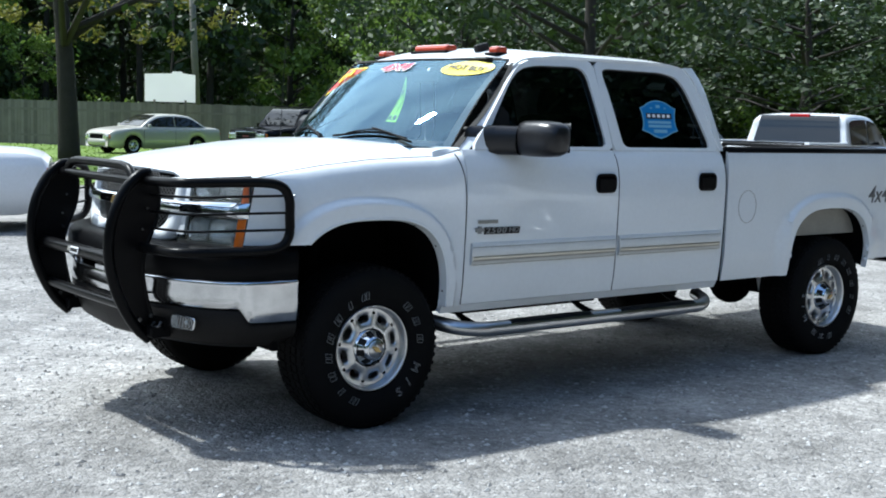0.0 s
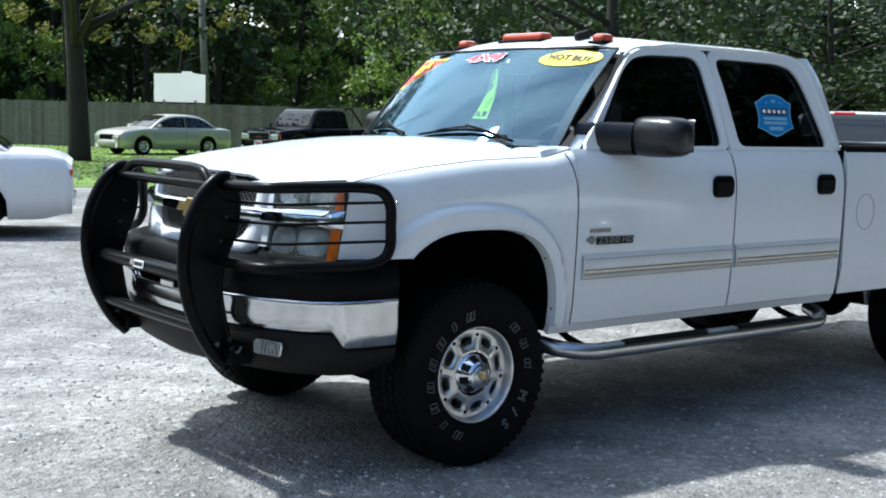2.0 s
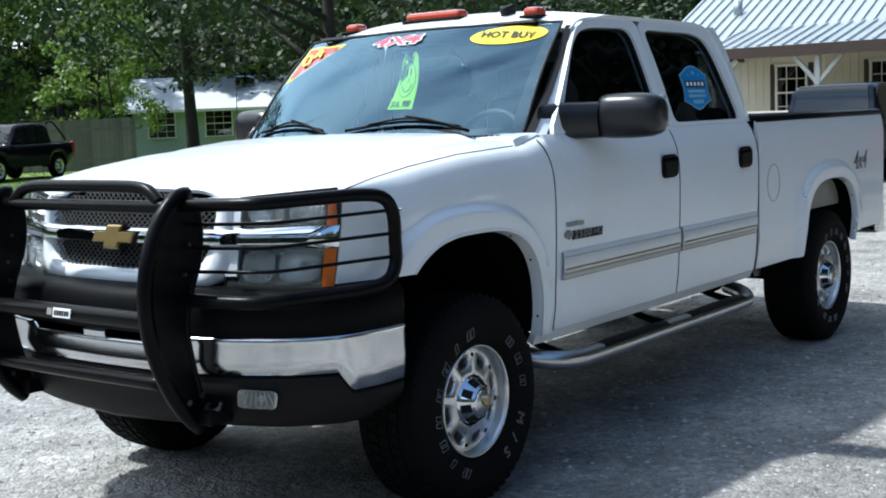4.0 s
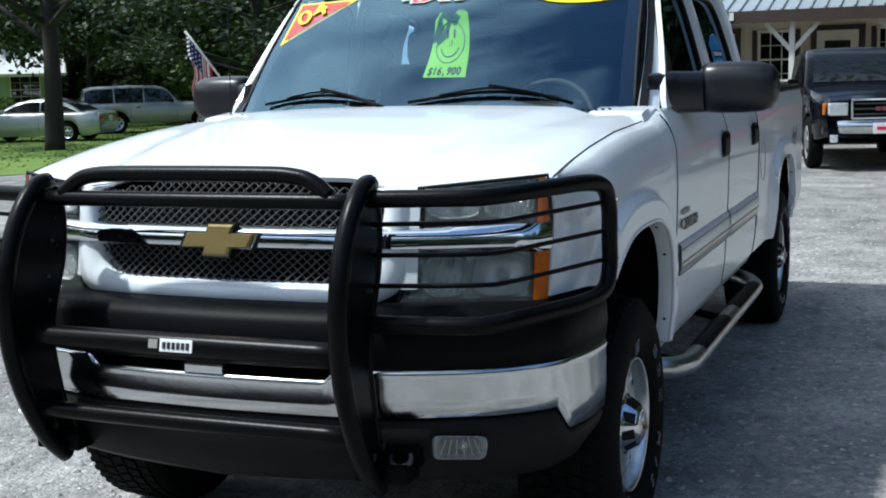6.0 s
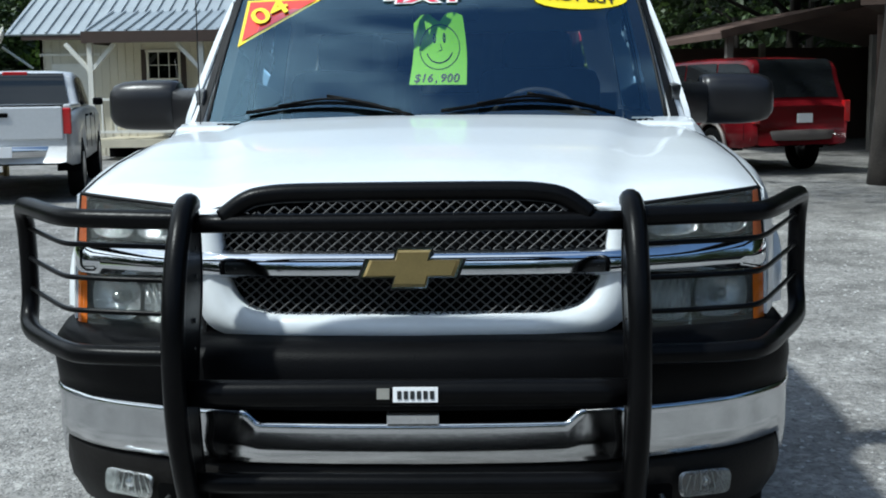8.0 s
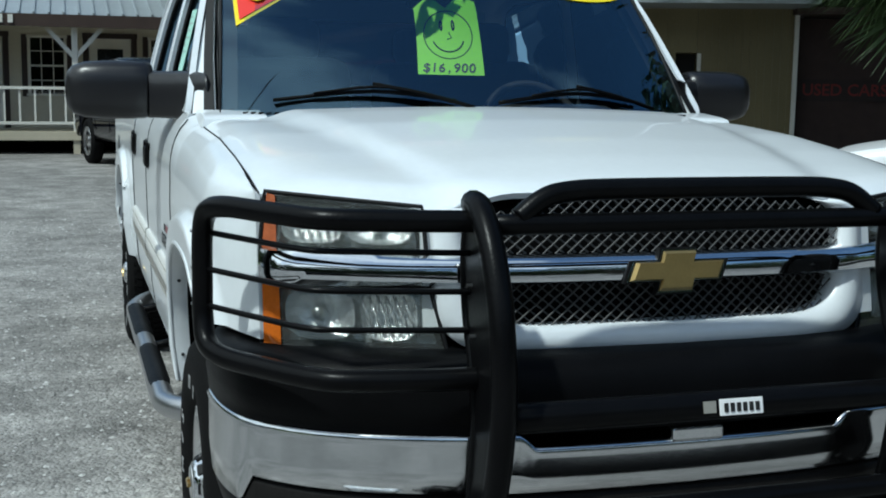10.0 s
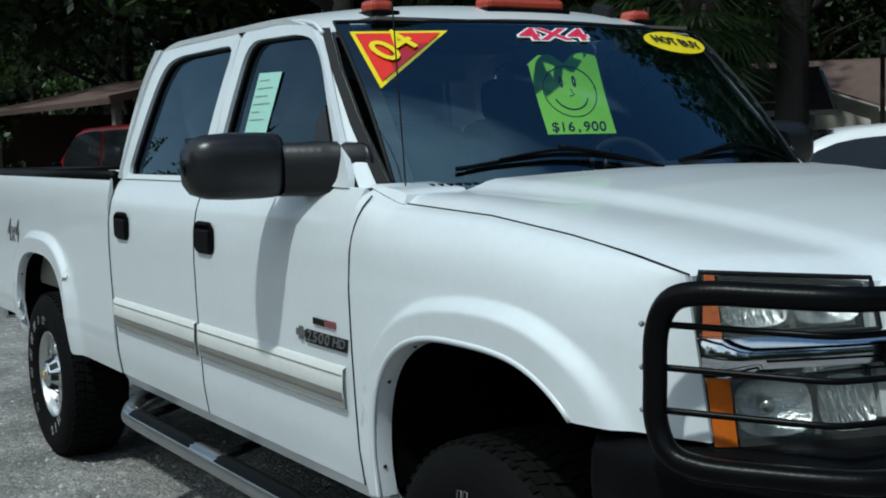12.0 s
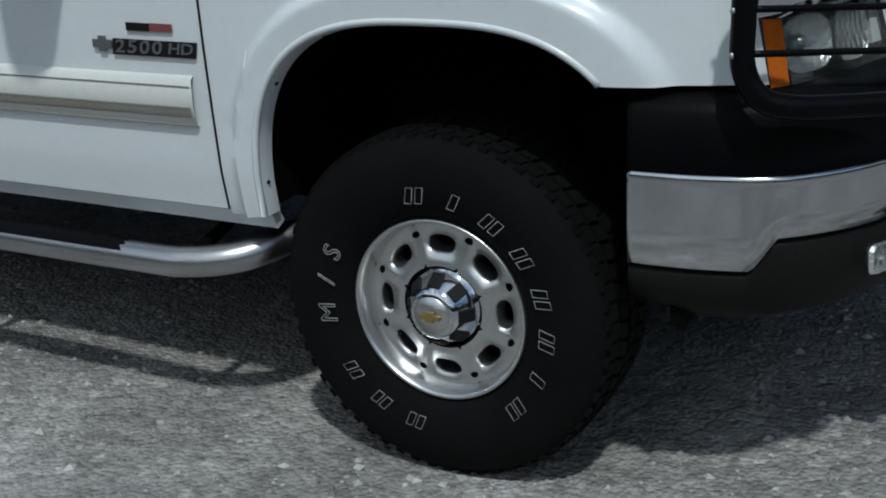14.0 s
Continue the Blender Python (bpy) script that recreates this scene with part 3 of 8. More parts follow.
def door_upper(door, nm, s):
    """Door frame round the window, its pane and black seal."""
    win, out = (FRONT_WIN, FRONT_OUT) if nm == "front_door" else (REAR_WIN, REAR_OUT)
    wi = resample(rounded(win, 0.05, 4), 72)
    oo = resample(rounded(out, 0.03, 3), 720)
    ou = []
    c = sum(wi, Vector((0, 0))) / len(wi)
    for p in wi:
        d = (p - c).normalized()
        ou.append(max(oo, key=lambda q: (q - c).normalized().dot(d)))
    to3 = lambda p, o=0.0: Vector((p[0], s * (green_y(p[1]) + o), p[1]))
    V, F = ring_patch([to3(p) for p in ou], [to3(p, -0.004) for p in wi])
    put("window_frame", V, F if s > 0 else [f[::-1] for f in F], WHITE, door, solid=0.02)
    sl = [to3(p, -0.006) for p in wi]
    put("window_seal", *tube_data(sl + [sl[0]], 0.0085, 6, False), SEAL, door, "black rubber window seal")
    gv, gf = fan([to3(p, -0.012) for p in wi])
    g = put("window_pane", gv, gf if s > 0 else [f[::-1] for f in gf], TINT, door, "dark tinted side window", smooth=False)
    if nm == "rear_door" and s > 0:
        shield_sticker(door, s)
    if nm == "front_door" and s < 0:
        pts = [(-1.475, 1.79), (-1.295, 1.785), (-1.345, 1.55), (-1.52, 1.55)]
        V = [to3(p, -0.0105) for p in pts]
        sh = put("window_sheet", V, [(0, 1, 2, 3)], PAPER, door, "pale green printed price sheet", smooth=False, solid=0.001)
        for k, (w0, w1) in enumerate(((0.1, 0.6), (0.1, 0.85), (0.1, 0.7), (0.1, 0.9), (0.1, 0.5), (0.1, 0.8))):
            z = 1.765 - 0.026 * k
            xa = -1.475 - 0.045 * (1.79 - z) / 0.24
            V = [to3((xa + 0.165 * w, zz), -0.0092) for w, zz in ((w0, z), (w1, z), (w1, z - 0.003), (w0, z - 0.003))]
            put("print_bar", V, [(0, 1, 2, 3)], GREYTRIM, sh, smooth=False)


def shield_sticker(door, s):
    z0, x0 = 1.615, -2.175
    ol = [(-0.132, 0.085), (-0.105, 0.098), (-0.07, 0.125), (-0.035, 0.14), (0, 0.145), (0.035, 0.14), (0.07, 0.125), (0.105, 0.098), (0.132, 0.085), (0.122, 0.04), (0.118, -0.01), (0.122, -0.05), (0.132, -0.085), (0.085, -0.105), (0.045, -0.13), (0, -0.147), (-0.045, -0.13), (-0.085, -0.105), (-0.132, -0.085), (-0.122, -0.05), (-0.118, -0.01), (-0.122, 0.04)]
    to3 = lambda a, b, o: Vector((x0 - a * 1.22, s * (green_y(z0 + b * 0.8) + o), z0 + b * 0.8))
    outl = [to3(a, b, -0.0095) for a, b in ol]
    st = put("shield_sticker", *fan(outl), PALEBLUE, door, "blue and white shield sticker", smooth=False)
    put("shield_field", *fan([to3(a * 0.94, b * 0.94, -0.008) for a, b in ol]), BLUEV, door, smooth=False)
    for a, b, w, h, m in ((0, 0.025, 0.19, 0.042, BLKV), (0.0, -0.022, 0.17, 0.02, PALEBLUE), (0, -0.052, 0.17, 0.02, PALEBLUE), (0, -0.09, 0.10, 0.026, PALEBLUE), (0, 0.098, 0.03, 0.022, PALEBLUE), (-0.05, 0.085, 0.014, 0.012, PALEBLUE), (0.05, 0.085, 0.014, 0.012, PALEBLUE)):
        V = [to3(a - w / 2, b - h / 2, -0.007), to3(a + w / 2, b - h / 2, -0.007), to3(a + w / 2, b + h / 2, -0.007), to3(a - w / 2, b + h / 2, -0.007)]
        put("sticker_bar", V, [(0, 1, 2, 3)], m, door, smooth=False)
    for k in range(5):
        V = [to3(-0.075 + 0.036 * k - 0.011, 0.014, -0.006), to3(-0.075 + 0.036 * k + 0.011, 0.014, -0.006), to3(-0.075 + 0.036 * k + 0.011, 0.038, -0.006), to3(-0.075 + 0.036 * k - 0.011, 0.038, -0.006)]
        put("sticker_bar", V, [(0, 1, 2, 3)], WHV, door, smooth=False)


def handle(door, hx, s):
    y = side_y(1.235)
    ol = rounded([(-0.085, -0.055), (0.085, -0.055), (0.085, 0.058), (-0.085, 0.058)], 0.04, 5)
    top = [Vector((hx + p[0], s * (y + 0.004), 1.235 + p[1])) for p in ol]
    rim = [Vector((hx + p[0] * 0.9, s * (y + 0.014), 1.235 + p[1] * 0.88)) for p in ol]
    V, F = ring_patch(top, rim)
    n = len(ol)
    inn = [Vector((hx + p[0] * 0.8, s * (y - 0.002), 1.235 + p[1] * 0.72)) for p in ol]
    V += inn
    F += [(n + i, n + (i + 1) % n, 2 * n + (i + 1) % n, 2 * n + i) for i in range(n)] + [tuple(range(2 * n, 3 * n))]
    h = put("door_handle", V, F, BLACKP, door, "black plastic door handle")
    part("pull_flap", boxes(((hx, s * (y + 0.007), 1.228), (0.14, 0.02, 0.078))), BLACKP, door, bevel=0.008)


def cab_top():
    # roof skin from the windscreen header to the back window
    V, nx, ny = [], 24, 25
    for i in range(nx):
        t = i / (nx - 1)
        for j in range(ny):
            u = -1 + 2 * j / (ny - 1)
            xf = -0.935 - 0.11 * u * u
            x = xf + (-2.58 - xf) * t
            z = 1.995 - 0.055 * abs(u) ** 2.6 - 0.075 * max(0, 1 - t / 0.22) ** 2 - 0.075 * max(0, (t - 0.76) / 0.24) ** 2
            V.append(Vector((x, u * 0.80, z)))
    put("roof", V, grid_faces(nx, ny, flip=True), WHITE, truck, solid=0.02)
    for s in (1, -1):
        line = [(-1.02, s * 0.80, 1.885), (-1.10, s * 0.795, 1.925), (-1.3, s * 0.795, 1.945), (-1.8, s * 0.795, 1.95), (-2.3, s * 0.795, 1.943), (-2.46, s * 0.79, 1.918), (-2.565, s * 0.785, 1.875)]
        tube("drip_rail", line, 0.007, WHITE, truck, n=5, seg=8)
        # pillar beside the windscreen
        A = [(-0.588, 0.868, 1.425), (-0.778, 0.845, 1.60), (-0.936, 0.818, 1.77), (-1.04, 0.794, 1.90)]
        B = [(-0.572, 0.836, 1.428), (-0.762, 0.818, 1.603), (-0.922, 0.794, 1.773), (-1.024, 0.771, 1.90)]
        C = [(-0.632, 0.902, 1.42), (-0.822, 0.866, 1.60), (-0.962, 0.829, 1.77), (-1.07, 0.796, 1.90)]
        V, T = [], []
        for b, a, c in zip(B, A, C):
            V += [Vector((p[0], s * p[1], p[2])) for p in (b, a, c)]
            T += [Vector((p[0] - dx, s * (p[1] - dy), p[2] - 0.004)) for p, dx, dy in ((b, 0.012, 0.012), (a, 0.05, 0.05), (c, 0.045, 0.05))]
        K = [Vector((p[0] + 0.004, s * (p[1] + 0.004), p[2] + 0.003)) for b, a in zip(B, A) for p in (b, a)]
        put("pillar_trim", K, grid_faces(4, 2, flip=(s < 0)), SEAL, truck, "black edge beside the windscreen", solid=0.002)
        put("pillar_lining", T, grid_faces(4, 3, flip=(s < 0)), DASH, truck, "dark inner pillar trim", solid=0.004)
        put("windscreen_pillar", V, grid_faces(4, 3, flip=(s < 0)), WHITE, truck, solid=0.008)
        # rear corner post
        V = []
        for z in lin(1.42, 1.93, 8):
            xo = lerp_table([(1.42, -2.672), (1.83, -2.52), (1.922, -2.45), (1.945, -2.4)], z) + 0.004
            xr = lerp_table([(1.42, -2.712), (1.8, -2.635), (1.93, -2.565)], z)
            V += [Vector((xo, s * green_y(z), z)), Vector((0.5 * (xo + xr) - 0.01, s * (green_y(z) - 0.004), z)), Vector((xr, s * (green_y(z) - 0.05), z)), Vector((xr - 0.01, s * (green_y(z) - 0.14), z))]
        put("rear_pillar", V, grid_faces(8, 4, flip=(s > 0)), WHITE, truck, solid=0.03)
    # back wall and window
    part("back_wall", boxes(((-2.67, 0, 1.0), (0.04, 1.8, 0.85)), ((-2.62, 0, 1.46), (0.05, 1.74, 0.1)), ((-2.585, 0, 1.87), (0.05, 1.5, 0.1))), WHITE, truck, bevel=0.01)
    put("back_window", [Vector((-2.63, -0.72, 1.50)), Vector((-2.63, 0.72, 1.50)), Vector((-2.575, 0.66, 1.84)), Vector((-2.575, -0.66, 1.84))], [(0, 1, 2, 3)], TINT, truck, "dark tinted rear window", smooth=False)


def screen_point(u, v):
    """The windscreen: u across -1..1 (left positive), v up 0..1."""
    xb, xt = -0.305 - 0.255 * u * u, -0.915 - 0.105 * u * u
    w = 0.825 - 0.065 * v
    bow = 0.025 * math.sin(math.pi * v)
    return Vector((xb + (xt - xb) * v + bow * 0.6, u * w, 1.405 + 0.515 * v + bow * 0.7 + 0.008 * (1 - u * u)))


def screen_at(y, z, off=0.0):
    v = 0.5
    for _ in range(8):
        u = y / (0.825 - 0.065 * v)
        p = screen_point(u, v)
        v += (z - p.z) / 0.515
    u = y / (0.825 - 0.065 * v)
    p = screen_point(u, v)
    n = (screen_point(u, v + 0.01) - screen_point(u, v - 0.01)).cross(screen_point(u + 0.01, v) - screen_point(u - 0.01, v)).normalized()
    n = n if n.x > 0 else -n
    return p + n * off, n


def windscreen():
    nu, nv = 25, 12
    V = [screen_point(-1 + 2 * i / (nu - 1), j / (nv - 1)) for i in range(nu) for j in range(nv)]
    g = put("windscreen", V, grid_faces(nu, nv), WSHIELD, truck, "windscreen glass with sale stickers")
    g.visible_shadow = False
    edge = [screen_point(-1, v) for v in lin(0, 1, 8)] + [screen_point(u, 1) for u in lin(-1, 1, 16)[1:]] + [screen_point(1, v) for v in lin(1, 0, 8)[1:]]
    put("screen_seal", *tube_data(edge, 0.0065, 6), SEAL, truck, "black windscreen seal")
    # dark ceramic border down both sides and the sun strip along the top
    for s in (1, -1):
        V = []
        for v in lin(0.0, 1.0, 9):
            for u in (0.94, 0.97, 1.0):
                p = screen_point(s * u, v)
                V.append(p + Vector((-0.004, -0.004 * s, -0.003)))
        put("glass_border", V, grid_faces(9, 3, flip=(s < 0)), SEAL, truck, "black border of the windscreen")
    for nm, v0, v1, m in (("sun_strip", 0.965, 0.995, SEAL),):
        V = []
        for i in range(nu):
            for v in (v0, v1):
                p = screen_point(-1 + 2 * i / (nu - 1), v)
                V.append(p + Vector((-0.006, 0, -0.006)))
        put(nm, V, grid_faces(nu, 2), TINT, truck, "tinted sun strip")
    # cowl grille
    V = []
    for i in range(21):
        u = -1 + 2 * i / 20
        a = screen_point(u, 0.0)
        V += [a + Vector((-0.02, 0, 0.0)), a + Vector((0.03, 0, -0.004)), Vector((-0.375 - 0.13 * u * u + 0.13, u * 0.86, 1.395)), Vector((-0.30 - 0.10 * u * u + 0.08, u * 0.87, 1.36))]
    put("cowl_panel", V, grid_faces(21, 4), BLACKP, truck, "black cowl panel under the wipers")
    for s in (1, -1):
        for k in range(7):
            part("cowl_louvre", boxes(((-0.42 - 0.012 * k, s * (0.62 + 0.022 * k), 1.427), (0.05, 0.008, 0.006), (0, 0, 20 * s))), BLACKP, truck)
    # wipers: an arm and a blade each
    for y0, y1 in ((0.62, 0.03), (-0.06, -0.66)):
        pa, _ = screen_at(y0, 1.435, 0.025)
        pm, _ = screen_at(y0 - 0.30, 1.50, 0.032)
        w = thing_part("wiper", truck)
        tube("wiper_arm", [pa, pa.lerp(pm, 0.5) + Vector((0, 0, 0.006)), pm], 0.007, BLACKP, w, n=4, seg=6)
        b0, _ = screen_at(y0 - 0.05, 1.462, 0.014)
        b1, _ = screen_at((y0 + y1) / 2, 1.488, 0.016)
        b2, _ = screen_at(y1, 1.458, 0.014)
        tube("wiper_blade", [b0, b1, b2], 0.0065, BLACKP, w, n=6, seg=6)
        tube("blade_bridge", [b0.lerp(b1, 0.4) + Vector((0.006, 0, 0.012)), b1 + Vector((0.008, 0, 0.014)), b1.lerp(b2, 0.6) + Vector((0.006, 0, 0.010))], 0.0045, BLACKP, w, n=4, seg=6)


def thing_part(name, parent, label=""):
    """A part that only carries sub-parts: a tiny pivot pin at its base."""
    bm = bmesh.new()
    bmesh.ops.create_cube(bm, size=0.004)
    return part(name, bm, BLACKP, parent, label)


HOODC = [(-0.45, 1.458), (-0.2, 1.45), (0.1, 1.428), (0.4, 1.390), (0.6, 1.357), (0.72, 1.332), (0.815, 1.31), (0.855, 1.296), (0.90, 1.27)]


def hood():
    nx, ny = 40, 61
    V = []
    for i in range(nx):
        t = i / (nx - 1)
        for j in range(ny):
            u = -1 + 2 * j / (ny - 1)
            a = abs(u)
            xr = -0.345 - 0.06 * a ** 3
            xf = lerp_table([(0, 0.845), (0.3, 0.836), (0.5, 0.816), (0.6, 0.798), (0.75, 0.755), (0.9, 0.70), (1.0, 0.655)], a)
            x = xr + (xf - xr) * t
            ye = 0.893 - 0.005 * max(0, (x - 0.3) / 0.36)
            zc = lerp_table(HOODC, x)
            ze = lerp_table(SEAM, x)
            # raised middle narrowing forwards, a valley, then a shoulder falling to the seam
            m = 0.70 - 0.22 * max(0, min(1, (x + 0.4) / 1.1))
            w = 0.13
            if a < m:
                z = zc - 0.014 * (a / m) ** 2
            elif a < m + w:
                k = (a - m) / w
                k = k * k * (3 - 2 * k)
                z = zc - 0.014 - (0.030 - 0.012 * t) * k
            else:
                k = (a - m - w) / (1 - m - w)
                zs = zc - 0.014 - (0.030 - 0.012 * t)
                z = zs + (ze - zs) * k ** (5.5 - 1.5 * t)
            if t > 0.93:
                z -= lerp_table([(0, 0.004), (0.42, 0.008), (0.5, 0.024), (0.58, 0.034), (0.66, 0.03), (0.8, 0.022), (0.93, 0.008), (1.0, 0.0)], a) * ((t - 0.93) / 0.07) ** 2
            V.append(Vector((x, u * (ye - 0.003), z)))
    put("hood", V, grid_faces(nx, ny, flip=True), WHITE, truck, "white hood with a raised middle", solid=0.014)
    # black seal under the hood's front edge, over each lamp
    edge = V[(nx - 1) * ny:]
    for s in (1, -1):
        ln = [p + Vector((-0.002, 0, -0.012)) for p in edge if 0.47 < s * p.y < 0.875]
        put("hood_seal", *tube_data(ln, 0.007, 6), SEAL, truck, "black seal under the hood edge")
    # cowl corners beside the hood
    for s in (1, -1):
        V = []
        for x, dz in [(q, 0.0) for q in lin(-0.575, -0.412, 5)] + [(-0.402, -0.006), (-0.396, -0.05)]:
            ht = 1.424 - 0.014 * (x + 0.575) / 0.17 + dz
            for y, z in ((0.8935, lerp_table(SEAM, x) - 0.004), (0.885, min(ht, lerp_table(SEAM, x) + 0.02)), (0.80, ht), (0.70, ht)):
                V.append(Vector((x, s * y, z)))
        put("fender_corner", V, grid_faces(7, 4, flip=(s > 0)), WHITE, truck, solid=0.01)


def grille():
    # a near-black sheet takes the place of the shade behind the mesh
    put("grille_backing", [Vector((face_x(y, z) - 0.07, y, z)) for y in lin(-0.88, 0.88, 25) for z in (0.96, 1.282)], grid_faces(25, 2), DARK, truck, "near-black sheet giving the shade behind the grille")
    P = lambda y, z, o: Vector((face_x(y, z) + o, y, z))
    outer = rounded([(-0.535, 0.99), (-0.44, 0.945), (0.44, 0.945), (0.535, 0.99), (0.540, 1.250), (0.42, 1.278), (0, 1.292), (-0.42, 1.278), (-0.540, 1.250)], [0.08, 0.1, 0.1, 0.08, 0.03, 0.05, 0.05, 0.05, 0.03], 5)
    inner = rounded([(-0.455, 1.06), (-0.39, 1.003), (0.39, 1.003), (0.455, 1.06), (0.485, 1.238), (0.4, 1.270), (0, 1.286), (-0.4, 1.270), (-0.485, 1.238)], [0.07, 0.08, 0.08, 0.07, 0.05, 0.05, 0.05, 0.05, 0.05], 5)
    n = 160
    oo, ii = resample(outer, n), resample(inner, n)
    V, F = [], []
    for lay in ((oo, -0.03, 0), (oo, 0.012, 0), (None, 0.022, 0.4), (ii, 0.012, 0), (ii, -0.045, 0)):
        for k in range(n):
            p = lay[0][k] if lay[0] else oo[k].lerp(ii[k], 0.5)
            V.append(P(p[0], p[1], -0.062 if p[1] > 1.262 and abs(p[0]) < 0.47 else lay[1]))
    for r in range(4):
        F += [(r * n + k, r * n + (k + 1) % n, (r + 1) * n + (k + 1) % n, (r + 1) * n + k) for k in range(n)]
    put("grille_surround", V, F, WHITE, truck, "white grille surround")
    # diagonal wire mesh, above and below the chrome bar
    V, F = [], []
    for z0, z1, wt, wb in ((1.155, 1.29, 0.485, 0.475), (1.0, 1.097, 0.46, 0.40)):
        pitch, h = 0.029, z1 - z0
        slope = 0.83
        for sgn in (1, -1):
            k = -wt - h / slope
            while k < wt + h / slope:
                pts = []
                for j in range(11):
                    z = z0 + h * j / 10
                    y = k + sgn * (z - z0) / slope
                    lim = wb + (wt - wb) * (z - z0) / h
                    tp = 1.290 - 0.05 * (y / 0.5) ** 2
                    if abs(y) <= lim and z < tp:
                        pts.append(P(y, z, -0.012 + 0.003 * sgn))
                if len(pts) > 1:
                    v, f = tube_data(pts, 0.0023, 4, False)
                    o = len(V)
                    V += v
                    F += [tuple(i + o for i in q) for q in f]
                k += pitch
    put("grille_mesh", V, F, GREYMESH, truck, "dark wire grille mesh")
    # chrome crossbar from lamp to lamp
    ys = lin(-0.892, 0.892, 81)
    V = []
    for y in ys:
        e = 0.007 * max(0, min(1, (abs(y) - 0.6) / 0.2))
        k = 1.0 - 0.6 * max(0, (abs(y) - 0.86) / 0.032)
        for z, o in ((1.094 - e, -0.03), (1.097 - e, 0.018 * k), (1.105, 0.031 * k), (1.123, 0.0303 * k), (1.141, 0.027 * k), (1.151 + e, 0.015 * k), (1.156 + e, -0.03)):
            V.append(Vector((face_x(y, 1.125) + o, y, z)))
    put("chrome_crossbar", V, grid_faces(81, 7), CHROME, truck, "chrome bar across the front", solid=0.004)
    emblem(truck, Matrix.Translation((face_x(0, 1.15) + 0.045, 0.0, 1.121)) @ frame_m((0, 0, 0), (0, 1, 0), (1, 0, 0.17)), 0.235, 0.088)


def emblem(parent, m, w, h, nested=True):
    """The slanted cross badge."""
    a, b = w / 2, h / 2
    c = h * 0.23
    pts = [(-a, -c), (-w * 0.17, -c), (-w * 0.20, -b), (w * 0.14, -b), (w * 0.17, -c), (a * 0.86, -c), (a, c), (w * 0.17, c), (w * 0.20, b), (-w * 0.14, b), (-w * 0.17, c), (-a * 0.86, c)]
    back = [m @ Vector((p[0] * 1.12, p[1] * 1.2, -0.006)) for p in pts]
    e = put("cross_badge", *merged(fan(back)), SEAL, parent, "gold cross badge with dark rim", smooth=False, solid=0.02, offset=-1)
    rim = [m @ Vector((p[0] * 1.06, p[1] * 1.09, -0.003)) for p in pts]
    put("badge_rim", *fan(rim), CHROME, e if nested else parent, "thin chrome rim", smooth=False)
    f0 = [m @ Vector((p[0], p[1], 0.0)) for p in pts]
    f1 = [m @ Vector((p[0] * 0.93, p[1] * 0.86, 0.008)) for p in pts]
    V, F = ring_patch(f0, f1)
    F.append(tuple(range(len(pts), 2 * len(pts))))
    put("badge_face", V, F, GOLD, e if nested else parent, smooth=False)


GREYMESH = mat("grey_wire", (0.075, 0.075, 0.075), 0.5, 0.4, 0.2, 20, 90)


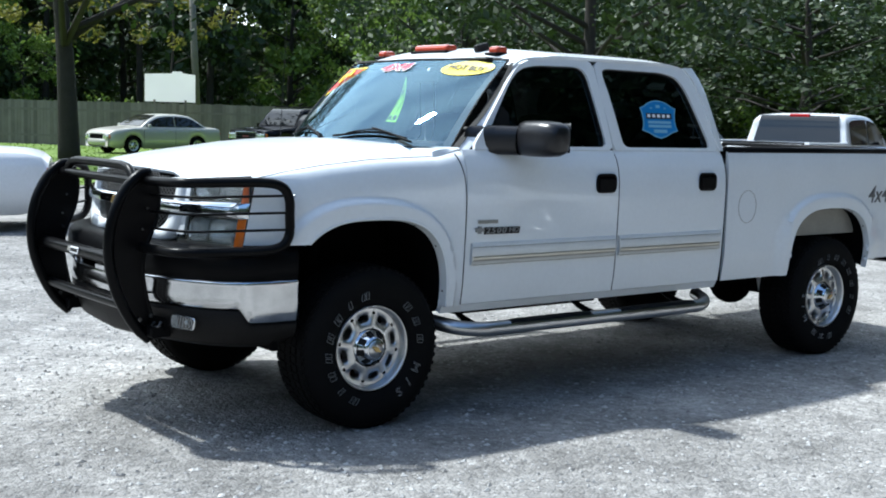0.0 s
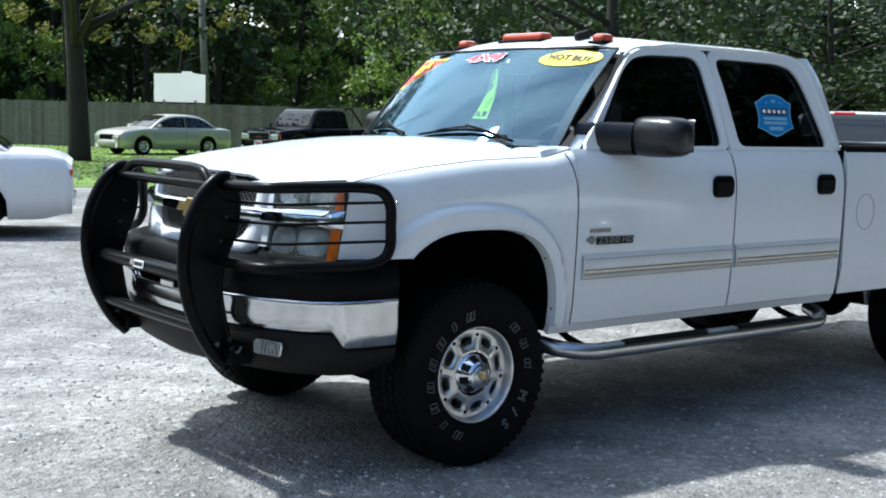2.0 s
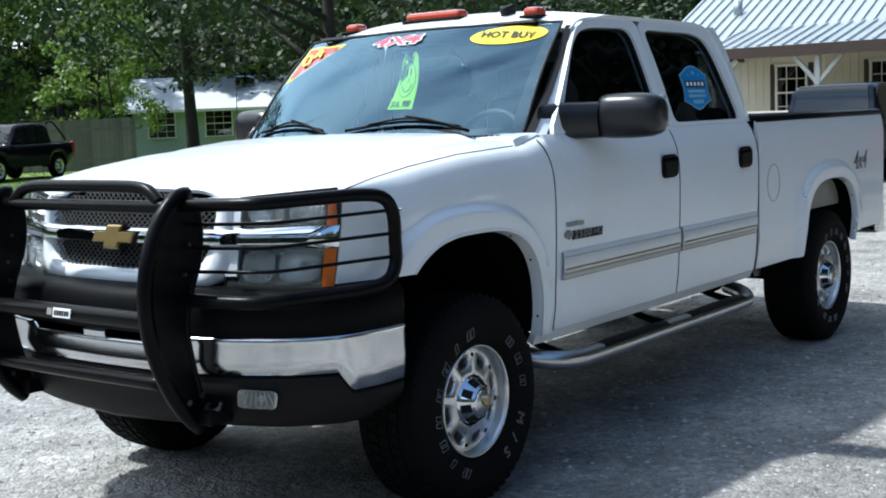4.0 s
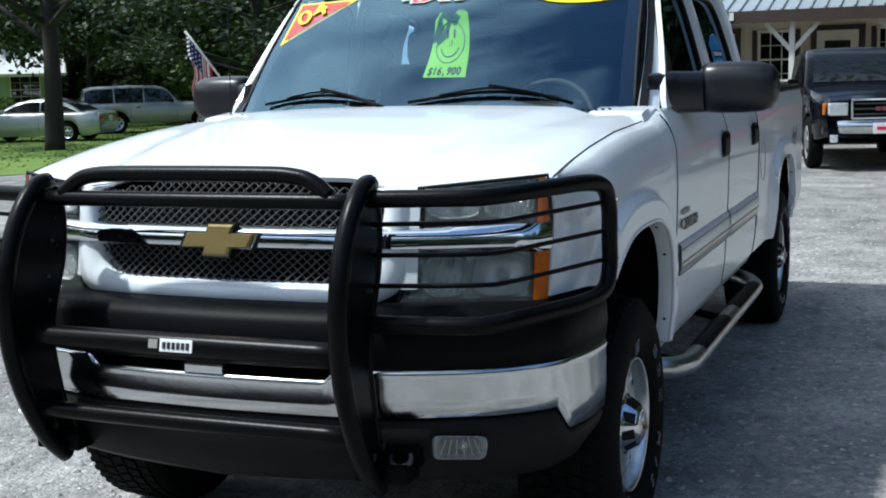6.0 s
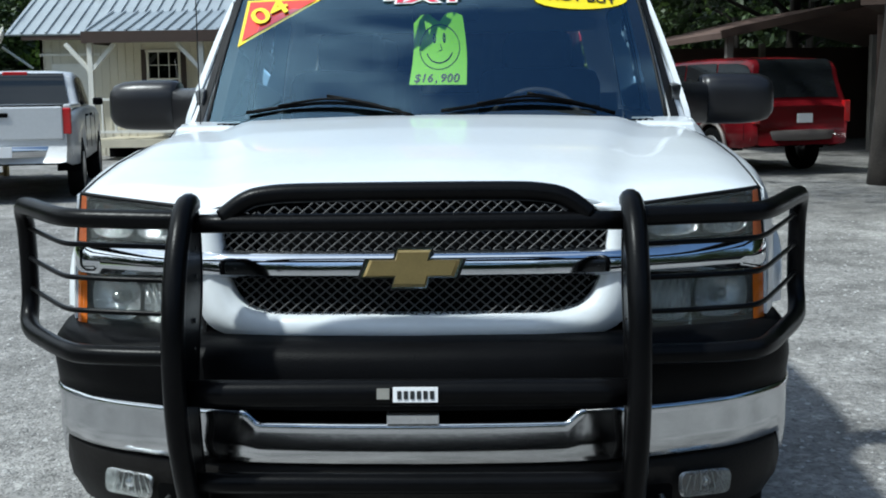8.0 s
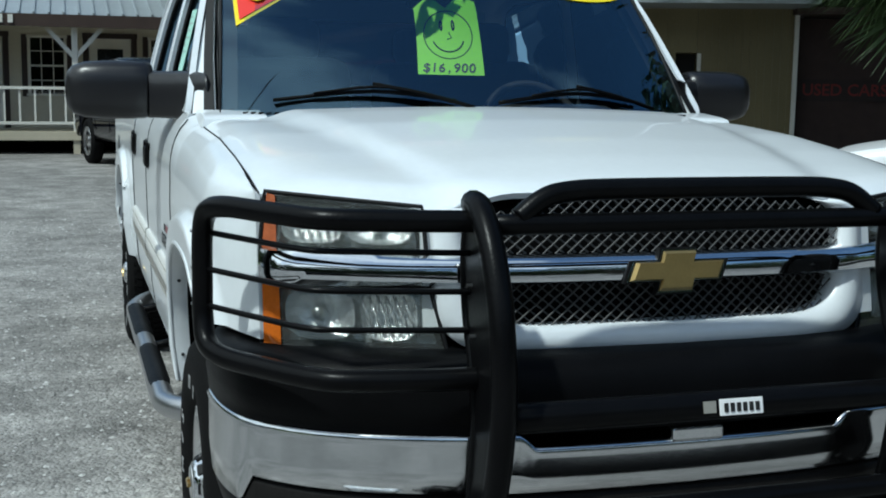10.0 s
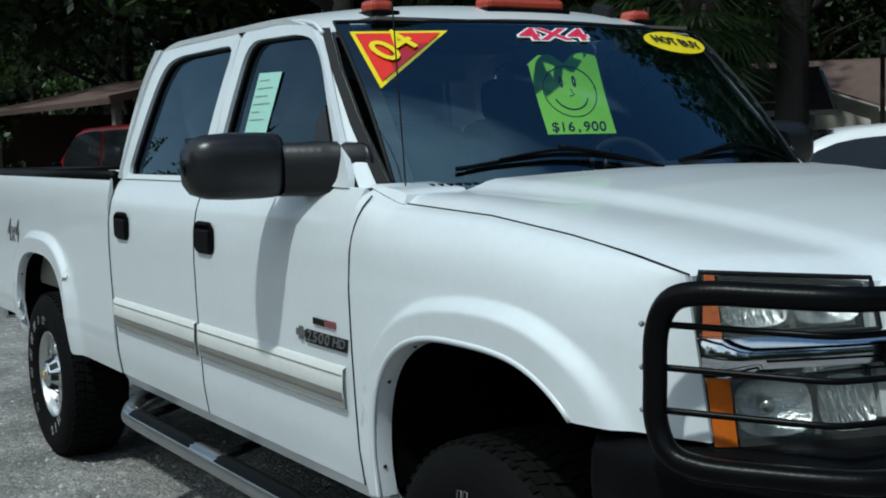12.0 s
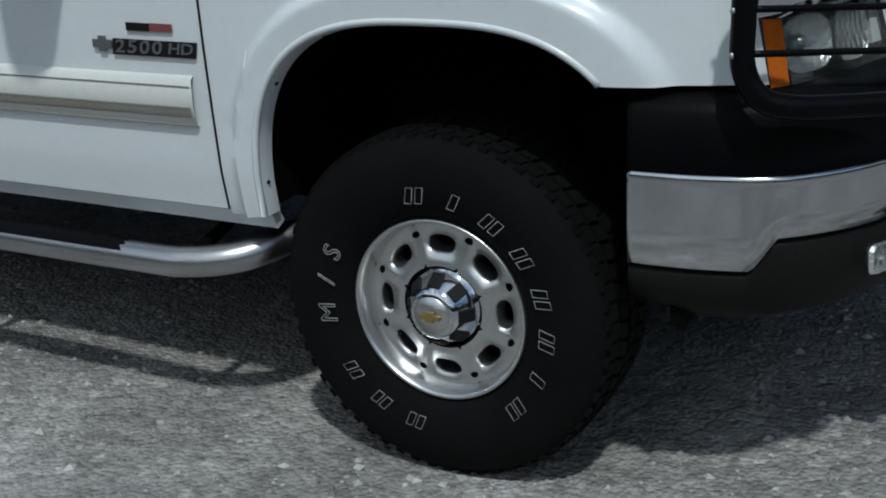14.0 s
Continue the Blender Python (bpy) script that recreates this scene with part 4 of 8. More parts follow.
def headlamps(s):
    def patch(name, corners, off, material, parent, n=10, rows=5, solid=0.0, label=""):
        # corners: inner-bottom, outer-bottom, outer-top, inner-top as (y, z)
        ib, ob, ot, it = corners
        V = []
        for i in range(n):
            t = i / (n - 1)
            for j in range(rows):
                k = j / (rows - 1)
                y = (ib[0] + (ob[0] - ib[0]) * t) * (1 - k) + (it[0] + (ot[0] - it[0]) * t) * k
                z = (ib[1] + (ob[1] - ib[1]) * t) * (1 - k) + (it[1] + (ot[1] - it[1]) * t) * k
                V.append(Vector((face_x(y, z) + off, s * y, z)))
        return put(name, V, grid_faces(n, rows, flip=(s < 0)), material, parent, label, solid=solid)
    for nm, q, amb in (("upper_lamp", ((0.560, 1.164), (0.886, 1.164), (0.874, 1.282), (0.566, 1.256)), 0.855),
                       ("lower_lamp", ((0.524, 0.957), (0.888, 0.957), (0.888, 1.086), (0.555, 1.086)), 0.852)):
        up = nm == "upper_lamp"
        lamp = patch(nm, q, -0.05, LAMPBODY, truck, label="clear headlamp with amber corner")
        ib, ob, ot, it = q
        amin = amb
        # clear lens inboard, amber lens at the corner
        patch("clear_lens", (ib, (amin, ob[1]), (amin, ot[1] - 0.003), it), 0.004, CLEAR, lamp, 14, 5).visible_shadow = False
        patch("amber_lens", ((amin + 0.003, ob[1]), ob, ot, (amin + 0.003, ot[1] - 0.003)), 0.003, AMBER if not up else AMBERDK, lamp, 5, 5)
        # reflector bowls
        for y0, y1 in (((0.578, 0.712), (0.722, 0.845)) if up else ((0.572, 0.688), (0.70, 0.842))):
            zm0, zm1 = ib[1] + 0.012, min(it[1], ot[1]) - 0.008
            V, nn = [], 20
            cy, cz = (y0 + y1) / 2, (zm0 + zm1) / 2
            ry, rz = (y1 - y0) / 2, (zm1 - zm0) / 2
            for r, dp in ((1.0, -0.012), (0.8, -0.03), (0.5, -0.042), (0.15, -0.046)):
                for k in range(nn):
                    a = 2 * math.pi * k / nn
                    ca, sa = math.cos(a), math.sin(a)
                    e = 3.2
                    rad = r / ((abs(ca) ** e + abs(sa) ** e) ** (1 / e))
                    y, z = cy + ry * rad * ca, cz + rz * rad * sa
                    V.append(Vector((face_x(y, z) + dp, s * y, z)))
            F = grid_faces(4, nn, wrap=True)
            F.append(tuple(range(3 * nn, 4 * nn)))
            bowl = put("reflector_bowl", V, F, REFLECTOR, lamp, "ribbed chrome reflector")
            if (y0 > 0.69) == up:
                for k in range(6):
                    y = y0 + (y1 - y0) * (k + 0.8) / 6.6
                    tilt = 0.012 if up else 0.02
                    put("reflector_rib", *tube_data([Vector((face_x(y, z) - 0.014, s * (y + tilt * (z - cz) / rz), z)) for z in (zm0 + 0.01, cz, zm1 - 0.012)], 0.004, 5), REFLECTOR, bowl)
            else:
                bm = bmesh.new()
                bmesh.ops.create_uvsphere(bm, u_segments=14, v_segments=8, radius=0.017, matrix=pose(face_x(cy, cz) - 0.03, s * cy, cz))
                part("bulb_shield", bm, LAMPBODY, bowl, smooth=True)
        ol = [(ib[0] - 0.008, ib[1] - 0.004), (ob[0] + 0.003, ob[1] - 0.004), (ot[0] + 0.003, ot[1] + 0.004), (it[0] - 0.008, it[1] + 0.004)]
        line = []
        for a, b in zip(ol, ol[1:] + ol[:1]):
            for t in lin(0, 1, 9)[:-1]:
                y, z = a[0] + (b[0] - a[0]) * t, a[1] + (b[1] - a[1]) * t
                line.append(Vector((face_x(y, z) - 0.002, s * y, z)))
        put("lamp_gasket", *tube_data(line + [line[0]], 0.0055, 6, False), SEAL, lamp)
    # white panel between lamp and grille surround
    front_strip("lamp_bezel", [s * y for y in lin(0.515, 0.562, 5)], lambda y: 0.99, lambda y: 1.252, -0.012, WHITE, truck)


CLEARRIB = mat("fog_lens_rib", (0.45, 0.47, 0.47), 0.2, 0.3, 0.2, 40, 120)
AMBERDK = mat("smoked_amber_lens", (0.42, 0.12, 0.05), 0.15, 0, 0.15, 50, 160, coat=0.8)
BUMP = [(0.0, 1.03), (0.35, 1.015), (0.55, 0.975), (0.7, 0.92), (0.8, 0.865), (0.88, 0.795), (0.928, 0.73), (0.955, 0.64), (0.967, 0.55), (0.97, 0.46)]


def bump_line(n):
    """Stations round the bumper: (y, x) evenly along its plan curve, right to left."""
    half = [(y, x) for y, x in BUMP]
    pts = [Vector((-y, x)) for y, x in reversed(half)] + [Vector((y, x)) for y, x in half[1:]]
    sm = smooth_line(pts, 6)
    return resample(sm, n, closed=False)


def bumper():
    line = bump_line(241)
    def band(name, prof, material, label="", sel=lambda y, x: True, parent=truck, solid=0.006):
        V, rows, nst = [], len(prof(0, 1.0)), 0
        for p in line:
            y, x = p
            if not sel(y, x):
                continue
            d = Vector((x - 0.3, y * 0.55)).normalized()
            nst += 1
            for z, o in prof(y, x):
                V.append(Vector((x + d.x * o, y + d.y * o, z)))
        return put(name, V, grid_faces(nst, rows), material, parent, label, solid=solid, crisp=False)
    def slot(y):
        a = abs(y)
        return 0.029 if a < 0.365 else 0.029 * max(0, 1 - (a - 0.365) / 0.03)
    def chrome(y, x):
        lo = 0.602 if x < 0.70 else (0.602 + 0.068 * min(1, (x - 0.70) / 0.045))
        hi = 0.795 - slot(y)
        return [(lo, -0.012), (lo + 0.004, 0.0), (lo + (hi - lo) * 0.4, 0.006), (hi - 0.02, 0.006), (hi - 0.006, 0.011), (hi - 0.001, 0.007), (hi - 0.002, 0.001)]
    band("chrome_bumper", chrome, CHROMEB, "chrome front bumper with two air slots")
    part("slot_post", boxes(((1.033, 0.004, 0.781), (0.03, 0.125, 0.032))), CHROMEB, truck, "short chrome post between the slots", bevel=0.006)
    def pad(y, x):
        return [(0.80, -0.02), (0.803, 0.008), (0.86, 0.014), (0.915, 0.008), (0.94, -0.012), (0.952, -0.05), (0.955, -0.12), (0.953, -0.2)]
    band("bumper_pad", pad, BLACKP, "black plastic bumper top pad", solid=0.004)
    def val(y, x):
        hi = 0.598 if x < 0.70 else (0.598 + 0.068 * min(1, (x - 0.70) / 0.045))
        lo = 0.475 + 0.03 * max(0, (0.62 - x) / 0.16) - 0.02 * (1 - min(1, abs(y) / 0.5))
        return [(hi - 0.003, -0.01), (hi - 0.015, -0.002), ((hi + lo) / 2, -0.012), (lo + 0.02, -0.04), (lo, -0.07)]
    band("front_valance", val, VALANCE, "dark grey plastic lower valance")
    # near-black band added so that the slots look deep and shaded
    band("bumper_core", lambda y, x: [(0.50, -0.09), (0.80, -0.06), (0.94, -0.1)], DARK, "near-black band giving the shade inside the bumper slots")
    for s in (1, -1):
        for y0, x0 in ((0.52 * s, 0.985),):
            part("tow_bracket", boxes(((x0 + 0.0, y0, 0.53), (0.10, 0.15, 0.055))), BLACKP, truck, "black steel mounting bracket", bevel=0.006)
        # fog lamp
        ol = rounded([(-0.074, -0.03), (0.066, -0.034), (0.074, 0.028), (-0.074, 0.034)], 0.02, 4)
        m = frame_m((0.915, s * 0.703, 0.588), (-0.42 * s, 1, 0), (1, 0.42 * s, 0.05))
        f0 = [m @ Vector((p[0], p[1], 0.012)) for p in ol]
        f1 = [m @ Vector((p[0] * 0.94, p[1] * 0.9, 0.02)) for p in ol]
        f2 = [m @ Vector((p[0] * 0.6, p[1] * 0.6, -0.02)) for p in ol]
        V, F = ring_patch(f0, f1)
        n = len(ol)
        V += f2
        F += [(n + k, n + (k + 1) % n, 2 * n + (k + 1) % n, 2 * n + k) for k in range(n)] + [tuple(range(2 * n, 3 * n))]
        fl = put("fog_lamp", V, F, REFLECTOR, truck, "clear rectangular fog lamp", smooth=False)
        for k in range(6):
            rb = part("lens_rib", boxes(((0, 0, 0), (0.0022, 0.042, 0.003))), CLEARRIB, fl)
            rb.matrix_local = m @ Matrix.Translation((-0.045 + 0.018 * k, 0, 0.006)) @ pose(0, 0, 0, 0, 0, 9 * (k - 2.5))
        bm = bmesh.new()
        bmesh.ops.create_uvsphere(bm, u_segments=14, v_segments=8, radius=0.016, matrix=m @ pose(0.008 * s, 0, -0.004))
        part("fog_bulb", bm, CHROME, fl, smooth=True)
        # near-black patch painted on the valance as recess shade, with a tow hook
        ol2 = rounded([(-0.06, -0.034), (0.055, -0.03), (0.055, 0.03), (-0.06, 0.034)], 0.015, 3)
        mr = frame_m((0.972, s * 0.565, 0.572), (-0.30 * s, 1, 0), (1, 0.30 * s, -0.06))
        put("tow_recess", *fan([mr @ Vector((p[0], p[1], 0.012)) for p in ol2]), DARK, truck, "dark opening for the tow hook", smooth=False)
        tube("tow_hook", [mr @ Vector(p) for p in ((-0.03, 0.0, 0.0), (-0.03, -0.012, 0.035), (-0.005, -0.018, 0.045), (0.02, -0.01, 0.035), (0.02, 0.008, 0.02))], 0.008, BOLTM, truck, n=4, seg=6)
        gv, gf = fan([m @ Vector((p[0] * 0.95, p[1] * 0.92, 0.021)) for p in ol])
        put("fog_lens", gv, gf, CLEAR, fl, smooth=False).visible_shadow = False


BOLTM = mat("dull_bolt", (0.09, 0.09, 0.09), 0.4, 0.8, 0.2)
CHROMEB = mat("bumper_chrome", (0.62, 0.63, 0.645), 0.15, 1.0, 0.06, 5, 60, bump=0.02)


def guard():
    """Black grille guard: crescent uprights, cross tubes, wrap-round lamp loops with thin wires."""
    g = thing_part("grille_guard", truck, "black tubular grille guard")
    g.location.x = -0.027
    for s in (1, -1):
        fr = smooth_line([(1.045, 1.288), (1.095, 1.278), (1.165, 1.21), (1.222, 1.10), (1.248, 0.97), (1.243, 0.85), (1.212, 0.73), (1.16, 0.62), (1.105, 0.54), (1.045, 0.485)], 5)
        rr = smooth_line([(1.005, 1.268), (0.985, 1.18), (1.00, 1.06), (1.045, 0.95), (1.07, 0.84), (1.05, 0.70), (1.02, 0.58), (1.00, 0.50)], 7)
        n = 46
        a, b = resample(fr, n, False), resample(rr, n, False)
        V = []
        for p, q in zip(a, b):
            V += [Vector((p[0], s * 0.51, p[1])), Vector((0.5 * (p[0] + q[0]), s * 0.508, 0.5 * (p[1] + q[1]))), Vector((q[0], s * 0.505, q[1]))]
        up = put("upright", V, grid_faces(n, 3), GUARD, g, solid=0.012, offset=0)
        put("upright_tube", *tube_data([Vector((p[0] - 0.008, s * 0.51, p[1])) for p in a], 0.0265, 12), GUARD, g)
        put("rear_flange", *tube_data([Vector((q[0], s * 0.507, q[1])) for q in b], 0.011, 8), GUARD, g)
        for bx, bz in ((1.045, 0.545), (1.09, 0.585), (1.03, 0.60), (1.05, 1.12), (1.075, 1.02)):
            bm = bmesh.new()
            bmesh.ops.create_cone(bm, segments=8, radius1=0.011 if bz < 0.7 else 0.006, radius2=0.009 if bz < 0.7 else 0.005, depth=0.03, cap_ends=True, matrix=pose(bx, s * 0.51, bz, 90, 0, 0))
            part("bolt", bm, BOLTM, g)
        bend = (lambda x, y: (x, y)) if s > 0 else (lambda x, y: (x + 0.16 * min(1, max(0, (1.0 - x) / 0.42)), y + 0.005 * min(1, max(0, (1.0 - x) / 0.42))))
        loop = [(1.06, 0.50, 1.252), (1.045, 0.64, 1.254), (1.022, 0.775, 1.256), (0.975, 0.838, 1.258), (0.84, 0.908, 1.262), (0.69, 0.978, 1.265), (0.605, 1.006, 1.248), (0.565, 1.012, 1.19), (0.56, 1.012, 1.10), (0.562, 1.012, 1.02), (0.60, 1.007, 0.965), (0.69, 0.98, 0.945), (0.84, 0.91, 0.938), (0.985, 0.838, 0.935), (1.04, 0.775, 0.935), (1.068, 0.64, 0.935), (1.08, 0.50, 0.935)]
        tube("lamp_loop", [(bend(x, y)[0], s * bend(x, y)[1], z) for x, y, z in loop], 0.0235, GUARD, g, n=5)
        for z in (1.188, 1.108, 1.028):
            wire = [(1.03, 0.50, z - 0.004), (1.015, 0.66, z), (0.985, 0.785, z + 0.002), (0.94, 0.838, z + 0.003), (0.80, 0.905, z + 0.008), (0.568, 1.008, z + 0.016)]
            tube("guard_wire", [(bend(x, y)[0], s * bend(x, y)[1], zz) for x, y, zz in wire], 0.0065, GUARD, g, n=5, seg=6)
            bm = bmesh.new()
            bmesh.ops.create_uvsphere(bm, u_segments=8, v_segments=6, radius=0.006, matrix=pose(bend(0.56, 1.03)[0] - 0.015, s * bend(0.56, 1.03)[1], z + 0.016))
            part("wire_bolt", bm, DULLSTEEL, g)
    tube("upper_bar", [(1.075, -0.51, 1.246), (1.085, 0, 1.246), (1.075, 0.51, 1.246)], 0.0225, GUARD, g, n=4)
    tube("raised_hoop", [(1.075, -0.425, 1.258), (1.072, -0.375, 1.295), (1.07, -0.32, 1.310), (1.07, -0.2, 1.315), (1.07, 0.2, 1.315), (1.07, 0.31, 1.310), (1.072, 0.365, 1.295), (1.075, 0.415, 1.258)], 0.0225, GUARD, g, n=5)
    tube("middle_bar", [(1.175, -0.51, 0.872), (1.182, 0, 0.874), (1.175, 0.51, 0.872)], 0.031, GUARD, g, n=4)
    tube("lower_bar", [(1.15, -0.51, 0.655), (1.158, 0, 0.655), (1.15, 0.51, 0.655)], 0.024, GUARD, g, n=4)
    # maker's plate with plain bars
    part("maker_plate", boxes(((1.2145, 0.02, 0.877), (0.004, 0.10, 0.034), (0, -12, 0))), WHV, g, "small white plate with dark bars", bevel=0.001)
    for k in range(6):
        part("plate_bar", boxes(((1.2172, -0.016 + 0.0145 * k, 0.877), (0.003, 0.009, 0.018), (0, -12, 0))), BLKV, g)
    part("plate_bar", boxes(((1.2135, -0.052, 0.879), (0.003, 0.028, 0.024), (0, -12, 0))), GREYTRIM, g)


def mirror(s):
    m = thing_part("door_mirror", truck, "large black towing mirror")
    # head: rounded box lofted across y
    V, n = [], 28
    prof = [(1.005, 0.72, 0.84), (1.012, 0.86, 0.92), (1.032, 0.97, 0.98), (1.07, 1.0, 1.0), (1.16, 1.0, 1.0), (1.225, 0.96, 0.95), (1.262, 0.82, 0.82), (1.28, 0.58, 0.6), (1.287, 0.2, 0.25)]
    for y, kx, kz in prof:
        for k in range(n):
            a = 2 * math.pi * k / n
            e = 3.2
            ca, sa = math.cos(a), math.sin(a)
            r = 1 / ((abs(ca) ** e + abs(sa) ** e) ** (1 / e))
            x = -0.945 + 0.085 * r * ca * kx - 0.06 * (y - 1.0)
            z = 1.490 + 0.097 * r * sa * kz
            V.append(Vector((x, s * y, z)))
    F = grid_faces(len(prof), n, wrap=True, flip=(s < 0)) + [tuple(range(n)), tuple(range((len(prof) - 1) * n, len(prof) * n))]
    put("mirror_head", V, F, MIRRORP, m)
    put("mirror_glass", [Vector((-1.045, s * y, z)) for y, z in ((1.03, 1.42), (1.25, 1.42), (1.25, 1.575), (1.03, 1.575))], [(0, 1, 2, 3)], CHROME, m, "mirror glass", smooth=False)
    V, n = [], 16
    for i in range(21):
        y = 0.852 + 0.168 * i / 20
        rib = (1.0 if i % 2 else 0.985) if y > 0.935 else 0.93 + 0.09 * math.sin((y - 0.852) / 0.083 * 1.57)
        for k in range(n):
            a = 2 * math.pi * k / n
            ca, sa = math.cos(a), math.sin(a)
            r = 1 / ((abs(ca) ** 4 + abs(sa) ** 4) ** 0.25) * rib
            V.append(Vector((-0.728 - 0.207 * ((y - 0.852) / 0.168) ** 0.75 + (0.094 - 0.016 * i / 20) * r * ca, s * y, 1.476 + 0.079 * r * sa)))
    put("mirror_arm", V, grid_faces(21, n, wrap=True, flip=(s < 0)) + [tuple(range(n))], MIRRORP, m, "ribbed black mirror arm")
    pts = [(-0.705, 1.43), (-0.79, 1.43), (-0.93, 1.43), (-0.93, 1.62), (-0.893, 1.66), (-0.80, 1.52)]
    V, F = fan([Vector((x, s * (green_y(z) + 0.003), z)) for x, z in pts])
    put("mirror_mount", V, F if s < 0 else [f[::-1] for f in F], MIRRORP, m, solid=0.02, offset=0)


def wheel(name="wheel"):
    """A wheel with its outer face to +y; hub at the origin."""
    w = thing_part(name, None, "off-road tyre on a polished eight-hole alloy rim")
    R = TYRE_R
    prof = [(0.208, -0.02), (0.222, 0.0), (0.25, 0.022), (0.30, 0.034), (0.345, 0.034), (0.38, 0.024), (0.402, 0.004), (0.412, -0.022), (R - 0.002, -0.05), (R, -0.125), (R - 0.002, -0.20), (0.412, -0.228), (0.402, -0.254), (0.38, -0.274), (0.33, -0.284), (0.25, -0.272), (0.21, -0.24)]
    ty = put("tyre", *lathe(prof, 72), RUBBER, w, "black off-road tyre with white outline lettering")
    # tread blocks and shoulder lugs
    V, F = [], []
    def block(a, y0, y1, da, r0, r1, skew=0.0):
        o = len(V)
        for r in (r0, r1):
            for yy, aa in ((y0, a - da + skew), (y0, a + da + skew), (y1, a + da - skew), (y1, a - da - skew)):
                V.append(Vector((r * math.cos(aa), yy, r * math.sin(aa))))
        F.extend([(o + 4, o + 5, o + 6, o + 7), (o, o + 1, o + 5, o + 4), (o + 1, o + 2, o + 6, o + 5), (o + 2, o + 3, o + 7, o + 6), (o + 3, o, o + 4, o + 7)])
    nb = 58
    for k in range(nb):
        a = 2 * math.pi * k / nb
        block(a, -0.045, -0.012, 0.040, R - 0.012, R + 0.004, 0.004)
        block(a + 0.03, -0.094, -0.056, 0.041, R - 0.012, R + 0.008, 0.012)
        block(a, -0.146, -0.104, 0.041, R - 0.012, R + 0.009, -0.012)
        block(a + 0.03, -0.194, -0.156, 0.041, R - 0.012, R + 0.008, 0.012)
        block(a, -0.238, -0.205, 0.040, R - 0.012, R + 0.004, 0.004)
        block(a + 0.05, -0.015, 0.004, 0.026, 0.388, 0.412)
    put("tread", V, F, RUBBER, w, "deep blocky tyre tread", smooth=False)["kind"] = "stuff"
    # lettering on the sidewall: a plain outlined mark for the maker, the traction code in letters
    def at(deg, r):
        a = radians(-deg)
        o = Vector((r * math.sin(a), 0.0345, r * math.cos(a)))
        return frame_m(o, (-math.cos(a), 0, math.sin(a)), (0, 1, 0))
    def mark(deg, wd, ht):
        m = at(deg, 0.281)
        bars = ((-wd * 0.27, wd * 0.36), (wd * 0.27, wd * 0.36)) if wd > 0.03 else ((0.0, wd),)
        for c, w2 in bars:
            u = [(c - w2 / 2 - 0.004, -ht / 2), (c + w2 / 2 - 0.004, -ht / 2), (c + w2 / 2 + 0.004, ht / 2), (c - w2 / 2 + 0.004, ht / 2)]
            line = [m @ Vector((p[0], p[1], 0.001)) for p in u]
            put("sidewall_mark", *tube_data(line + [line[0]], 0.0009, 4, False), LETTER, w)
    for k in range(8):
        mark(-6 + 20 * k, 0.018 if k in (1, 6) else 0.048, 0.036)
    for d in (192, 212, 232):
        mark(d, 0.046, 0.036)
    for d, ch in ((263, "M"), (280, "/"), (295, "S")):
        words(ch, 0.066, LETTER, w, at(d, 0.281), "sidewall_letter", outline=0.001)
    # rim: outer lip, barrel, disc with eight slots, hub cap
    lip = [(0.1975, -0.05), (0.2005, -0.026), (0.205, -0.006), (0.2095, 0.004), (0.2145, 0.010), (0.2185, 0.008), (0.2195, -0.004), (0.214, -0.03), (0.20, -0.2)]
    rim = put("rim", *lathe(lip, 64), ALLOY, w, "polished eight-slot alloy rim")
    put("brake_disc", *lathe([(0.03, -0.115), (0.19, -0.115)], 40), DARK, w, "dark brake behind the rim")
    V, F = [], []
    def dz(r):
        return lerp_table([(0.07, 0.010), (0.10, 0.006), (0.14, 0.0), (0.175, -0.008), (0.19, -0.012), (0.205, -0.012)], r)
    for k in range(8):
        a0 = 2 * math.pi * k / 8
        n = 40
        hole = []
        for j in range(n):
            t = 2 * math.pi * j / n
            e = 2.6
            q = 1 / ((abs(math.cos(t)) ** e + abs(math.sin(t)) ** e) ** (1 / e))
            hole.append((0.152 + 0.0215 * q * math.cos(t), 0.037 * q * math.sin(t) / 0.152))
        bound = []
        for j in range(n):
            t = 2 * math.pi * j / n
            ct, st = math.cos(t), math.sin(t)
            k1 = min(0.052 / abs(ct) if abs(ct) > 1e-6 else 9, (math.pi / 8 * 0.152) / abs(st) if abs(st) > 1e-6 else 9)
            bound.append((0.152 + k1 * ct, max(-math.pi / 8, min(math.pi / 8, k1 * st / 0.152))))
        lay = [(bound, 0.0), (hole, 0.003), ([(0.152 + (r - 0.152) * 0.9, a * 0.9) for r, a in hole], -0.008), ([(0.152 + (r - 0.152) * 0.86, a * 0.86) for r, a in hole], -0.05)]
        o = len(V)
        for pts, dp in lay:
            for r, a in pts:
                V.append(Vector((r * math.cos(a + a0), dz(r) + dp, r * math.sin(a + a0))))
        for q in range(3):
            F += [(o + q * n + j, o + q * n + (j + 1) % n, o + (q + 1) * n + (j + 1) % n, o + (q + 1) * n + j) for j in range(n)]
    put("rim_disc", [v - Vector((0, 0.024, 0)) for v in V], F, ALLOY, w)
    # near-black discs on the rim give the shade of small holes
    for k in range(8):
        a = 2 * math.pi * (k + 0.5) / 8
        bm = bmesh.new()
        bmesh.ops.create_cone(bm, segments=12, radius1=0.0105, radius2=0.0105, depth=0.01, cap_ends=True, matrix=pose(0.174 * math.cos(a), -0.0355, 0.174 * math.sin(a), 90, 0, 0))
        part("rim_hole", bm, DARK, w)
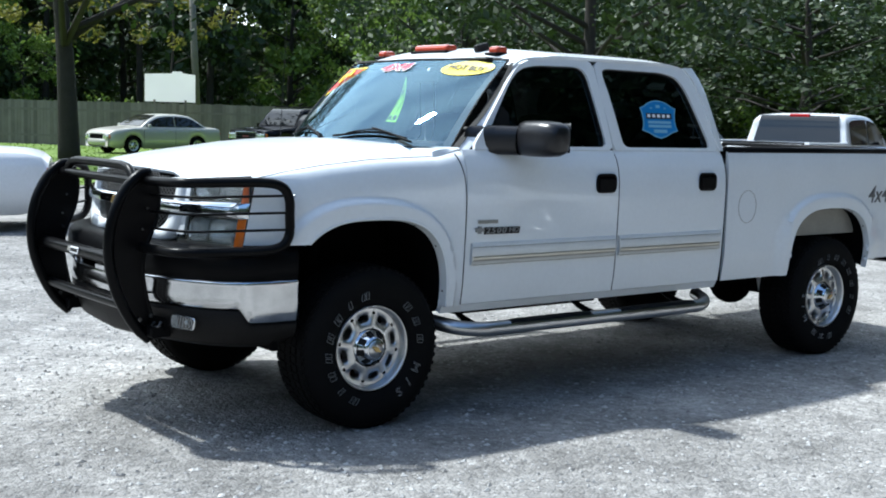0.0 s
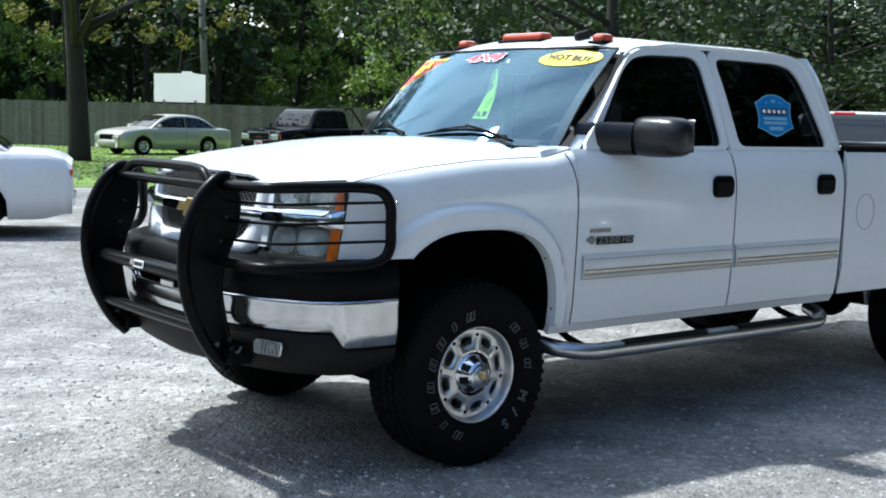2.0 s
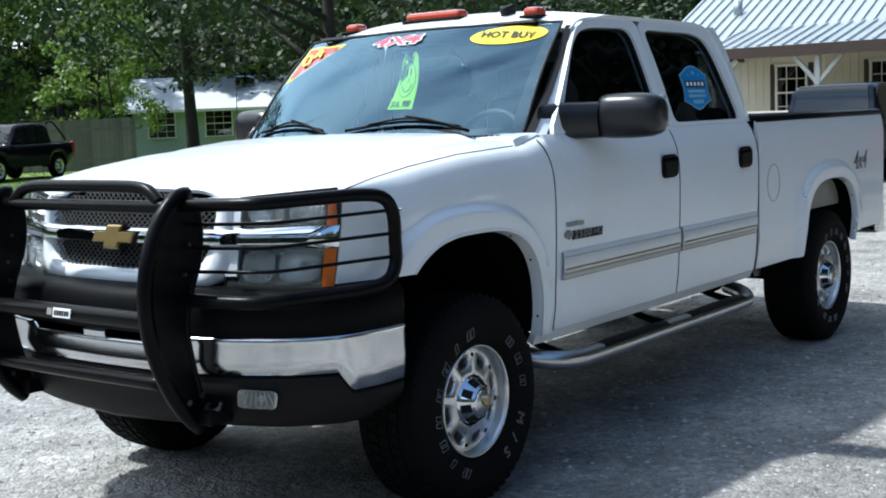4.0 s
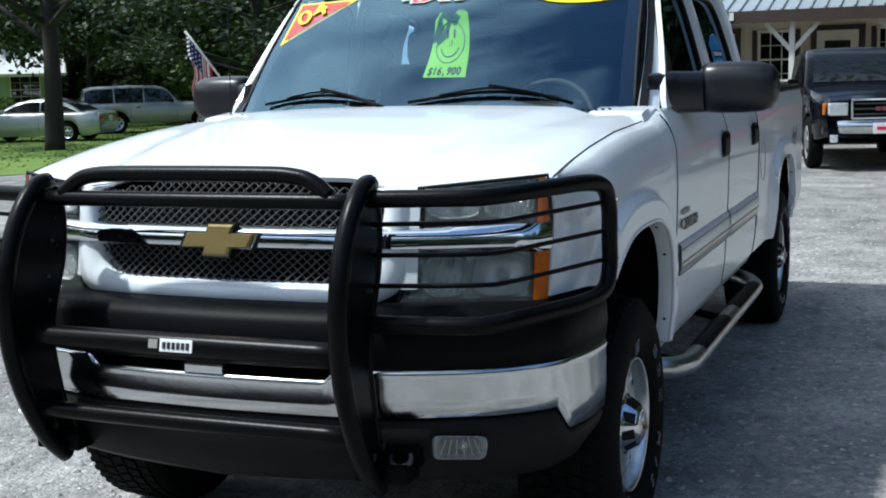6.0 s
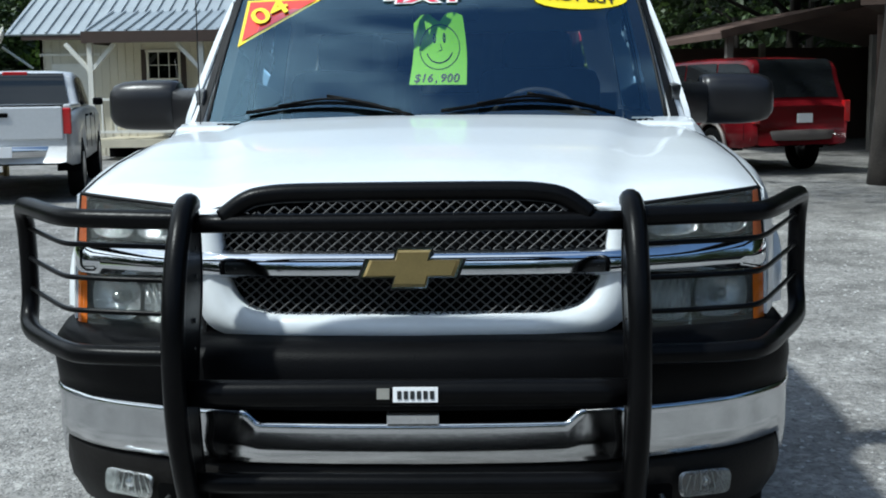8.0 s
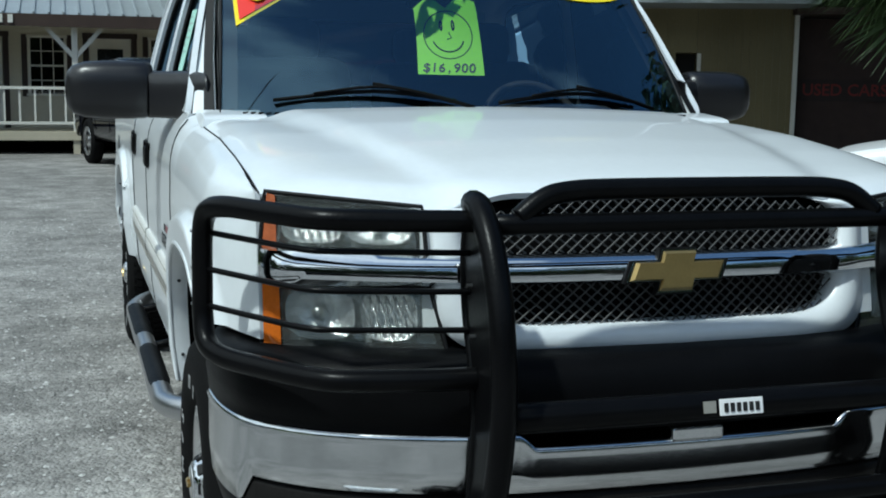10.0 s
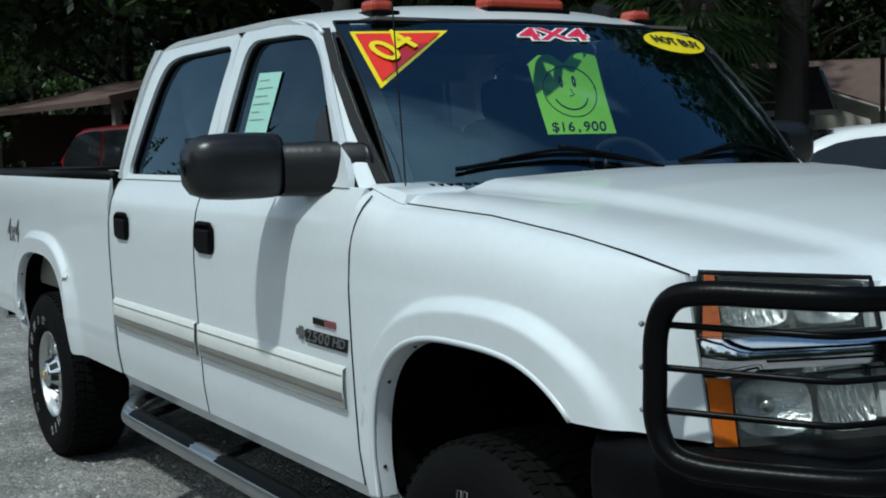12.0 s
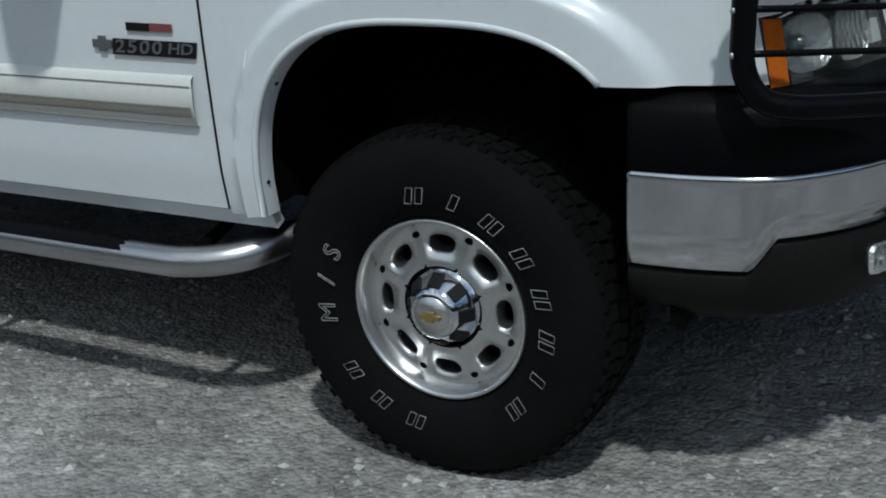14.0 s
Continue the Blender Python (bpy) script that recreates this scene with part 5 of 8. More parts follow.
    cap = [(0.098, 0.0), (0.096, 0.012), (0.088, 0.016), (0.080, 0.03), (0.060, 0.062), (0.053, 0.072), (0.047, 0.076), (0.0, 0.078)]
    cap = [(r * 1.06, y - 0.04) for r, y in cap]
    hc = put("hub_cap", *lathe(cap, 48), CHROME, w, "fluted chrome hub cap")
    # dark boxes set on the cap paint in the shade of its flutes
    for k in range(8):
        a = 2 * math.pi * k / 8
        d = Vector((math.cos(a), 0, math.sin(a)))
        bm = boxes(((0, 0, 0), (0.042, 0.032, 0.009)))
        bmesh.ops.transform(bm, matrix=frame_m(d * 0.0745 + Vector((0, 0.0062, 0)), (-d * 0.52 + Vector((0, 0.85, 0))), (d * 0.85 + Vector((0, 0.52, 0)))), verts=bm.verts)
        part("cap_flute", bm, SEAL, w, bevel=0.003)
    put("cap_disc", *lathe([(0.0, 0.0395), (0.044, 0.0392), (0.0455, 0.036)], 32), ALLOY, w)
    emblem(w, frame_m((0, 0.0415, 0), (-1, 0, 0), (0, 1, 0)), 0.06, 0.026, False)
    return w


LETTER = mat("white_tyre_lettering", (0.38, 0.38, 0.38), 0.7, 0, 0.2)


def running_board(s):
    r = tube("running_board", [(-0.47, s * 0.80, 0.50), (-0.55, s * 0.93, 0.475), (-0.68, s * 0.99, 0.462), (-0.85, s * 1.0, 0.46), (-1.5, s * 1.0, 0.46), (-2.35, s * 1.0, 0.46), (-2.50, s * 0.985, 0.465), (-2.60, s * 0.92, 0.478), (-2.66, s * 0.80, 0.50)], 0.04, DULLSTEEL, truck, n=6, seg=16, label="stainless tube step with black treads")
    for x0, x1 in ((-0.86, -1.50), (-1.72, -2.40)):
        V = []
        for x in lin(x0, x1, 10):
            e = 0.0 if x not in (x0, x1) else -0.006
            for a in (35, 65, 90, 115, 145):
                V.append(Vector((x, s * (1.0 + (0.046 + e) * math.cos(radians(a))), 0.46 + (0.046 + e) * math.sin(radians(a)))))
        put("step_tread", V, grid_faces(10, 5), BLACKP, r, "black ribbed step tread")
    for x in (-0.7, -1.6, -2.4):
        tube("step_bracket", [(x, s * 0.98, 0.46), (x, s * 0.8, 0.50), (x, s * 0.7, 0.56)], 0.018, BLACKP, r, n=3, seg=6)


def stickers():
    def on_glass(pts, off, material, name, parent, label=""):
        V, F = fan([screen_at(y, z, off)[0] for y, z in pts])
        return put(name, V, F, material, parent, label, smooth=False)
    # yellow oval
    ell = lambda cy, cz, a, b: [(cy + a * math.cos(t), cz + b * math.sin(t)) for t in lin(0, 2 * math.pi, 29)[:-1]]
    o = on_glass(ell(0.545, 1.868, 0.180, 0.042), 0.004, YEL, "oval_sticker", truck, "yellow oval sale sticker")
    p, n = screen_at(0.545, 1.868, 0.006)
    words("HOT BUY", 0.062, BLKV, o, frame_m(p, (-0.10, 1, 0), n), "sticker_letter")
    # red 4X4
    p, n = screen_at(-0.055, 1.876, 0.004)
    at4 = frame_m(p, (0.0, 1, 0), n) @ Matrix.Diagonal((1.62, 1.0, 1, 1))
    words("4X4", 0.10, WHV, truck, at4, "drive_sticker", "white outlined sticker letter", shear=0.12, grow=0.075)
    words("4X4", 0.10, MAGV, truck, at4 @ Matrix.Translation((0, 0, 0.0022)), "sticker_letter", shear=0.12, grow=0.02)
    # red triangle with the year
    tri = [(-0.735, 1.884), (-0.425, 1.888), (-0.742, 1.702)]
    t = on_glass([(y, z) for y, z in tri], 0.004, YEL, "triangle_sticker", truck, "red and yellow triangle sticker")
    c = Vector((-0.645, 1.835))
    on_glass([(c.x + (y - c.x) * 0.86, c.y + (z - c.y) * 0.84) for y, z in tri], 0.0052, REDV, "sticker_field", t)
    p, n = screen_at(-0.634, 1.832, 0.0065)
    words("04", 0.15, YEL, t, frame_m(p, (-0.30, 1, 0.45), n), "sticker_letter")
    # lime card hanging behind the glass, twisted and curling out at its foot
    def onc(u, v, o=0.0):
        a = Vector((-0.806, -0.105, 1.556)).lerp(Vector((-0.722, 0.112, 1.554)), u)
        b = Vector((-0.935, -0.092, 1.818)).lerp(Vector((-0.807, 0.096, 1.826)), u)
        p = a.lerp(b, v)
        k = math.sin(math.pi * v) * 0.018
        return p + Vector((0.88, -0.47, 0)) * (o - k)
    V, nu, nv = [], 7, 10
    for i in range(nu):
        u = i / (nu - 1)
        for j in range(nv):
            v = j / (nv - 1)
            p = onc(u, v)
            if v == 1:
                p.z -= (0.03, 0.0, 0.0, 0.04, 0.004, 0.0, 0.014)[i]
            V.append(p)
    cd = put("price_card", V, grid_faces(nu, nv), LIME, truck, "lime green price card with a smiling face", solid=0.002)
    cy, cz, r = 0.0, 0.0, 0.088
    def stroke(pts, wd=0.0022):
        put("ink_stroke", *tube_data([onc(0.5 + y / 0.232, 0.53 + z / 0.28, 0.0025) for y, z in pts], wd, 4), BLKV, cd)
    stroke([(cy + r * math.cos(a), cz + r * math.sin(a)) for a in lin(0, 2 * math.pi, 33)])
    stroke([(cy + 0.058 * math.cos(a), cz - 0.005 + 0.058 * math.sin(a)) for a in lin(radians(200), radians(340), 14)], 0.003)
    for dy in (-0.022, 0.022):
        stroke([(cy + dy + 0.004 * math.cos(a), cz + 0.035 + 0.018 * math.sin(a)) for a in lin(0, 2 * math.pi, 12)], 0.003)
    stroke([(cy + 0.004, cz + 0.01), (cy + 0.012, cz - 0.012), (cy - 0.004, cz - 0.016)])
    for k, ch in enumerate("$16,900"):
        u = 0.14 + 0.115 * k
        p = onc(u, 0.09, 0.004)
        n = (onc(u + 0.1, 0.1) - onc(u - 0.1, 0.1)).cross(onc(u, 0.2) - onc(u, 0.0))
        words(ch, 0.05, BLKV, cd, frame_m(p, onc(u + 0.1, 0.1) - onc(u - 0.1, 0.1), n), "ink_figure")


def badges(s):
    z = 0.992
    tx = (1, 0, 0) if s < 0 else (-1, 0, 0)
    m = frame_m(Vector((-0.765, s * (side_y(z) + 0.002), z)), tx, (0, s, 0.02))
    # dark plate, raised letters on it, silver cross at its tail
    ol = [(-0.075, -0.019), (0.176, -0.020), (0.184, 0.017), (-0.071, 0.019)]
    b = put("model_badge", *fan([m @ Vector((p[0], p[1], 0.004)) for p in ol]), SEAL, truck, "dark model badge with raised letters", smooth=False, solid=0.004)
    for k, ch in enumerate("2500HD"):
        u = -0.050 + 0.038 * k + (0.014 if k > 3 else 0)
        words(ch, 0.044 if k < 4 else 0.036, BADGEM, b, m @ frame_m((u, 0, 0.0055), (1, 0, 0), (0, 0, 1)) @ Matrix.Diagonal((1.45, 1, 1, 1)), "badge_letter", shear=0.15, depth=0.0015)
    pts = [(-0.024, -0.007), (-0.009, -0.007), (-0.009, -0.014), (0.009, -0.014), (0.009, -0.007), (0.024, -0.007), (0.024, 0.009), (0.009, 0.009), (0.009, 0.016), (-0.009, 0.016), (-0.009, 0.009), (-0.024, 0.009)]
    ex = -0.105
    put("cross_mark", *fan([m @ Vector((ex + p[0] * 1.25, 0.004 + p[1] * 1.25, 0.006)) for p in pts]), BADGEM, b, "small silver cross mark", smooth=False, solid=0.004)
    z = 1.042
    m = frame_m(Vector((-0.717, s * (side_y(z) + 0.002), z)), tx, (0, s, 0.02))
    for u0, u1, ma in ((-0.07, 0.0, VALANCE if s < 0 else GREYTRIM), (0.002, 0.068, DULLRED if s < 0 else GREYTRIM)):
        V = [m @ Vector((u, v, 0.004)) for u, v in ((u0, -0.010), (u1, -0.011), (u1, 0.008), (u0, 0.009))]
        put("engine_badge", V, [(0, 1, 2, 3)], ma, truck, "small plain engine badge", smooth=False, solid=0.003)
    # bed-side decal
    o = Vector((-4.42, s * (bed_y(-4.42, 1.12) + 0.002), 1.12))
    words("4x4", 0.17, BADGEM, truck, frame_m(o, tx, (0, s, 0)), "drive_decal", "grey four-wheel-drive decal", shear=0.25)


def cab_inside():
    ins = thing_part("cab_interior", truck, "grey cloth cab interior with dark dashboard")
    part("carpet", boxes(((-1.6, 0, 0.72), (2.2, 1.7, 0.04))), DASH, ins)
    part("headliner", boxes(((-1.6, 0, 1.93), (1.3, 1.3, 0.01))), CLOTH, ins)
    V = []
    for y in lin(-0.8, 0.8, 17):
        for x, z in ((-0.36, 1.385), (-0.50, 1.405), (-0.72, 1.40), (-0.80, 1.36), (-0.84, 1.2), (-0.78, 1.0)):
            V.append(Vector((x - 0.22 * (y / 0.8) ** 2, y, z - 0.01)))
    put("dashboard", V, grid_faces(17, 6), DASH, ins, "dark dashboard", solid=0.02)
    part("instrument_hood", boxes(((-0.74, 0.38, 1.42), (0.16, 0.42, 0.07))), DASH, ins, bevel=0.03)
    for x in (-1.35, -2.2):
        for y in (-0.42, 0.42):
            part("seat_base", boxes(((x + 0.05, y, 1.0), (0.52, 0.56, 0.22))), CLOTH, ins, bevel=0.06)
            part("seat_back", boxes(((x - 0.28, y, 1.32), (0.16, 0.54, 0.62), (0, -12, 0))), CLOTH, ins, bevel=0.07)
            part("headrest", boxes(((x - 0.37, y, 1.70), (0.10, 0.30, 0.18), (0, -8, 0))), CLOTH, ins, bevel=0.05)
    ring = [Vector((0.0, 0.19 * math.cos(a), 0.19 * math.sin(a))) for a in lin(0, 2 * math.pi, 33)]
    m = Matrix.Translation((-0.93, 0.38, 1.36)) @ pose(0, 0, 0, 0, -28, 0)
    put("steering_wheel", *tube_data([m @ p for p in ring], 0.016, 8, False), DASH, ins)
    part("wheel_spokes", boxes(((-0.935, 0.38, 1.36), (0.03, 0.34, 0.05), (0, -28, 0)), ((-0.935, 0.38, 1.30), (0.03, 0.05, 0.16), (0, -28, 0))), DASH, ins, bevel=0.01)
    part("inside_mirror", boxes(((-1.0, 0.03, 1.83), (0.04, 0.26, 0.07))), DASH, ins, bevel=0.015)


def underbody():
    part("chassis_frame", boxes(((-1.9, 0.42, 0.56), (5.4, 0.09, 0.17)), ((-1.9, -0.42, 0.56), (5.4, 0.09, 0.17)), ((-0.4, 0, 0.6), (0.12, 0.8, 0.12)), ((-1.7, 0, 0.5), (1.2, 0.5, 0.2)), ((-3.0, 0, 0.58), (0.1, 0.8, 0.12))), DARK, truck, "dark chassis frame", bevel=0.01)
    for x in (0.0, -WHEELBASE):
        v, f = tube_data([(x, -0.72, HUB), (x, 0.72, HUB)], 0.05, 10)
        ax = put("axle", v, f, DARK, truck, "dark axle with differential")
        bm = bmesh.new()
        bmesh.ops.create_uvsphere(bm, u_segments=14, v_segments=10, radius=0.16, matrix=pose(x, 0.12 if x else -0.25, HUB))
        part("differential", bm, DARK, ax, smooth=True)
    for s in (1, -1):
        tube("shock_absorber", [(0.15, s * 0.58, 0.42), (0.12, s * 0.55, 0.98)], 0.03, DARK, truck, n=1, seg=8)
        tube("shock_absorber", [(-3.7, s * 0.55, 0.42), (-3.6, s * 0.5, 0.9)], 0.028, WHITE if s > 0 else DARK, truck, n=1, seg=8)
    part("firewall", boxes(((-0.48, 0, 1.0), (0.04, 1.75, 0.75))), DARK, truck)
    # dark panel as wide as the nose, added to keep sun out of the wells
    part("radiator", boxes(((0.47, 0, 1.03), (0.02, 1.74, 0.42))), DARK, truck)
    part("engine_block", boxes(((0.0, 0.0, 1.12), (1.0, 0.9, 0.2))), DARK, truck, bevel=0.02)
    # added near-black panels that block lit gaps seen through the wheel wells
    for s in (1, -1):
        part("inner_fender", boxes(((0.08, s * 0.44, 0.85), (0.98, 0.012, 0.56))), DARK, truck, "near-black panel added to close the wheel well's inner side")
        part("splash_shield", boxes(((0.55, s * 0.70, 0.76), (0.03, 0.44, 0.62))), DARK, truck, "near-black panel added to close the wheel well's front")
    part("floor_pan", boxes(((-1.55, 0, 0.66), (2.2, 1.8, 0.06))), DARK, truck)
    for sy in (0.93, -0.93):
        part("sill_plate", boxes(((-1.55, sy, 0.64), (2.2, 0.02, 0.08))), DARK, truck)
    # cargo bed
    part("cargo_bed", boxes(((-3.82, 0, 0.86), (2.15, 1.74, 0.03)), ((-2.75, 0, 1.13), (0.03, 1.75, 0.58)), ((-3.82, 0.86, 1.14), (2.15, 0.03, 0.56)), ((-3.82, -0.86, 1.14), (2.15, 0.03, 0.56))), GREYTRIM, truck, "grey lined cargo bed")
    part("tailgate", boxes(((-4.905, 0, 1.10), (0.05, 1.60, 0.64))), WHITE, truck, "white tailgate", bevel=0.015)
    tube("bed_top_rail", [(-4.93, -0.86, 1.43), (-4.93, 0.86, 1.43)], 0.022, BLACKP, truck, n=1, seg=8)
    part("rear_bumper", boxes(((-5.01, 0, 0.68), (0.16, 1.86, 0.2))), CHROMEB, truck, "chrome rear step bumper", bevel=0.02)
    for s in (1, -1):
        part("tail_lamp", boxes(((-4.91, s * 0.90, 1.12), (0.08, 0.12, 0.42))), REDL, truck, "red tail lamp", bevel=0.015)


for side in (1, -1):
    body_panels(side)
    headlamps(side)
    mirror(side)
    running_board(side)
    badges(side)
cab_top()
windscreen()
hood()
grille()
bumper()
guard()
stickers()
cab_inside()
underbody()
# roof marker lamps, aerial
for y, w in ((0.0, 0.33), (0.55, 0.085), (-0.55, 0.085)):
    zt = 1.985 - 0.055 * (abs(y) / 0.80) ** 2.6
    ml = part("marker_base", boxes(((-1.09 - 0.1 * y * y, y, zt - 0.006), (0.12, w + 0.02, 0.02))), BLACKP, truck, bevel=0.006)
    part("marker_lamp", boxes(((-1.09 - 0.1 * y * y, y, zt + 0.016), (0.085, w, 0.05))), ORANGE, ml, "orange roof marker lamp", bevel=0.018)
tube("aerial", [(-0.50, -0.83, 1.42), (-0.52, -0.835, 1.75), (-0.545, -0.84, 2.18)], 0.0022, SEAL, truck, n=4, seg=6)
part("roof_aerial", boxes(((-1.12, 0.40, 2.0), (0.10, 0.035, 0.05), (0, 15, 0))), SEAL, truck, "small black roof aerial", bevel=0.012)
first = wheel()
first.parent = truck
first.matrix_local = pose(0, 0.945, HUB, 0, 148, 0)
for wx, sy, spin in ((0, -1, 0), (-WHEELBASE, 1, 20), (-WHEELBASE, -1, 130)):
    c = copy_thing(first, pose(wx, sy * 0.945, HUB, 0, 0, 180 if sy < 0 else 0) @ pose(0, 0, 0, 0, spin, 0))
    c.parent = truck


# ---- ground ----
GRAVEL = ground_mat("gravel", [(0.19, 0.184, 0.175), (0.275, 0.266, 0.253), (0.37, 0.358, 0.341), (0.305, 0.296, 0.281)], 66, 0.5)
GRASS_M = mat("grass_soil", (0.10, 0.18, 0.025), 0.9, 0, 0.35, 0.8, 14, bump=0.6, col2=(0.19, 0.29, 0.045))
STONE = mat("loose_stone", (0.33, 0.324, 0.314), 0.85, 0, 0.2, 20, 90, island=0.5)


def ground():
    n = 60
    V = [Vector((-240 + 480 * i / n, -240 + 480 * j / n, 0)) for i in range(n + 1) for j in range(n + 1)]
    tagged(put("ground", V, grid_faces(n + 1, n + 1, flip=True), GRAVEL, smooth=True), "grey gravel lot worn by tyres", "ground", kind="structure")
    # loose stones round the pickup
    rng = np.random.default_rng(5)
    m = 70000
    r = 0.9 + 9.5 * rng.random(m) ** 0.75
    a = rng.random(m) * 2 * math.pi
    cx, cy = -0.3 + r * np.cos(a), r * np.sin(a)
    size = 0.0035 + 0.015 * rng.random(m) ** 3
    base = np.array([(1, 0, 0), (0, 1, 0), (-1, 0, 0), (0, -1, 0), (0, 0, 0.55), (0, 0, -0.6)], float)
    ang = rng.random(m) * 6.28
    ca, sa = np.cos(ang), np.sin(ang)
    jit = base[None] * (0.6 + 0.8 * rng.random((m, 6, 1)))
    x = (jit[..., 0] * ca[:, None] - jit[..., 1] * sa[:, None]) * size[:, None] + cx[:, None]
    y = (jit[..., 0] * sa[:, None] + jit[..., 1] * ca[:, None]) * size[:, None] + cy[:, None]
    z = jit[..., 2] * size[:, None] + size[:, None] * 0.12
    V = np.stack([x, y, z], -1).reshape(-1, 3)
    tri = np.array([(0, 1, 4), (1, 2, 4), (2, 3, 4), (3, 0, 4), (1, 0, 5), (2, 1, 5), (3, 2, 5), (0, 3, 5)])
    F = (tri[None] + 6 * np.arange(m)[:, None, None]).reshape(-1, 3)
    me = bpy.data.meshes.new("loose_gravel")
    me.from_pydata(V.tolist(), [], F.tolist())
    me.materials.append(STONE)
    tagged(new("loose_gravel", me), "scattered grey gravel stones", "gravel", kind="stuff")
    # grass
    edge = [(30, -26), (12, -22), (0, -20), (-5.5, -18.6), (-10, -17.0), (-15.5, -12.8), (-18.6, -12.4), (-22, -14.5), (-30, -15), (-60, -15), (-120, -15), (-120, -130), (30, -130)]
    V, F = fan([Vector((x, y, 0.012)) for x, y in edge], Vector((-40, -60, 0.012)))
    tagged(put("grass", V, [f for f in F], GRASS_M, smooth=False), "mown green grass beside the lot", "grass", kind="structure")
    m = 30000
    gx, gy = -48 + 60 * rng.random(m), -46 + 31 * rng.random(m)
    keep = []
    for k in range(m):
        lim = lerp_table([(-48, -15.5), (-22, -15), (-18.6, -12.8), (-15.5, -13.3), (-10, -17.4), (-5.5, -19.0), (0, -20.4), (12, -22.4)], gx[k])
        if gy[k] < lim:
            keep.append((gx[k], gy[k]))
    keep = np.array(keep)
    m = len(keep)
    h = 0.025 + 0.035 * rng.random(m)
    an = rng.random(m) * 6.28
    dx, dy = np.cos(an) * 0.05, np.sin(an) * 0.05
    V = np.stack([np.stack([keep[:, 0] - dx, keep[:, 1] - dy, np.full(m, 0.01)], -1), np.stack([keep[:, 0] + dx, keep[:, 1] + dy, np.full(m, 0.01)], -1), np.stack([keep[:, 0] + dy * 0.5, keep[:, 1] - dx * 0.5, h], -1)], 1).reshape(-1, 3)
    me = bpy.data.meshes.new("grass_blades")
    me.from_pydata(V.tolist(), [], np.arange(3 * m).reshape(-1, 3).tolist())
    me.materials.append(BLADE)
    tagged(new("grass_blades", me), "short green grass blades", "grass", kind="stuff")


BLADE = leaf_mat("grass_blade", (0.11, 0.20, 0.02), (0.24, 0.34, 0.06))
ground()

# ---- trees ----
BARK = mat("bark", (0.026, 0.021, 0.017), 0.9, 0, 0.35, 3, 25, bump=0.9)
LEAF_D = leaf_mat("dark_leaves", (0.016, 0.031, 0.008), (0.044, 0.078, 0.015), 0.15)
LEAF_L = leaf_mat("light_leaves", (0.08, 0.15, 0.025), (0.20, 0.28, 0.05), 0.4)
LEAF_Y = leaf_mat("yellow_green_leaves", (0.16, 0.17, 0.02), (0.26, 0.24, 0.05), 0.4)
FROND = leaf_mat("palm_frond", (0.03, 0.056, 0.015), (0.065, 0.105, 0.03), 0.2)
DRYFROND = leaf_mat("dry_frond", (0.085, 0.068, 0.042), (0.15, 0.12, 0.075), 0.15)


def leaf_mesh(name, centres, radii, per, size, material, seed, squash=0.8):
    rng = np.random.default_rng(seed)
    C = []
    for c, r in zip(centres, radii):
        d = rng.normal(size=(per, 3))
        d /= np.linalg.norm(d, axis=1, keepdims=True)
        rad = r * rng.random((per, 1)) ** 0.45
        C.append(np.array(c) + d * rad * np.array([1, 1, squash]))
    C = np.concatenate(C)
    m = len(C)
    n = rng.normal(size=(m, 3)) + np.array([0, 0, 0.6])
    n /= np.linalg.norm(n, axis=1, keepdims=True)
    t = np.cross(n, rng.normal(size=(m, 3)))
    t /= np.linalg.norm(t, axis=1, keepdims=True)
    b = np.cross(n, t)
    s = size * (0.5 + rng.random((m, 1)))
    V = np.stack([C - t * s, C + b * s * 0.55, C + t * s, C - b * s * 0.55], 1).reshape(-1, 3)
    me = bpy.data.meshes.new(name)
    me.from_pydata(V.tolist(), [], np.arange(4 * m).reshape(-1, 4).tolist())
    me.materials.append(material)
    return me


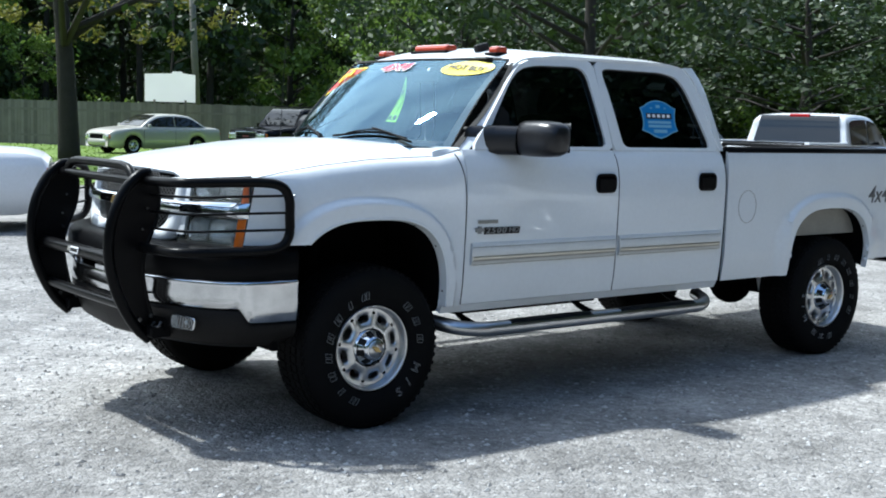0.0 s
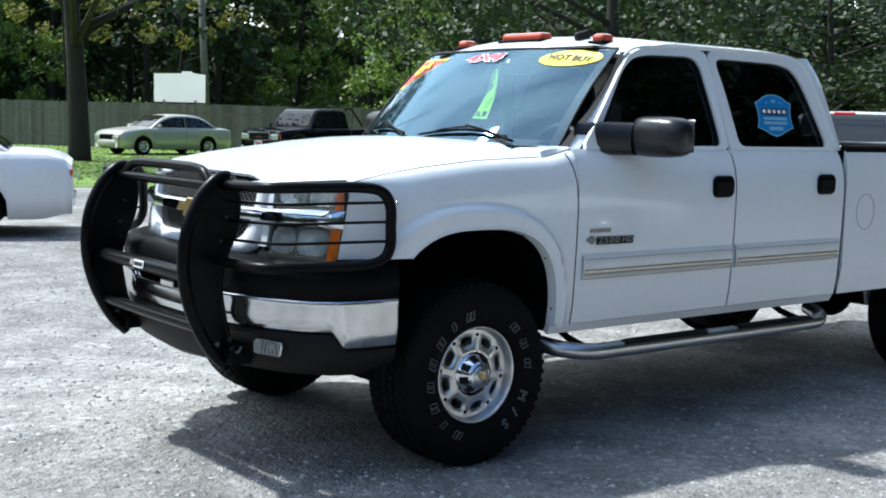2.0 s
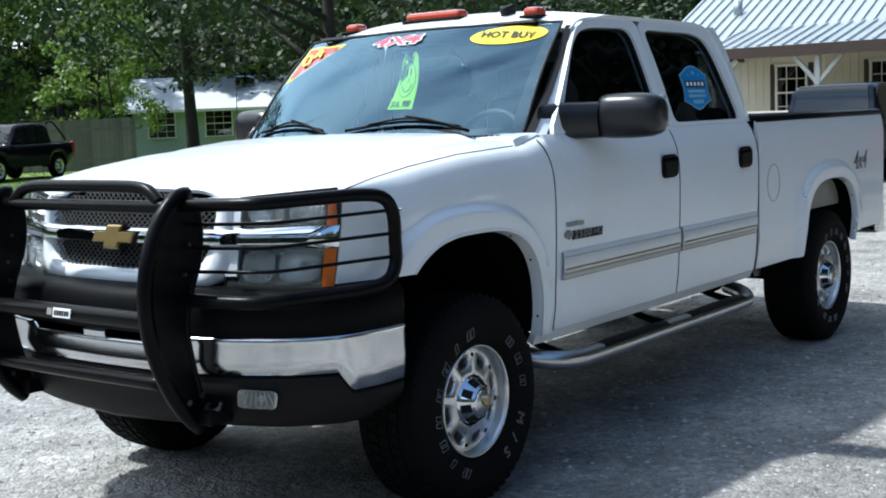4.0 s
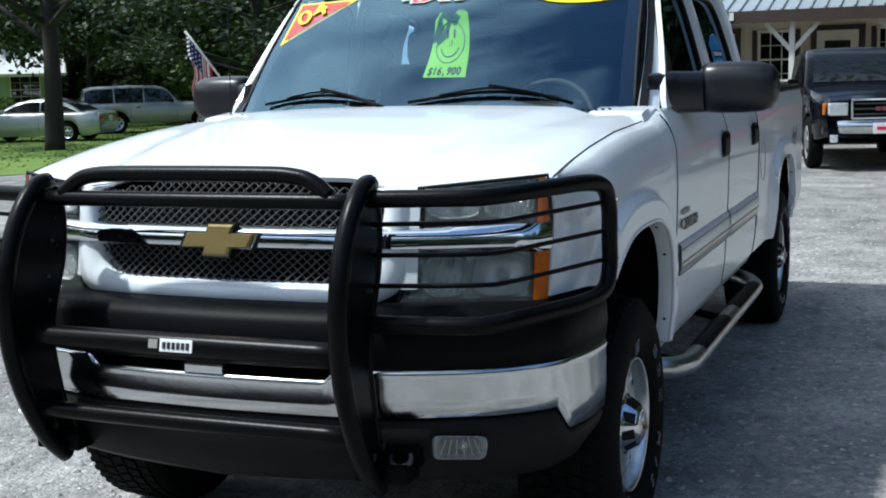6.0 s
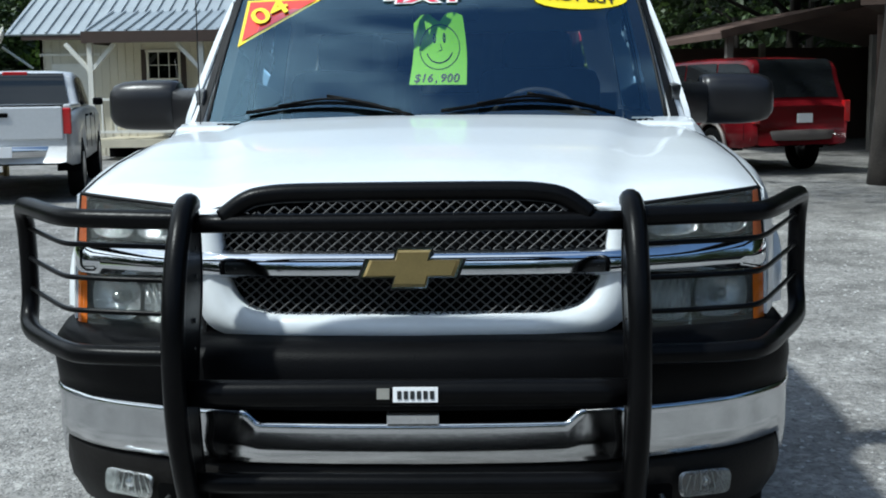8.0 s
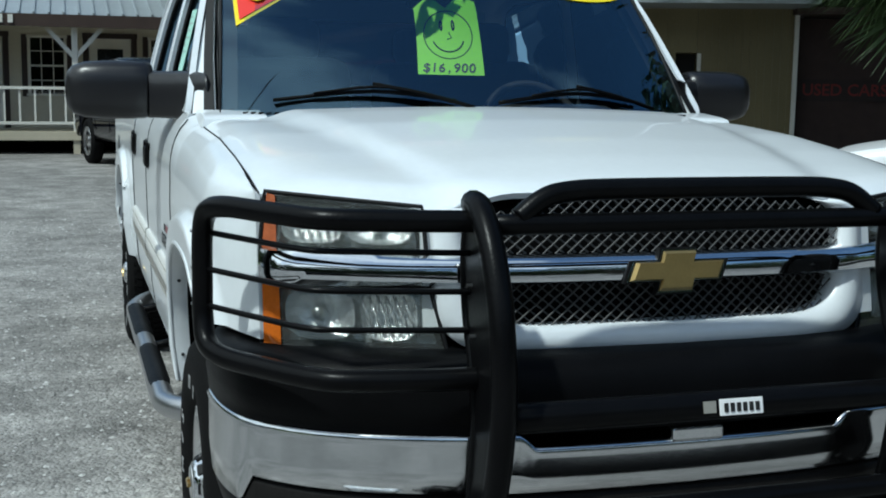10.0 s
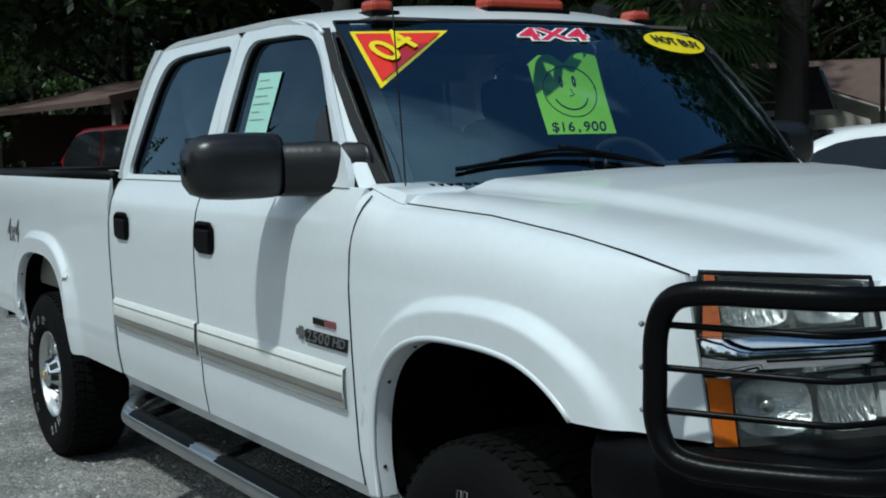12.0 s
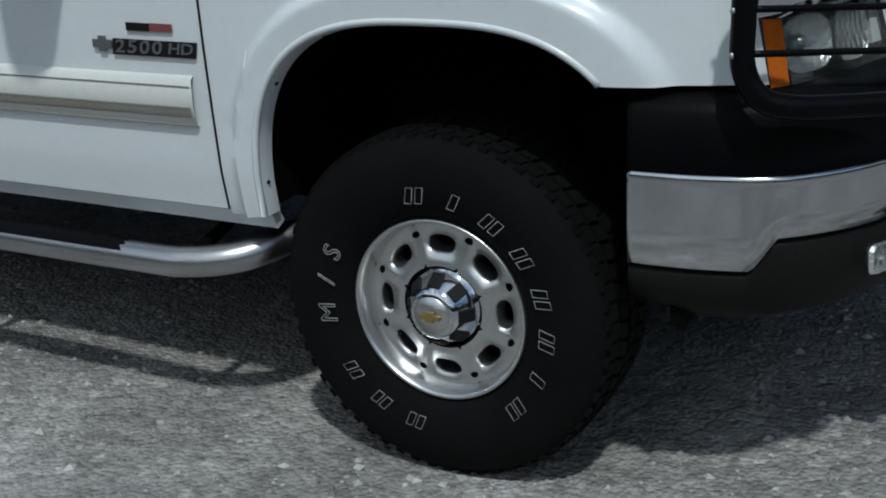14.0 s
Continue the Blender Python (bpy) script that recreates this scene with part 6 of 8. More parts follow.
def tree(name, label, height, spread, low, seed, material, clumps=60, per=70, leaf=0.2, trunk=0.25, lean=0.3, category="tree"):
    """Trunk with limbs and a crown of leaf clumps with gaps; low: height of the lowest leaves."""
    rnd = random.Random(seed)
    t = thing(name, label, category)
    pts = [(0, 0, -0.1), (lean * 0.2, 0.05, height * 0.2), (lean * 0.6, -0.1, height * 0.5), (lean, 0.1, height * 0.88)]
    stem = tube_data(smooth_line(pts, 4), trunk, 9, True, trunk * 0.25)
    sets, cs, rs = [], [], []
    for k in range(max(7, clumps // 7)):
        a = rnd.random() * 6.28
        z0 = low * 0.7 + (height * 0.8 - low * 0.7) * rnd.random() ** 1.2
        ln = spread * (0.55 + 0.5 * rnd.random()) * (1 - 0.45 * (z0 / height))
        p1 = Vector((lean * z0 / height + math.cos(a) * ln * 0.5, math.sin(a) * ln * 0.5, z0 + 0.25 * ln))
        p2 = Vector((lean * z0 / height + math.cos(a) * ln, math.sin(a) * ln, z0 + (0.2 + 0.35 * rnd.random()) * ln))
        sets.append(tube_data([Vector((lean * z0 / height, 0, z0)), p1, p2], trunk * 0.35, 6, True, trunk * 0.08))
    for k in range(clumps):
        a = rnd.random() * 6.28
        z = low + (height - low) * rnd.random() ** 0.9
        prof = math.sin(math.pi * min(1, 0.18 + 0.82 * (z - low) / (height - low))) ** 0.6
        r = spread * prof * (0.35 + 0.65 * rnd.random() ** 0.6)
        cs.append((lean + math.cos(a) * r, math.sin(a) * r, z))
        rs.append(spread * (0.13 + 0.16 * rnd.random()))
    if name == "woodland_tree":
        put("trunk", *merged(stem, *sets), BARK, t)
    else:
        put("trunk", *stem, BARK, t)
        for v, f in sets:
            put("limb", v, f, BARK, t)
    ob = new("crown", leaf_mesh("crown", cs, rs, per, leaf, material, seed))
    ob.parent = t
    return t


def wood():
    kinds = [tree("woodland_tree", "tall dark green woodland tree", 15, 3.6, 1.2, 11, LEAF_D, 90, 75, 0.22),
             tree("woodland_tree", "tall dark green woodland tree", 18, 4.0, 2.0, 12, LEAF_D, 95, 75, 0.23),
             tree("woodland_tree", "tall dark green woodland tree", 13, 3.8, 0.6, 13, LEAF_D, 85, 75, 0.2),
             tree("woodland_tree", "light green woodland edge tree", 11, 3.4, 0.5, 14, LEAF_L, 60, 60, 0.17),
             tree("woodland_tree", "tall pine-like woodland tree with bare trunk", 20, 3.2, 7.0, 15, LEAF_D, 60, 70, 0.22, trunk=0.22)]
    for k in kinds:
        tagged(k, group="woodland trees round the lot")
    rnd = random.Random(3)
    used = set()
    # rows 0 and 1 go full circle; the unseen stretch is added to darken reflections
    for row, (rad, step) in enumerate(((60, 4.6), (67, 5.0), (76, 6.0), (90, 8.0))):
        a = 88.0
        while a < (448 if row < 2 else 285):
            r = rad + rnd.uniform(-2.5, 2.5)
            aa = radians(a + rnd.uniform(-1, 1))
            x, y = r * math.cos(aa), r * math.sin(aa)
            if x < -25 and -16 < y < 4 and r < 50:
                a += math.degrees(step / rad)
                continue
            i = rnd.choices(range(5), (3, 3, 3, 1.0 if row == 0 else 0.2, 1.5))[0]
            m = pose(x, y, 0, 0, 0, rnd.uniform(0, 360))
            if 186 < a < 228:
                m = m @ Matrix.Diagonal((1, 1, 0.58, 1))
            if i not in used:
                used.add(i)
                kinds[i].matrix_world = m
            else:
                copy_thing(kinds[i], m)
            a += math.degrees(step / rad) * rnd.uniform(0.8, 1.2)
    # the far edge of the wood, carried on unseen behind the camera
    V = []
    for k in range(73):
        aa = radians(360 * k / 72)
        for z in (0, 6, 10 + 1.5 * math.sin(k * 1.7) + math.sin(k * 0.61) * 1.2):
            V.append(Vector((102 * math.cos(aa), 102 * math.sin(aa), z)))
    tagged(put("backdrop", V, grid_faces(73, 3), WOODDARK), "dark far edge of the wood", "backdrop", kind="structure")


WOODDARK = mat("far_wood", (0.012, 0.02, 0.007), 1.0, 0, 0.7, 0.5, 3.0, col2=(0.03, 0.05, 0.014))
wood()


def bush(x, y, h, w, seed, material=None, label="leafy green shrub on the ground", per=60, leaf=0.09):
    rnd = random.Random(seed)
    cs, rs = [], []
    for k in range(26):
        a = rnd.random() * 6.28
        r = w * 0.5 * rnd.random() ** 0.5
        cs.append((math.cos(a) * r, math.sin(a) * r, h * (0.15 + 0.75 * rnd.random() ** 1.3)))
        rs.append(0.2 * w * (0.6 + 0.8 * rnd.random()))
    t = thing("shrub", label, "shrub", m=pose(x, y, 0))
    sets = [tube_data([Vector((0, 0, -0.02)), Vector((0.1 * math.cos(k), 0.1 * math.sin(k), h * 0.3)), Vector((0.3 * w * math.cos(k * 1.3), 0.3 * w * math.sin(k * 1.3), h * 0.75))], 0.03, 5, True, 0.008) for k in range(6)]
    put("stems", *merged(*sets), BARK, t)
    ob = new("foliage", leaf_mesh("foliage", cs, rs, per, leaf, material or LEAF_L, seed))
    ob.parent = t
    return t


def palm(x, y, h, seed, rad=1.7, n=44, dry=-0.75):
    rnd = random.Random(seed)
    t = thing("palm_tree", "cabbage palm with boot-covered trunk", "palm tree", m=pose(x, y, 0))
    V, F = tube_data([Vector((0, 0, -0.05)), Vector((0.03, 0, h * 0.5)), Vector((0, 0, h))], 0.17, 12, True, 0.2)
    put("trunk", V, F, BARK, t)
    sets = []
    for k in range(46):
        a, z = k * 2.4, 0.4 + (h - 0.4) * k / 46
        d = Vector((math.cos(a), math.sin(a), 0))
        sets.append(tube_data([d * 0.16 + Vector((0, 0, z)), d * 0.30 + Vector((0, 0, z + 0.22))], 0.05, 5, True, 0.02))
    put("trunk_bark", *merged(*sets), PALMBOOT, t, "broken frond bases on the trunk")
    for k in range(n):
        a = k * 2.399 + rnd.uniform(-0.2, 0.2)
        el = rnd.uniform(-1.05, 1.0)
        L = rad * rnd.uniform(0.75, 1.1)
        d = Vector((math.cos(a) * math.cos(el), math.sin(a) * math.cos(el), math.sin(el)))
        base = Vector((0, 0, h + 0.05))
        tip = base + d * L * 0.55 + Vector((0, 0, -0.15))
        W = [tube_data([base, base.lerp(tip, 0.5) + Vector((0, 0, 0.06)), tip], 0.015, 4, True, 0.008)]
        side = d.cross(Vector((0, 0, 1))).normalized()
        up = side.cross(d).normalized()
        for j in range(22):
            b = -2.2 + 4.4 * j / 21
            e = tip + (d * math.cos(b * 0.62) + side * math.sin(b * 0.62)) * L * 0.55 + up * 0.06 * math.cos(b) + Vector((0, 0, -0.16 * L * (0.5 + 0.5 * rnd.random())))
            mid = tip.lerp(e, 0.5) + Vector((0, 0, 0.05))
            w = up.cross((e - tip).normalized()) * 0.02
            W.append(([tip, mid - w, e, mid + w], [(0, 1, 2, 3)]))
        put("frond", *merged(*W), DRYFROND if el < dry else FROND, t, smooth=False)
    return t


PALMBOOT = mat("palm_boot", (0.15, 0.12, 0.09), 0.9, 0, 0.3, 6, 40, bump=0.6)
oak = tree("oak_tree", "old oak with a thick dark trunk on grass", 14, 7.5, 4.6, 21, LEAF_D, 110, 90, 0.13, trunk=0.36, lean=0.6, category="tree")
oak.matrix_world = pose(-10.65, -30.5, 0)
o2 = tree("oak_tree", "oak with a straight dark trunk on grass", 12, 6.0, 3.6, 22, LEAF_D, 100, 90, 0.12, trunk=0.27, lean=-0.3)
o2.matrix_world = pose(-21.4, -19.15, 0)
copy_thing(o2, pose(-25.5, -29.5, 0, 0, 0, 130))
copy_thing(o2, pose(-33, -20, 0, 0, 0, 210) @ Matrix.Diagonal((1, 1, 0.6, 1)))
lt = tree("young_tree", "thin light green young tree", 7.5, 2.3, 1.6, 23, LEAF_L, 46, 60, 0.09, trunk=0.07)
lt.matrix_world = pose(-26.5, -35.0, 0)
yt = tree("yellow_tree", "slender yellow-green leaning tree by the fence", 9, 2.6, 4.6, 24, LEAF_Y, 26, 60, 0.11, trunk=0.1)
yt.matrix_world = pose(-17.5, -49, 0)
lb = tree("light_tree", "bright leaved tree behind the fence", 8, 2.8, 0.8, 25, LEAF_L, 60, 60, 0.12, trunk=0.12)
lb.matrix_world = pose(-17.6, -54, 0)
copy_thing(lb, pose(-29.6, -40.2, 0, 0, 0, 140))
copy_thing(yt, pose(-21.6, -46.5, 0, 0, 0, 200))
for bx, by, ang in ((-40, -27, 10), (-47, -17, 60), (-36, 10, 200), (-33, 20, 90), (-31, 3.2, 30), (-22, 48, 60), (-16, 33, 160), (-38, 0, 250)):
    copy_thing(lt if (bx == -31) else (o2 if bx in (-36, -33, -38, -22) else lb), pose(bx, by, 0, 0, 0, ang))
# oak added out of view so that its crown shades the metal shop
copy_thing(oak, pose(-14.5, 6.2, 0, 0, 0, 75))
copy_thing(oak, pose(-36, 41, 0, 0, 0, 160))
# broad oaks added over the back of the lot to darken it with shade
so = tree("shade_oak", "broad live oak with a dense dark crown", 11, 6.5, 3.4, 26, LEAF_D, 150, 150, 0.16, trunk=0.2, lean=0.5)
so.matrix_world = pose(-13.5, 15.5, 0, 0, 0, 100) @ Matrix.Scale(1.5, 4)
sn = tree("shade_oak", "slim oak with a dark trunk and high crown", 10, 3.6, 4.6, 27, LEAF_D, 80, 150, 0.11, trunk=0.21, lean=0.4)
sn.matrix_world = pose(-7.75, 8.7, 0, 0, 0, 20)
for bx, by, ang in ((-22, 13.5, 200), (-42, 38, 310), (-9.5, 27, 40), (-29, 20, 150), (-30, 11, 260), (-3, 31, 70), (-40, 50, 10)):
    copy_thing(so, pose(bx, by, 0, 0, 0, ang))
for bx, by, ang in ((-38, -31, 80), (-45, -24, 190)):
    copy_thing(so, pose(bx, by, 0, 0, 0, ang) @ Matrix.Scale(0.65, 4))
# unseen trees behind the way of the camera, added to darken the reflections
for bx, by, ang in ((25, -24, 40), (28, -12, 120), (26, 0, 200), (29, 11, 300), (25, 22, 15), (18, 31, 80), (6, 36, 260)):
    copy_thing(oak if by % 2 else o2, pose(bx, by, 0, 0, 0, ang))
bush(-20.5, -50.5, 2.6, 2.2, 41)
bush(-26.2, 2.6, 2.0, 1.8, 42)
bush(-27.8, 3.4, 2.6, 2.2, 43, LEAF_D)
bush(-24.5, 3.0, 0.8, 0.9, 44)
bush(-36, -33.5, 1.3, 2.0, 45)
palm(-8.4, 8.03, 3.25, 51, 1.45, 60, -1.2)
palm(-14.95, 22.0, 3.0, 52, 0.95, 40, -0.1)
bush(-11.6, 19.2, 2.9, 3.0, 46, LEAF_D)
bush(-13.6, 22.8, 2.4, 3.0, 47, LEAF_D)


# ---- parked vehicles ----
def paint(name, col, rough=0.3, metal=0.0):
    return mat(name, col, rough, metal, 0.05, 2, 30, coat=0.4 if sum(col) > 0.3 else 0.0, spec=0.5 if sum(col) > 0.3 else 0.22)


P_WHITE = paint("car_white", (0.74, 0.75, 0.76))
P_SILVER = paint("car_silver", (0.50, 0.51, 0.51), 0.32, 0.5)
P_WSILVER = paint("car_silver_white", (0.62, 0.63, 0.64), 0.3, 0.15)
P_TAN = paint("car_pale_gold", (0.52, 0.51, 0.46), 0.32, 0.3)
P_BLACK = paint("car_black", (0.004, 0.0045, 0.008), 0.09)
P_NAVY = paint("car_dark_blue", (0.01, 0.014, 0.026), 0.12)
P_RED = paint("car_red", (0.15, 0.007, 0.011), 0.15)
P_MAROON = paint("car_maroon", (0.14, 0.015, 0.022), 0.3)
DGLASS = mat("dark_car_glass", (0.012, 0.014, 0.016), 0.04, 0, 0.1, 2, 20, spec=0.6)


def small_wheel(parent, x, y, r, w, rim_m):
    wh = put("wheel", *moved(lathe([(r * 0.62, w / 2 - 0.02), (r * 0.72, w / 2 - 0.003), (r * 0.86, w / 2), (r * 0.96, w / 2 - 0.02), (r, w / 2 - 0.05), (r, -w / 2 + 0.05), (r * 0.94, -w / 2), (r * 0.6, -w / 2)], 32), Matrix.Translation((x, y, r)) @ (Matrix.Rotation(math.pi, 4, "Z") if y < 0 else Matrix.Identity(4))), RUBBER, parent, "black tyre on a bright rim")
    m = Matrix.Translation((x, y, r)) @ (Matrix.Rotation(math.pi, 4, "Z") if y < 0 else Matrix.Identity(4))
    put("rim", *moved(lathe([(0.02, w / 2 - 0.02), (r * 0.18, w / 2 - 0.015), (r * 0.2, w / 2 - 0.035), (r * 0.5, w / 2 - 0.045), (r * 0.6, w / 2 - 0.02), (r * 0.64, w / 2 - 0.004), (r * 0.6, w / 2 - 0.09)], 32), m), rim_m, wh)
    # no holes are cut: dark discs carry their shade
    for k in range(6):
        a = k * math.pi / 3
        bm = bmesh.new()
        bmesh.ops.create_cone(bm, segments=10, radius1=r * 0.1, radius2=r * 0.1, depth=0.008, cap_ends=True, matrix=m @ pose(r * 0.38 * math.cos(a), w / 2 - 0.036, r * 0.38 * math.sin(a), 90, 0, 0))
        part("rim_hole", bm, DARK, wh)


def vehicle(name, label, category, m, col, L, W, H, belt, clear, wb, fo, wr, gh, deck_front, deck_rear, kind="car", rim=None, cladding=None, bed=None, hood_drop=0.1, face=None, fenderlip=None):
    """A parked vehicle, nose to its +x, middle of its length at x = 0.
    gh: glasshouse (base front, roof front, roof rear, base rear) x; deck_front/rear: heights of the nose and tail; fo: front overhang."""
    car = thing(name, label, category, m=m)
    x1, x0 = L / 2, -L / 2
    xf, xr = x1 - fo, x1 - fo - wb
    hw = W / 2
    ar = wr * 1.22
    n = 56
    xs = sorted(set([x0 + L * i / n for i in range(n + 1)] + [c + ar * k for c in (xf, xr) for k in (-1.0, -0.96, -0.85, -0.7, -0.5, -0.25, 0, 0.25, 0.5, 0.7, 0.85, 0.96, 1.0)]))
    def low(x):
        z = clear + 0.06 * max(0, (abs(x) - L * 0.42) / (L * 0.08))
        for c in (xf, xr):
            d = abs(x - c)
            if d < ar:
                z = max(z, wr + math.sqrt(max(ar * ar - d * d, 0)) * 0.96)
        return min(z, belt - 0.14)
    def deck(x):
        if x > gh[0]:
            t = (x - gh[0]) / (x1 - gh[0])
            return belt + 0.02 + (deck_front - belt - 0.02) * t ** 1.6
        if x < gh[3]:
            t = (gh[3] - x) / max(gh[3] - x0, 0.01)
            return belt + 0.02 + (deck_rear - belt - 0.02) * t ** 1.4
        return belt + 0.02
    def plan(x):
        t = max(0, (abs(x) - L * 0.36) / (L * 0.14))
        return hw * (1 - (0.13 if x > 0 else 0.07) * t ** 2.2)
    V, rows = [], 15
    for x in xs:
        e = max(0, (abs(x) - L * 0.485) / (L * 0.015))
        q = max(0, (abs(x) - L * 0.43) / (L * 0.07)) ** 2
        w, lo, d = plan(x) * (1 - 0.03 * e - 0.03 * q), low(x) + 0.03 * q, deck(x) - (0.075 if kind == "car" else 0.035) * q
        sh = min(d, belt)
        half = [(w - 0.10, lo - 0.0), (w - 0.025, lo + 0.015), (w, lo + (sh - lo) * 0.45), (w - 0.01, lo + (sh - lo) * 0.75), (w - 0.045, sh - 0.02), (w - 0.10, d - 0.012), (w * 0.55, d + 0.012)]
        sec = [(y, z) for y, z in half] + [(0, d + 0.018)] + [(-y, z) for y, z in reversed(half)]
        for y, z in sec:
            V.append(Vector((x, y, z - 0.03 * e)))
    F = grid_faces(len(xs), rows)
    F.append(tuple(range(rows)))
    F.append(tuple(range((len(xs) - 1) * rows, len(xs) * rows))[::-1])
    put("body", V, F, col, car)
    part("underbody", boxes(((0, 0, clear + 0.12), (L * 0.9, W * 0.72, 0.2))), DARK, car)
    for c in (xf, xr):
        for s in (1, -1):
            V = []
            for k in range(13):
                a = math.pi * k / 12
                V += [Vector((c + ar * math.cos(a), s * (hw - 0.03), wr + ar * 0.95 * math.sin(a))), Vector((c + ar * math.cos(a), s * (hw - 0.35), wr + ar * 0.95 * math.sin(a)))]
            put("wheel_well", V, grid_faces(13, 2), DARK, car)
            small_wheel(car, c, s * (hw - 0.115), wr, 0.22, rim or ALLOY)
            if fenderlip:
                ln = [(c + (ar + 0.02) * math.cos(a), s * (hw + 0.005), wr + (ar + 0.02) * 0.96 * math.sin(a)) for a in lin(0.12, math.pi - 0.12, 15)]
                put("fender_lip", *tube_data(ln, 0.035, 6), fenderlip, car)
    # glasshouse: a rounded shell with dark panes set on it
    wb_, wt_ = hw - 0.09, hw - 0.25 if kind == "car" else hw - 0.19
    bf, tf, tr, br = gh
    rise = H - belt
    key = [(bf, belt), (bf + (tf - bf) * 0.5, belt + rise * 0.54), (tf, H - 0.055), (tf - 0.3 * (tf - tr), H), (tf - 0.7 * (tf - tr), H), (tr, H - 0.055), (br + (tr - br) * 0.5, belt + rise * 0.52), (br, belt)]
    line = smooth_line([Vector((a, 0, b)) for a, b in key], 5)
    def half_w(z):
        return wb_ + (wt_ - wb_) * max(0, (z - belt) / rise)
    def top(x):
        for p, q in zip(line, line[1:]):
            if q.x <= x <= p.x:
                return p.z + (q.z - p.z) * (p.x - x) / max(p.x - q.x, 1e-6)
        return belt
    V = []
    for p in line:
        h = max(p.z - belt, 0.0)
        w = half_w(p.z)
        half = [(wb_ + 0.01, belt - 0.03), (half_w(belt + h * 0.5), belt + h * 0.5), (w, belt + h * 0.9), (w - 0.05, belt + h * 0.985), (w * 0.6, p.z + 0.012), (0, p.z + 0.02)]
        for y, z in half + [(-y, z) for y, z in reversed(half[:-1])]:
            V.append(Vector((p.x, y, z)))
    put("roof", V, grid_faces(len(line), 11), col, car)
    def glass(name, pts, nu, nv):
        put(name, pts, grid_faces(nu, nv), DGLASS, car, smooth=True, solid=0.004, offset=0)
    for nm, k0, k1 in (("windscreen", 1, 10), ("rear_window", 25, len(line) - 2)):
        V = []
        for p, a, b in zip(line[k0:k1 + 1], line[k0 - 1:], line[k0 + 1:]):
            n = Vector((a.z - b.z, 0, b.x - a.x)).normalized()
            n = n if n.z > 0 else -n
            for u in lin(-0.88, 0.88, 7):
                V.append(p + n * 0.012 + Vector((0, u * (half_w(p.z) - 0.03), 0.012 + 0.008 * (1 - u * u))))
        glass(nm, V, k1 - k0 + 1, 7)
    ns = 3 if kind == "suv" else 2
    xa, xb = bf - 0.20, br + 0.14
    for s in (1, -1):
        for k in range(ns):
            p0, p1 = xa + (xb - xa) * k / ns - 0.025, xa + (xb - xa) * (k + 1) / ns + 0.025
            V = []
            for x in lin(p0, p1, 9):
                hi = max(top(x) - 0.085, belt + 0.05)
                for z in lin(belt + 0.035, hi, 4):
                    V.append(Vector((x, s * (half_w(z) + 0.014), z)))
            glass("side_window", V, 9, 4)
        mx = bf - 0.25 if bf > 0 else bf - 0.2
        part("side_mirror", boxes(((mx, s * (hw + 0.07), belt + 0.07), (0.1, 0.16, 0.12))), col if kind == "car" else BLACKP, car, bevel=0.03)
        for hx in (bf - (bf - br) * 0.42, bf - (bf - br) * 0.86):
            part("door_handle", boxes(((hx, s * (hw - 0.003), belt - 0.12), (0.16, 0.03, 0.035))), DARK if kind != "car" else col, car, bevel=0.01)
        for t in (0.03, 0.5, 0.97):
            xx = bf + (br - bf) * t
            if abs(xx - xr) > ar and abs(xx - xf) > ar:
                put("door_gap", *tube_data([Vector((xx, s * hw, clear + 0.16)), Vector((xx, s * (hw - 0.006), belt - 0.1))], 0.005, 4), DARK, car)
    # bumpers, lamps, grille
    bh = clear + 0.22
    for sx, x in ((1, x1), (-1, x0)):
        V = []
        for k in range(13):
            u = -1 + 2 * k / 12
            xx = x - sx * 0.16 * abs(u) ** 3
            for z, o in ((bh - 0.1, -0.03), (bh - 0.07, 0.04), (bh + 0.07, 0.05), (bh + 0.1, -0.03)):
                V.append(Vector((xx + sx * o, u * (plan(x) - 0.005), z)))
        put("front_bumper" if sx > 0 else "rear_bumper", V, grid_faces(13, 4), CHROMEB if kind.startswith("pickup") or (kind == "suv" and sx > 0 and not cladding) else (cladding or col), car, solid=0.03, crisp=False)
    lz = deck_front - 0.2
    for s in (1, -1):
        part("headlamp", boxes(((x1 - 0.025, s * (plan(x1) - 0.21), lz), (0.10, 0.30, 0.14 if kind == "car" else 0.2))), REFLECTOR, car, "clear headlamp", bevel=0.03)
        part("turn_lamp", boxes(((x1 - 0.1, s * (plan(x1) - 0.03), lz), (0.12, 0.07, 0.13 if kind == "car" else 0.18))), AMBER, car, bevel=0.02)
        if kind == "car":
            part("tail_lamp", boxes(((x0 + 0.04, s * (plan(x0) - 0.2), deck_rear - 0.23), (0.10, 0.3, 0.12))), REDL, car, "red tail lamp", bevel=0.03)
        else:
            part("tail_lamp", boxes(((x0 + 0.04, s * (plan(x0) - 0.055), belt - 0.16), (0.09, 0.13, 0.36))), REDL, car, "red tail lamp", bevel=0.02)
    part("grille", boxes(((x1 + 0.0, 0, lz), (0.05, W * 0.42, 0.16 if kind == "car" else 0.26))), DARK, car, "dark front grille", bevel=0.015)
    if face == "bars":
        part("grille_frame", boxes(((x1 + 0.02, 0, lz + 0.14), (0.05, W * 0.46, 0.035)), ((x1 + 0.02, 0, lz - 0.14), (0.05, W * 0.46, 0.035)), ((x1 + 0.02, W * 0.23, lz), (0.05, 0.035, 0.3)), ((x1 + 0.02, -W * 0.23, lz), (0.05, 0.035, 0.3))), CHROME, car, "chrome grille frame", bevel=0.01)
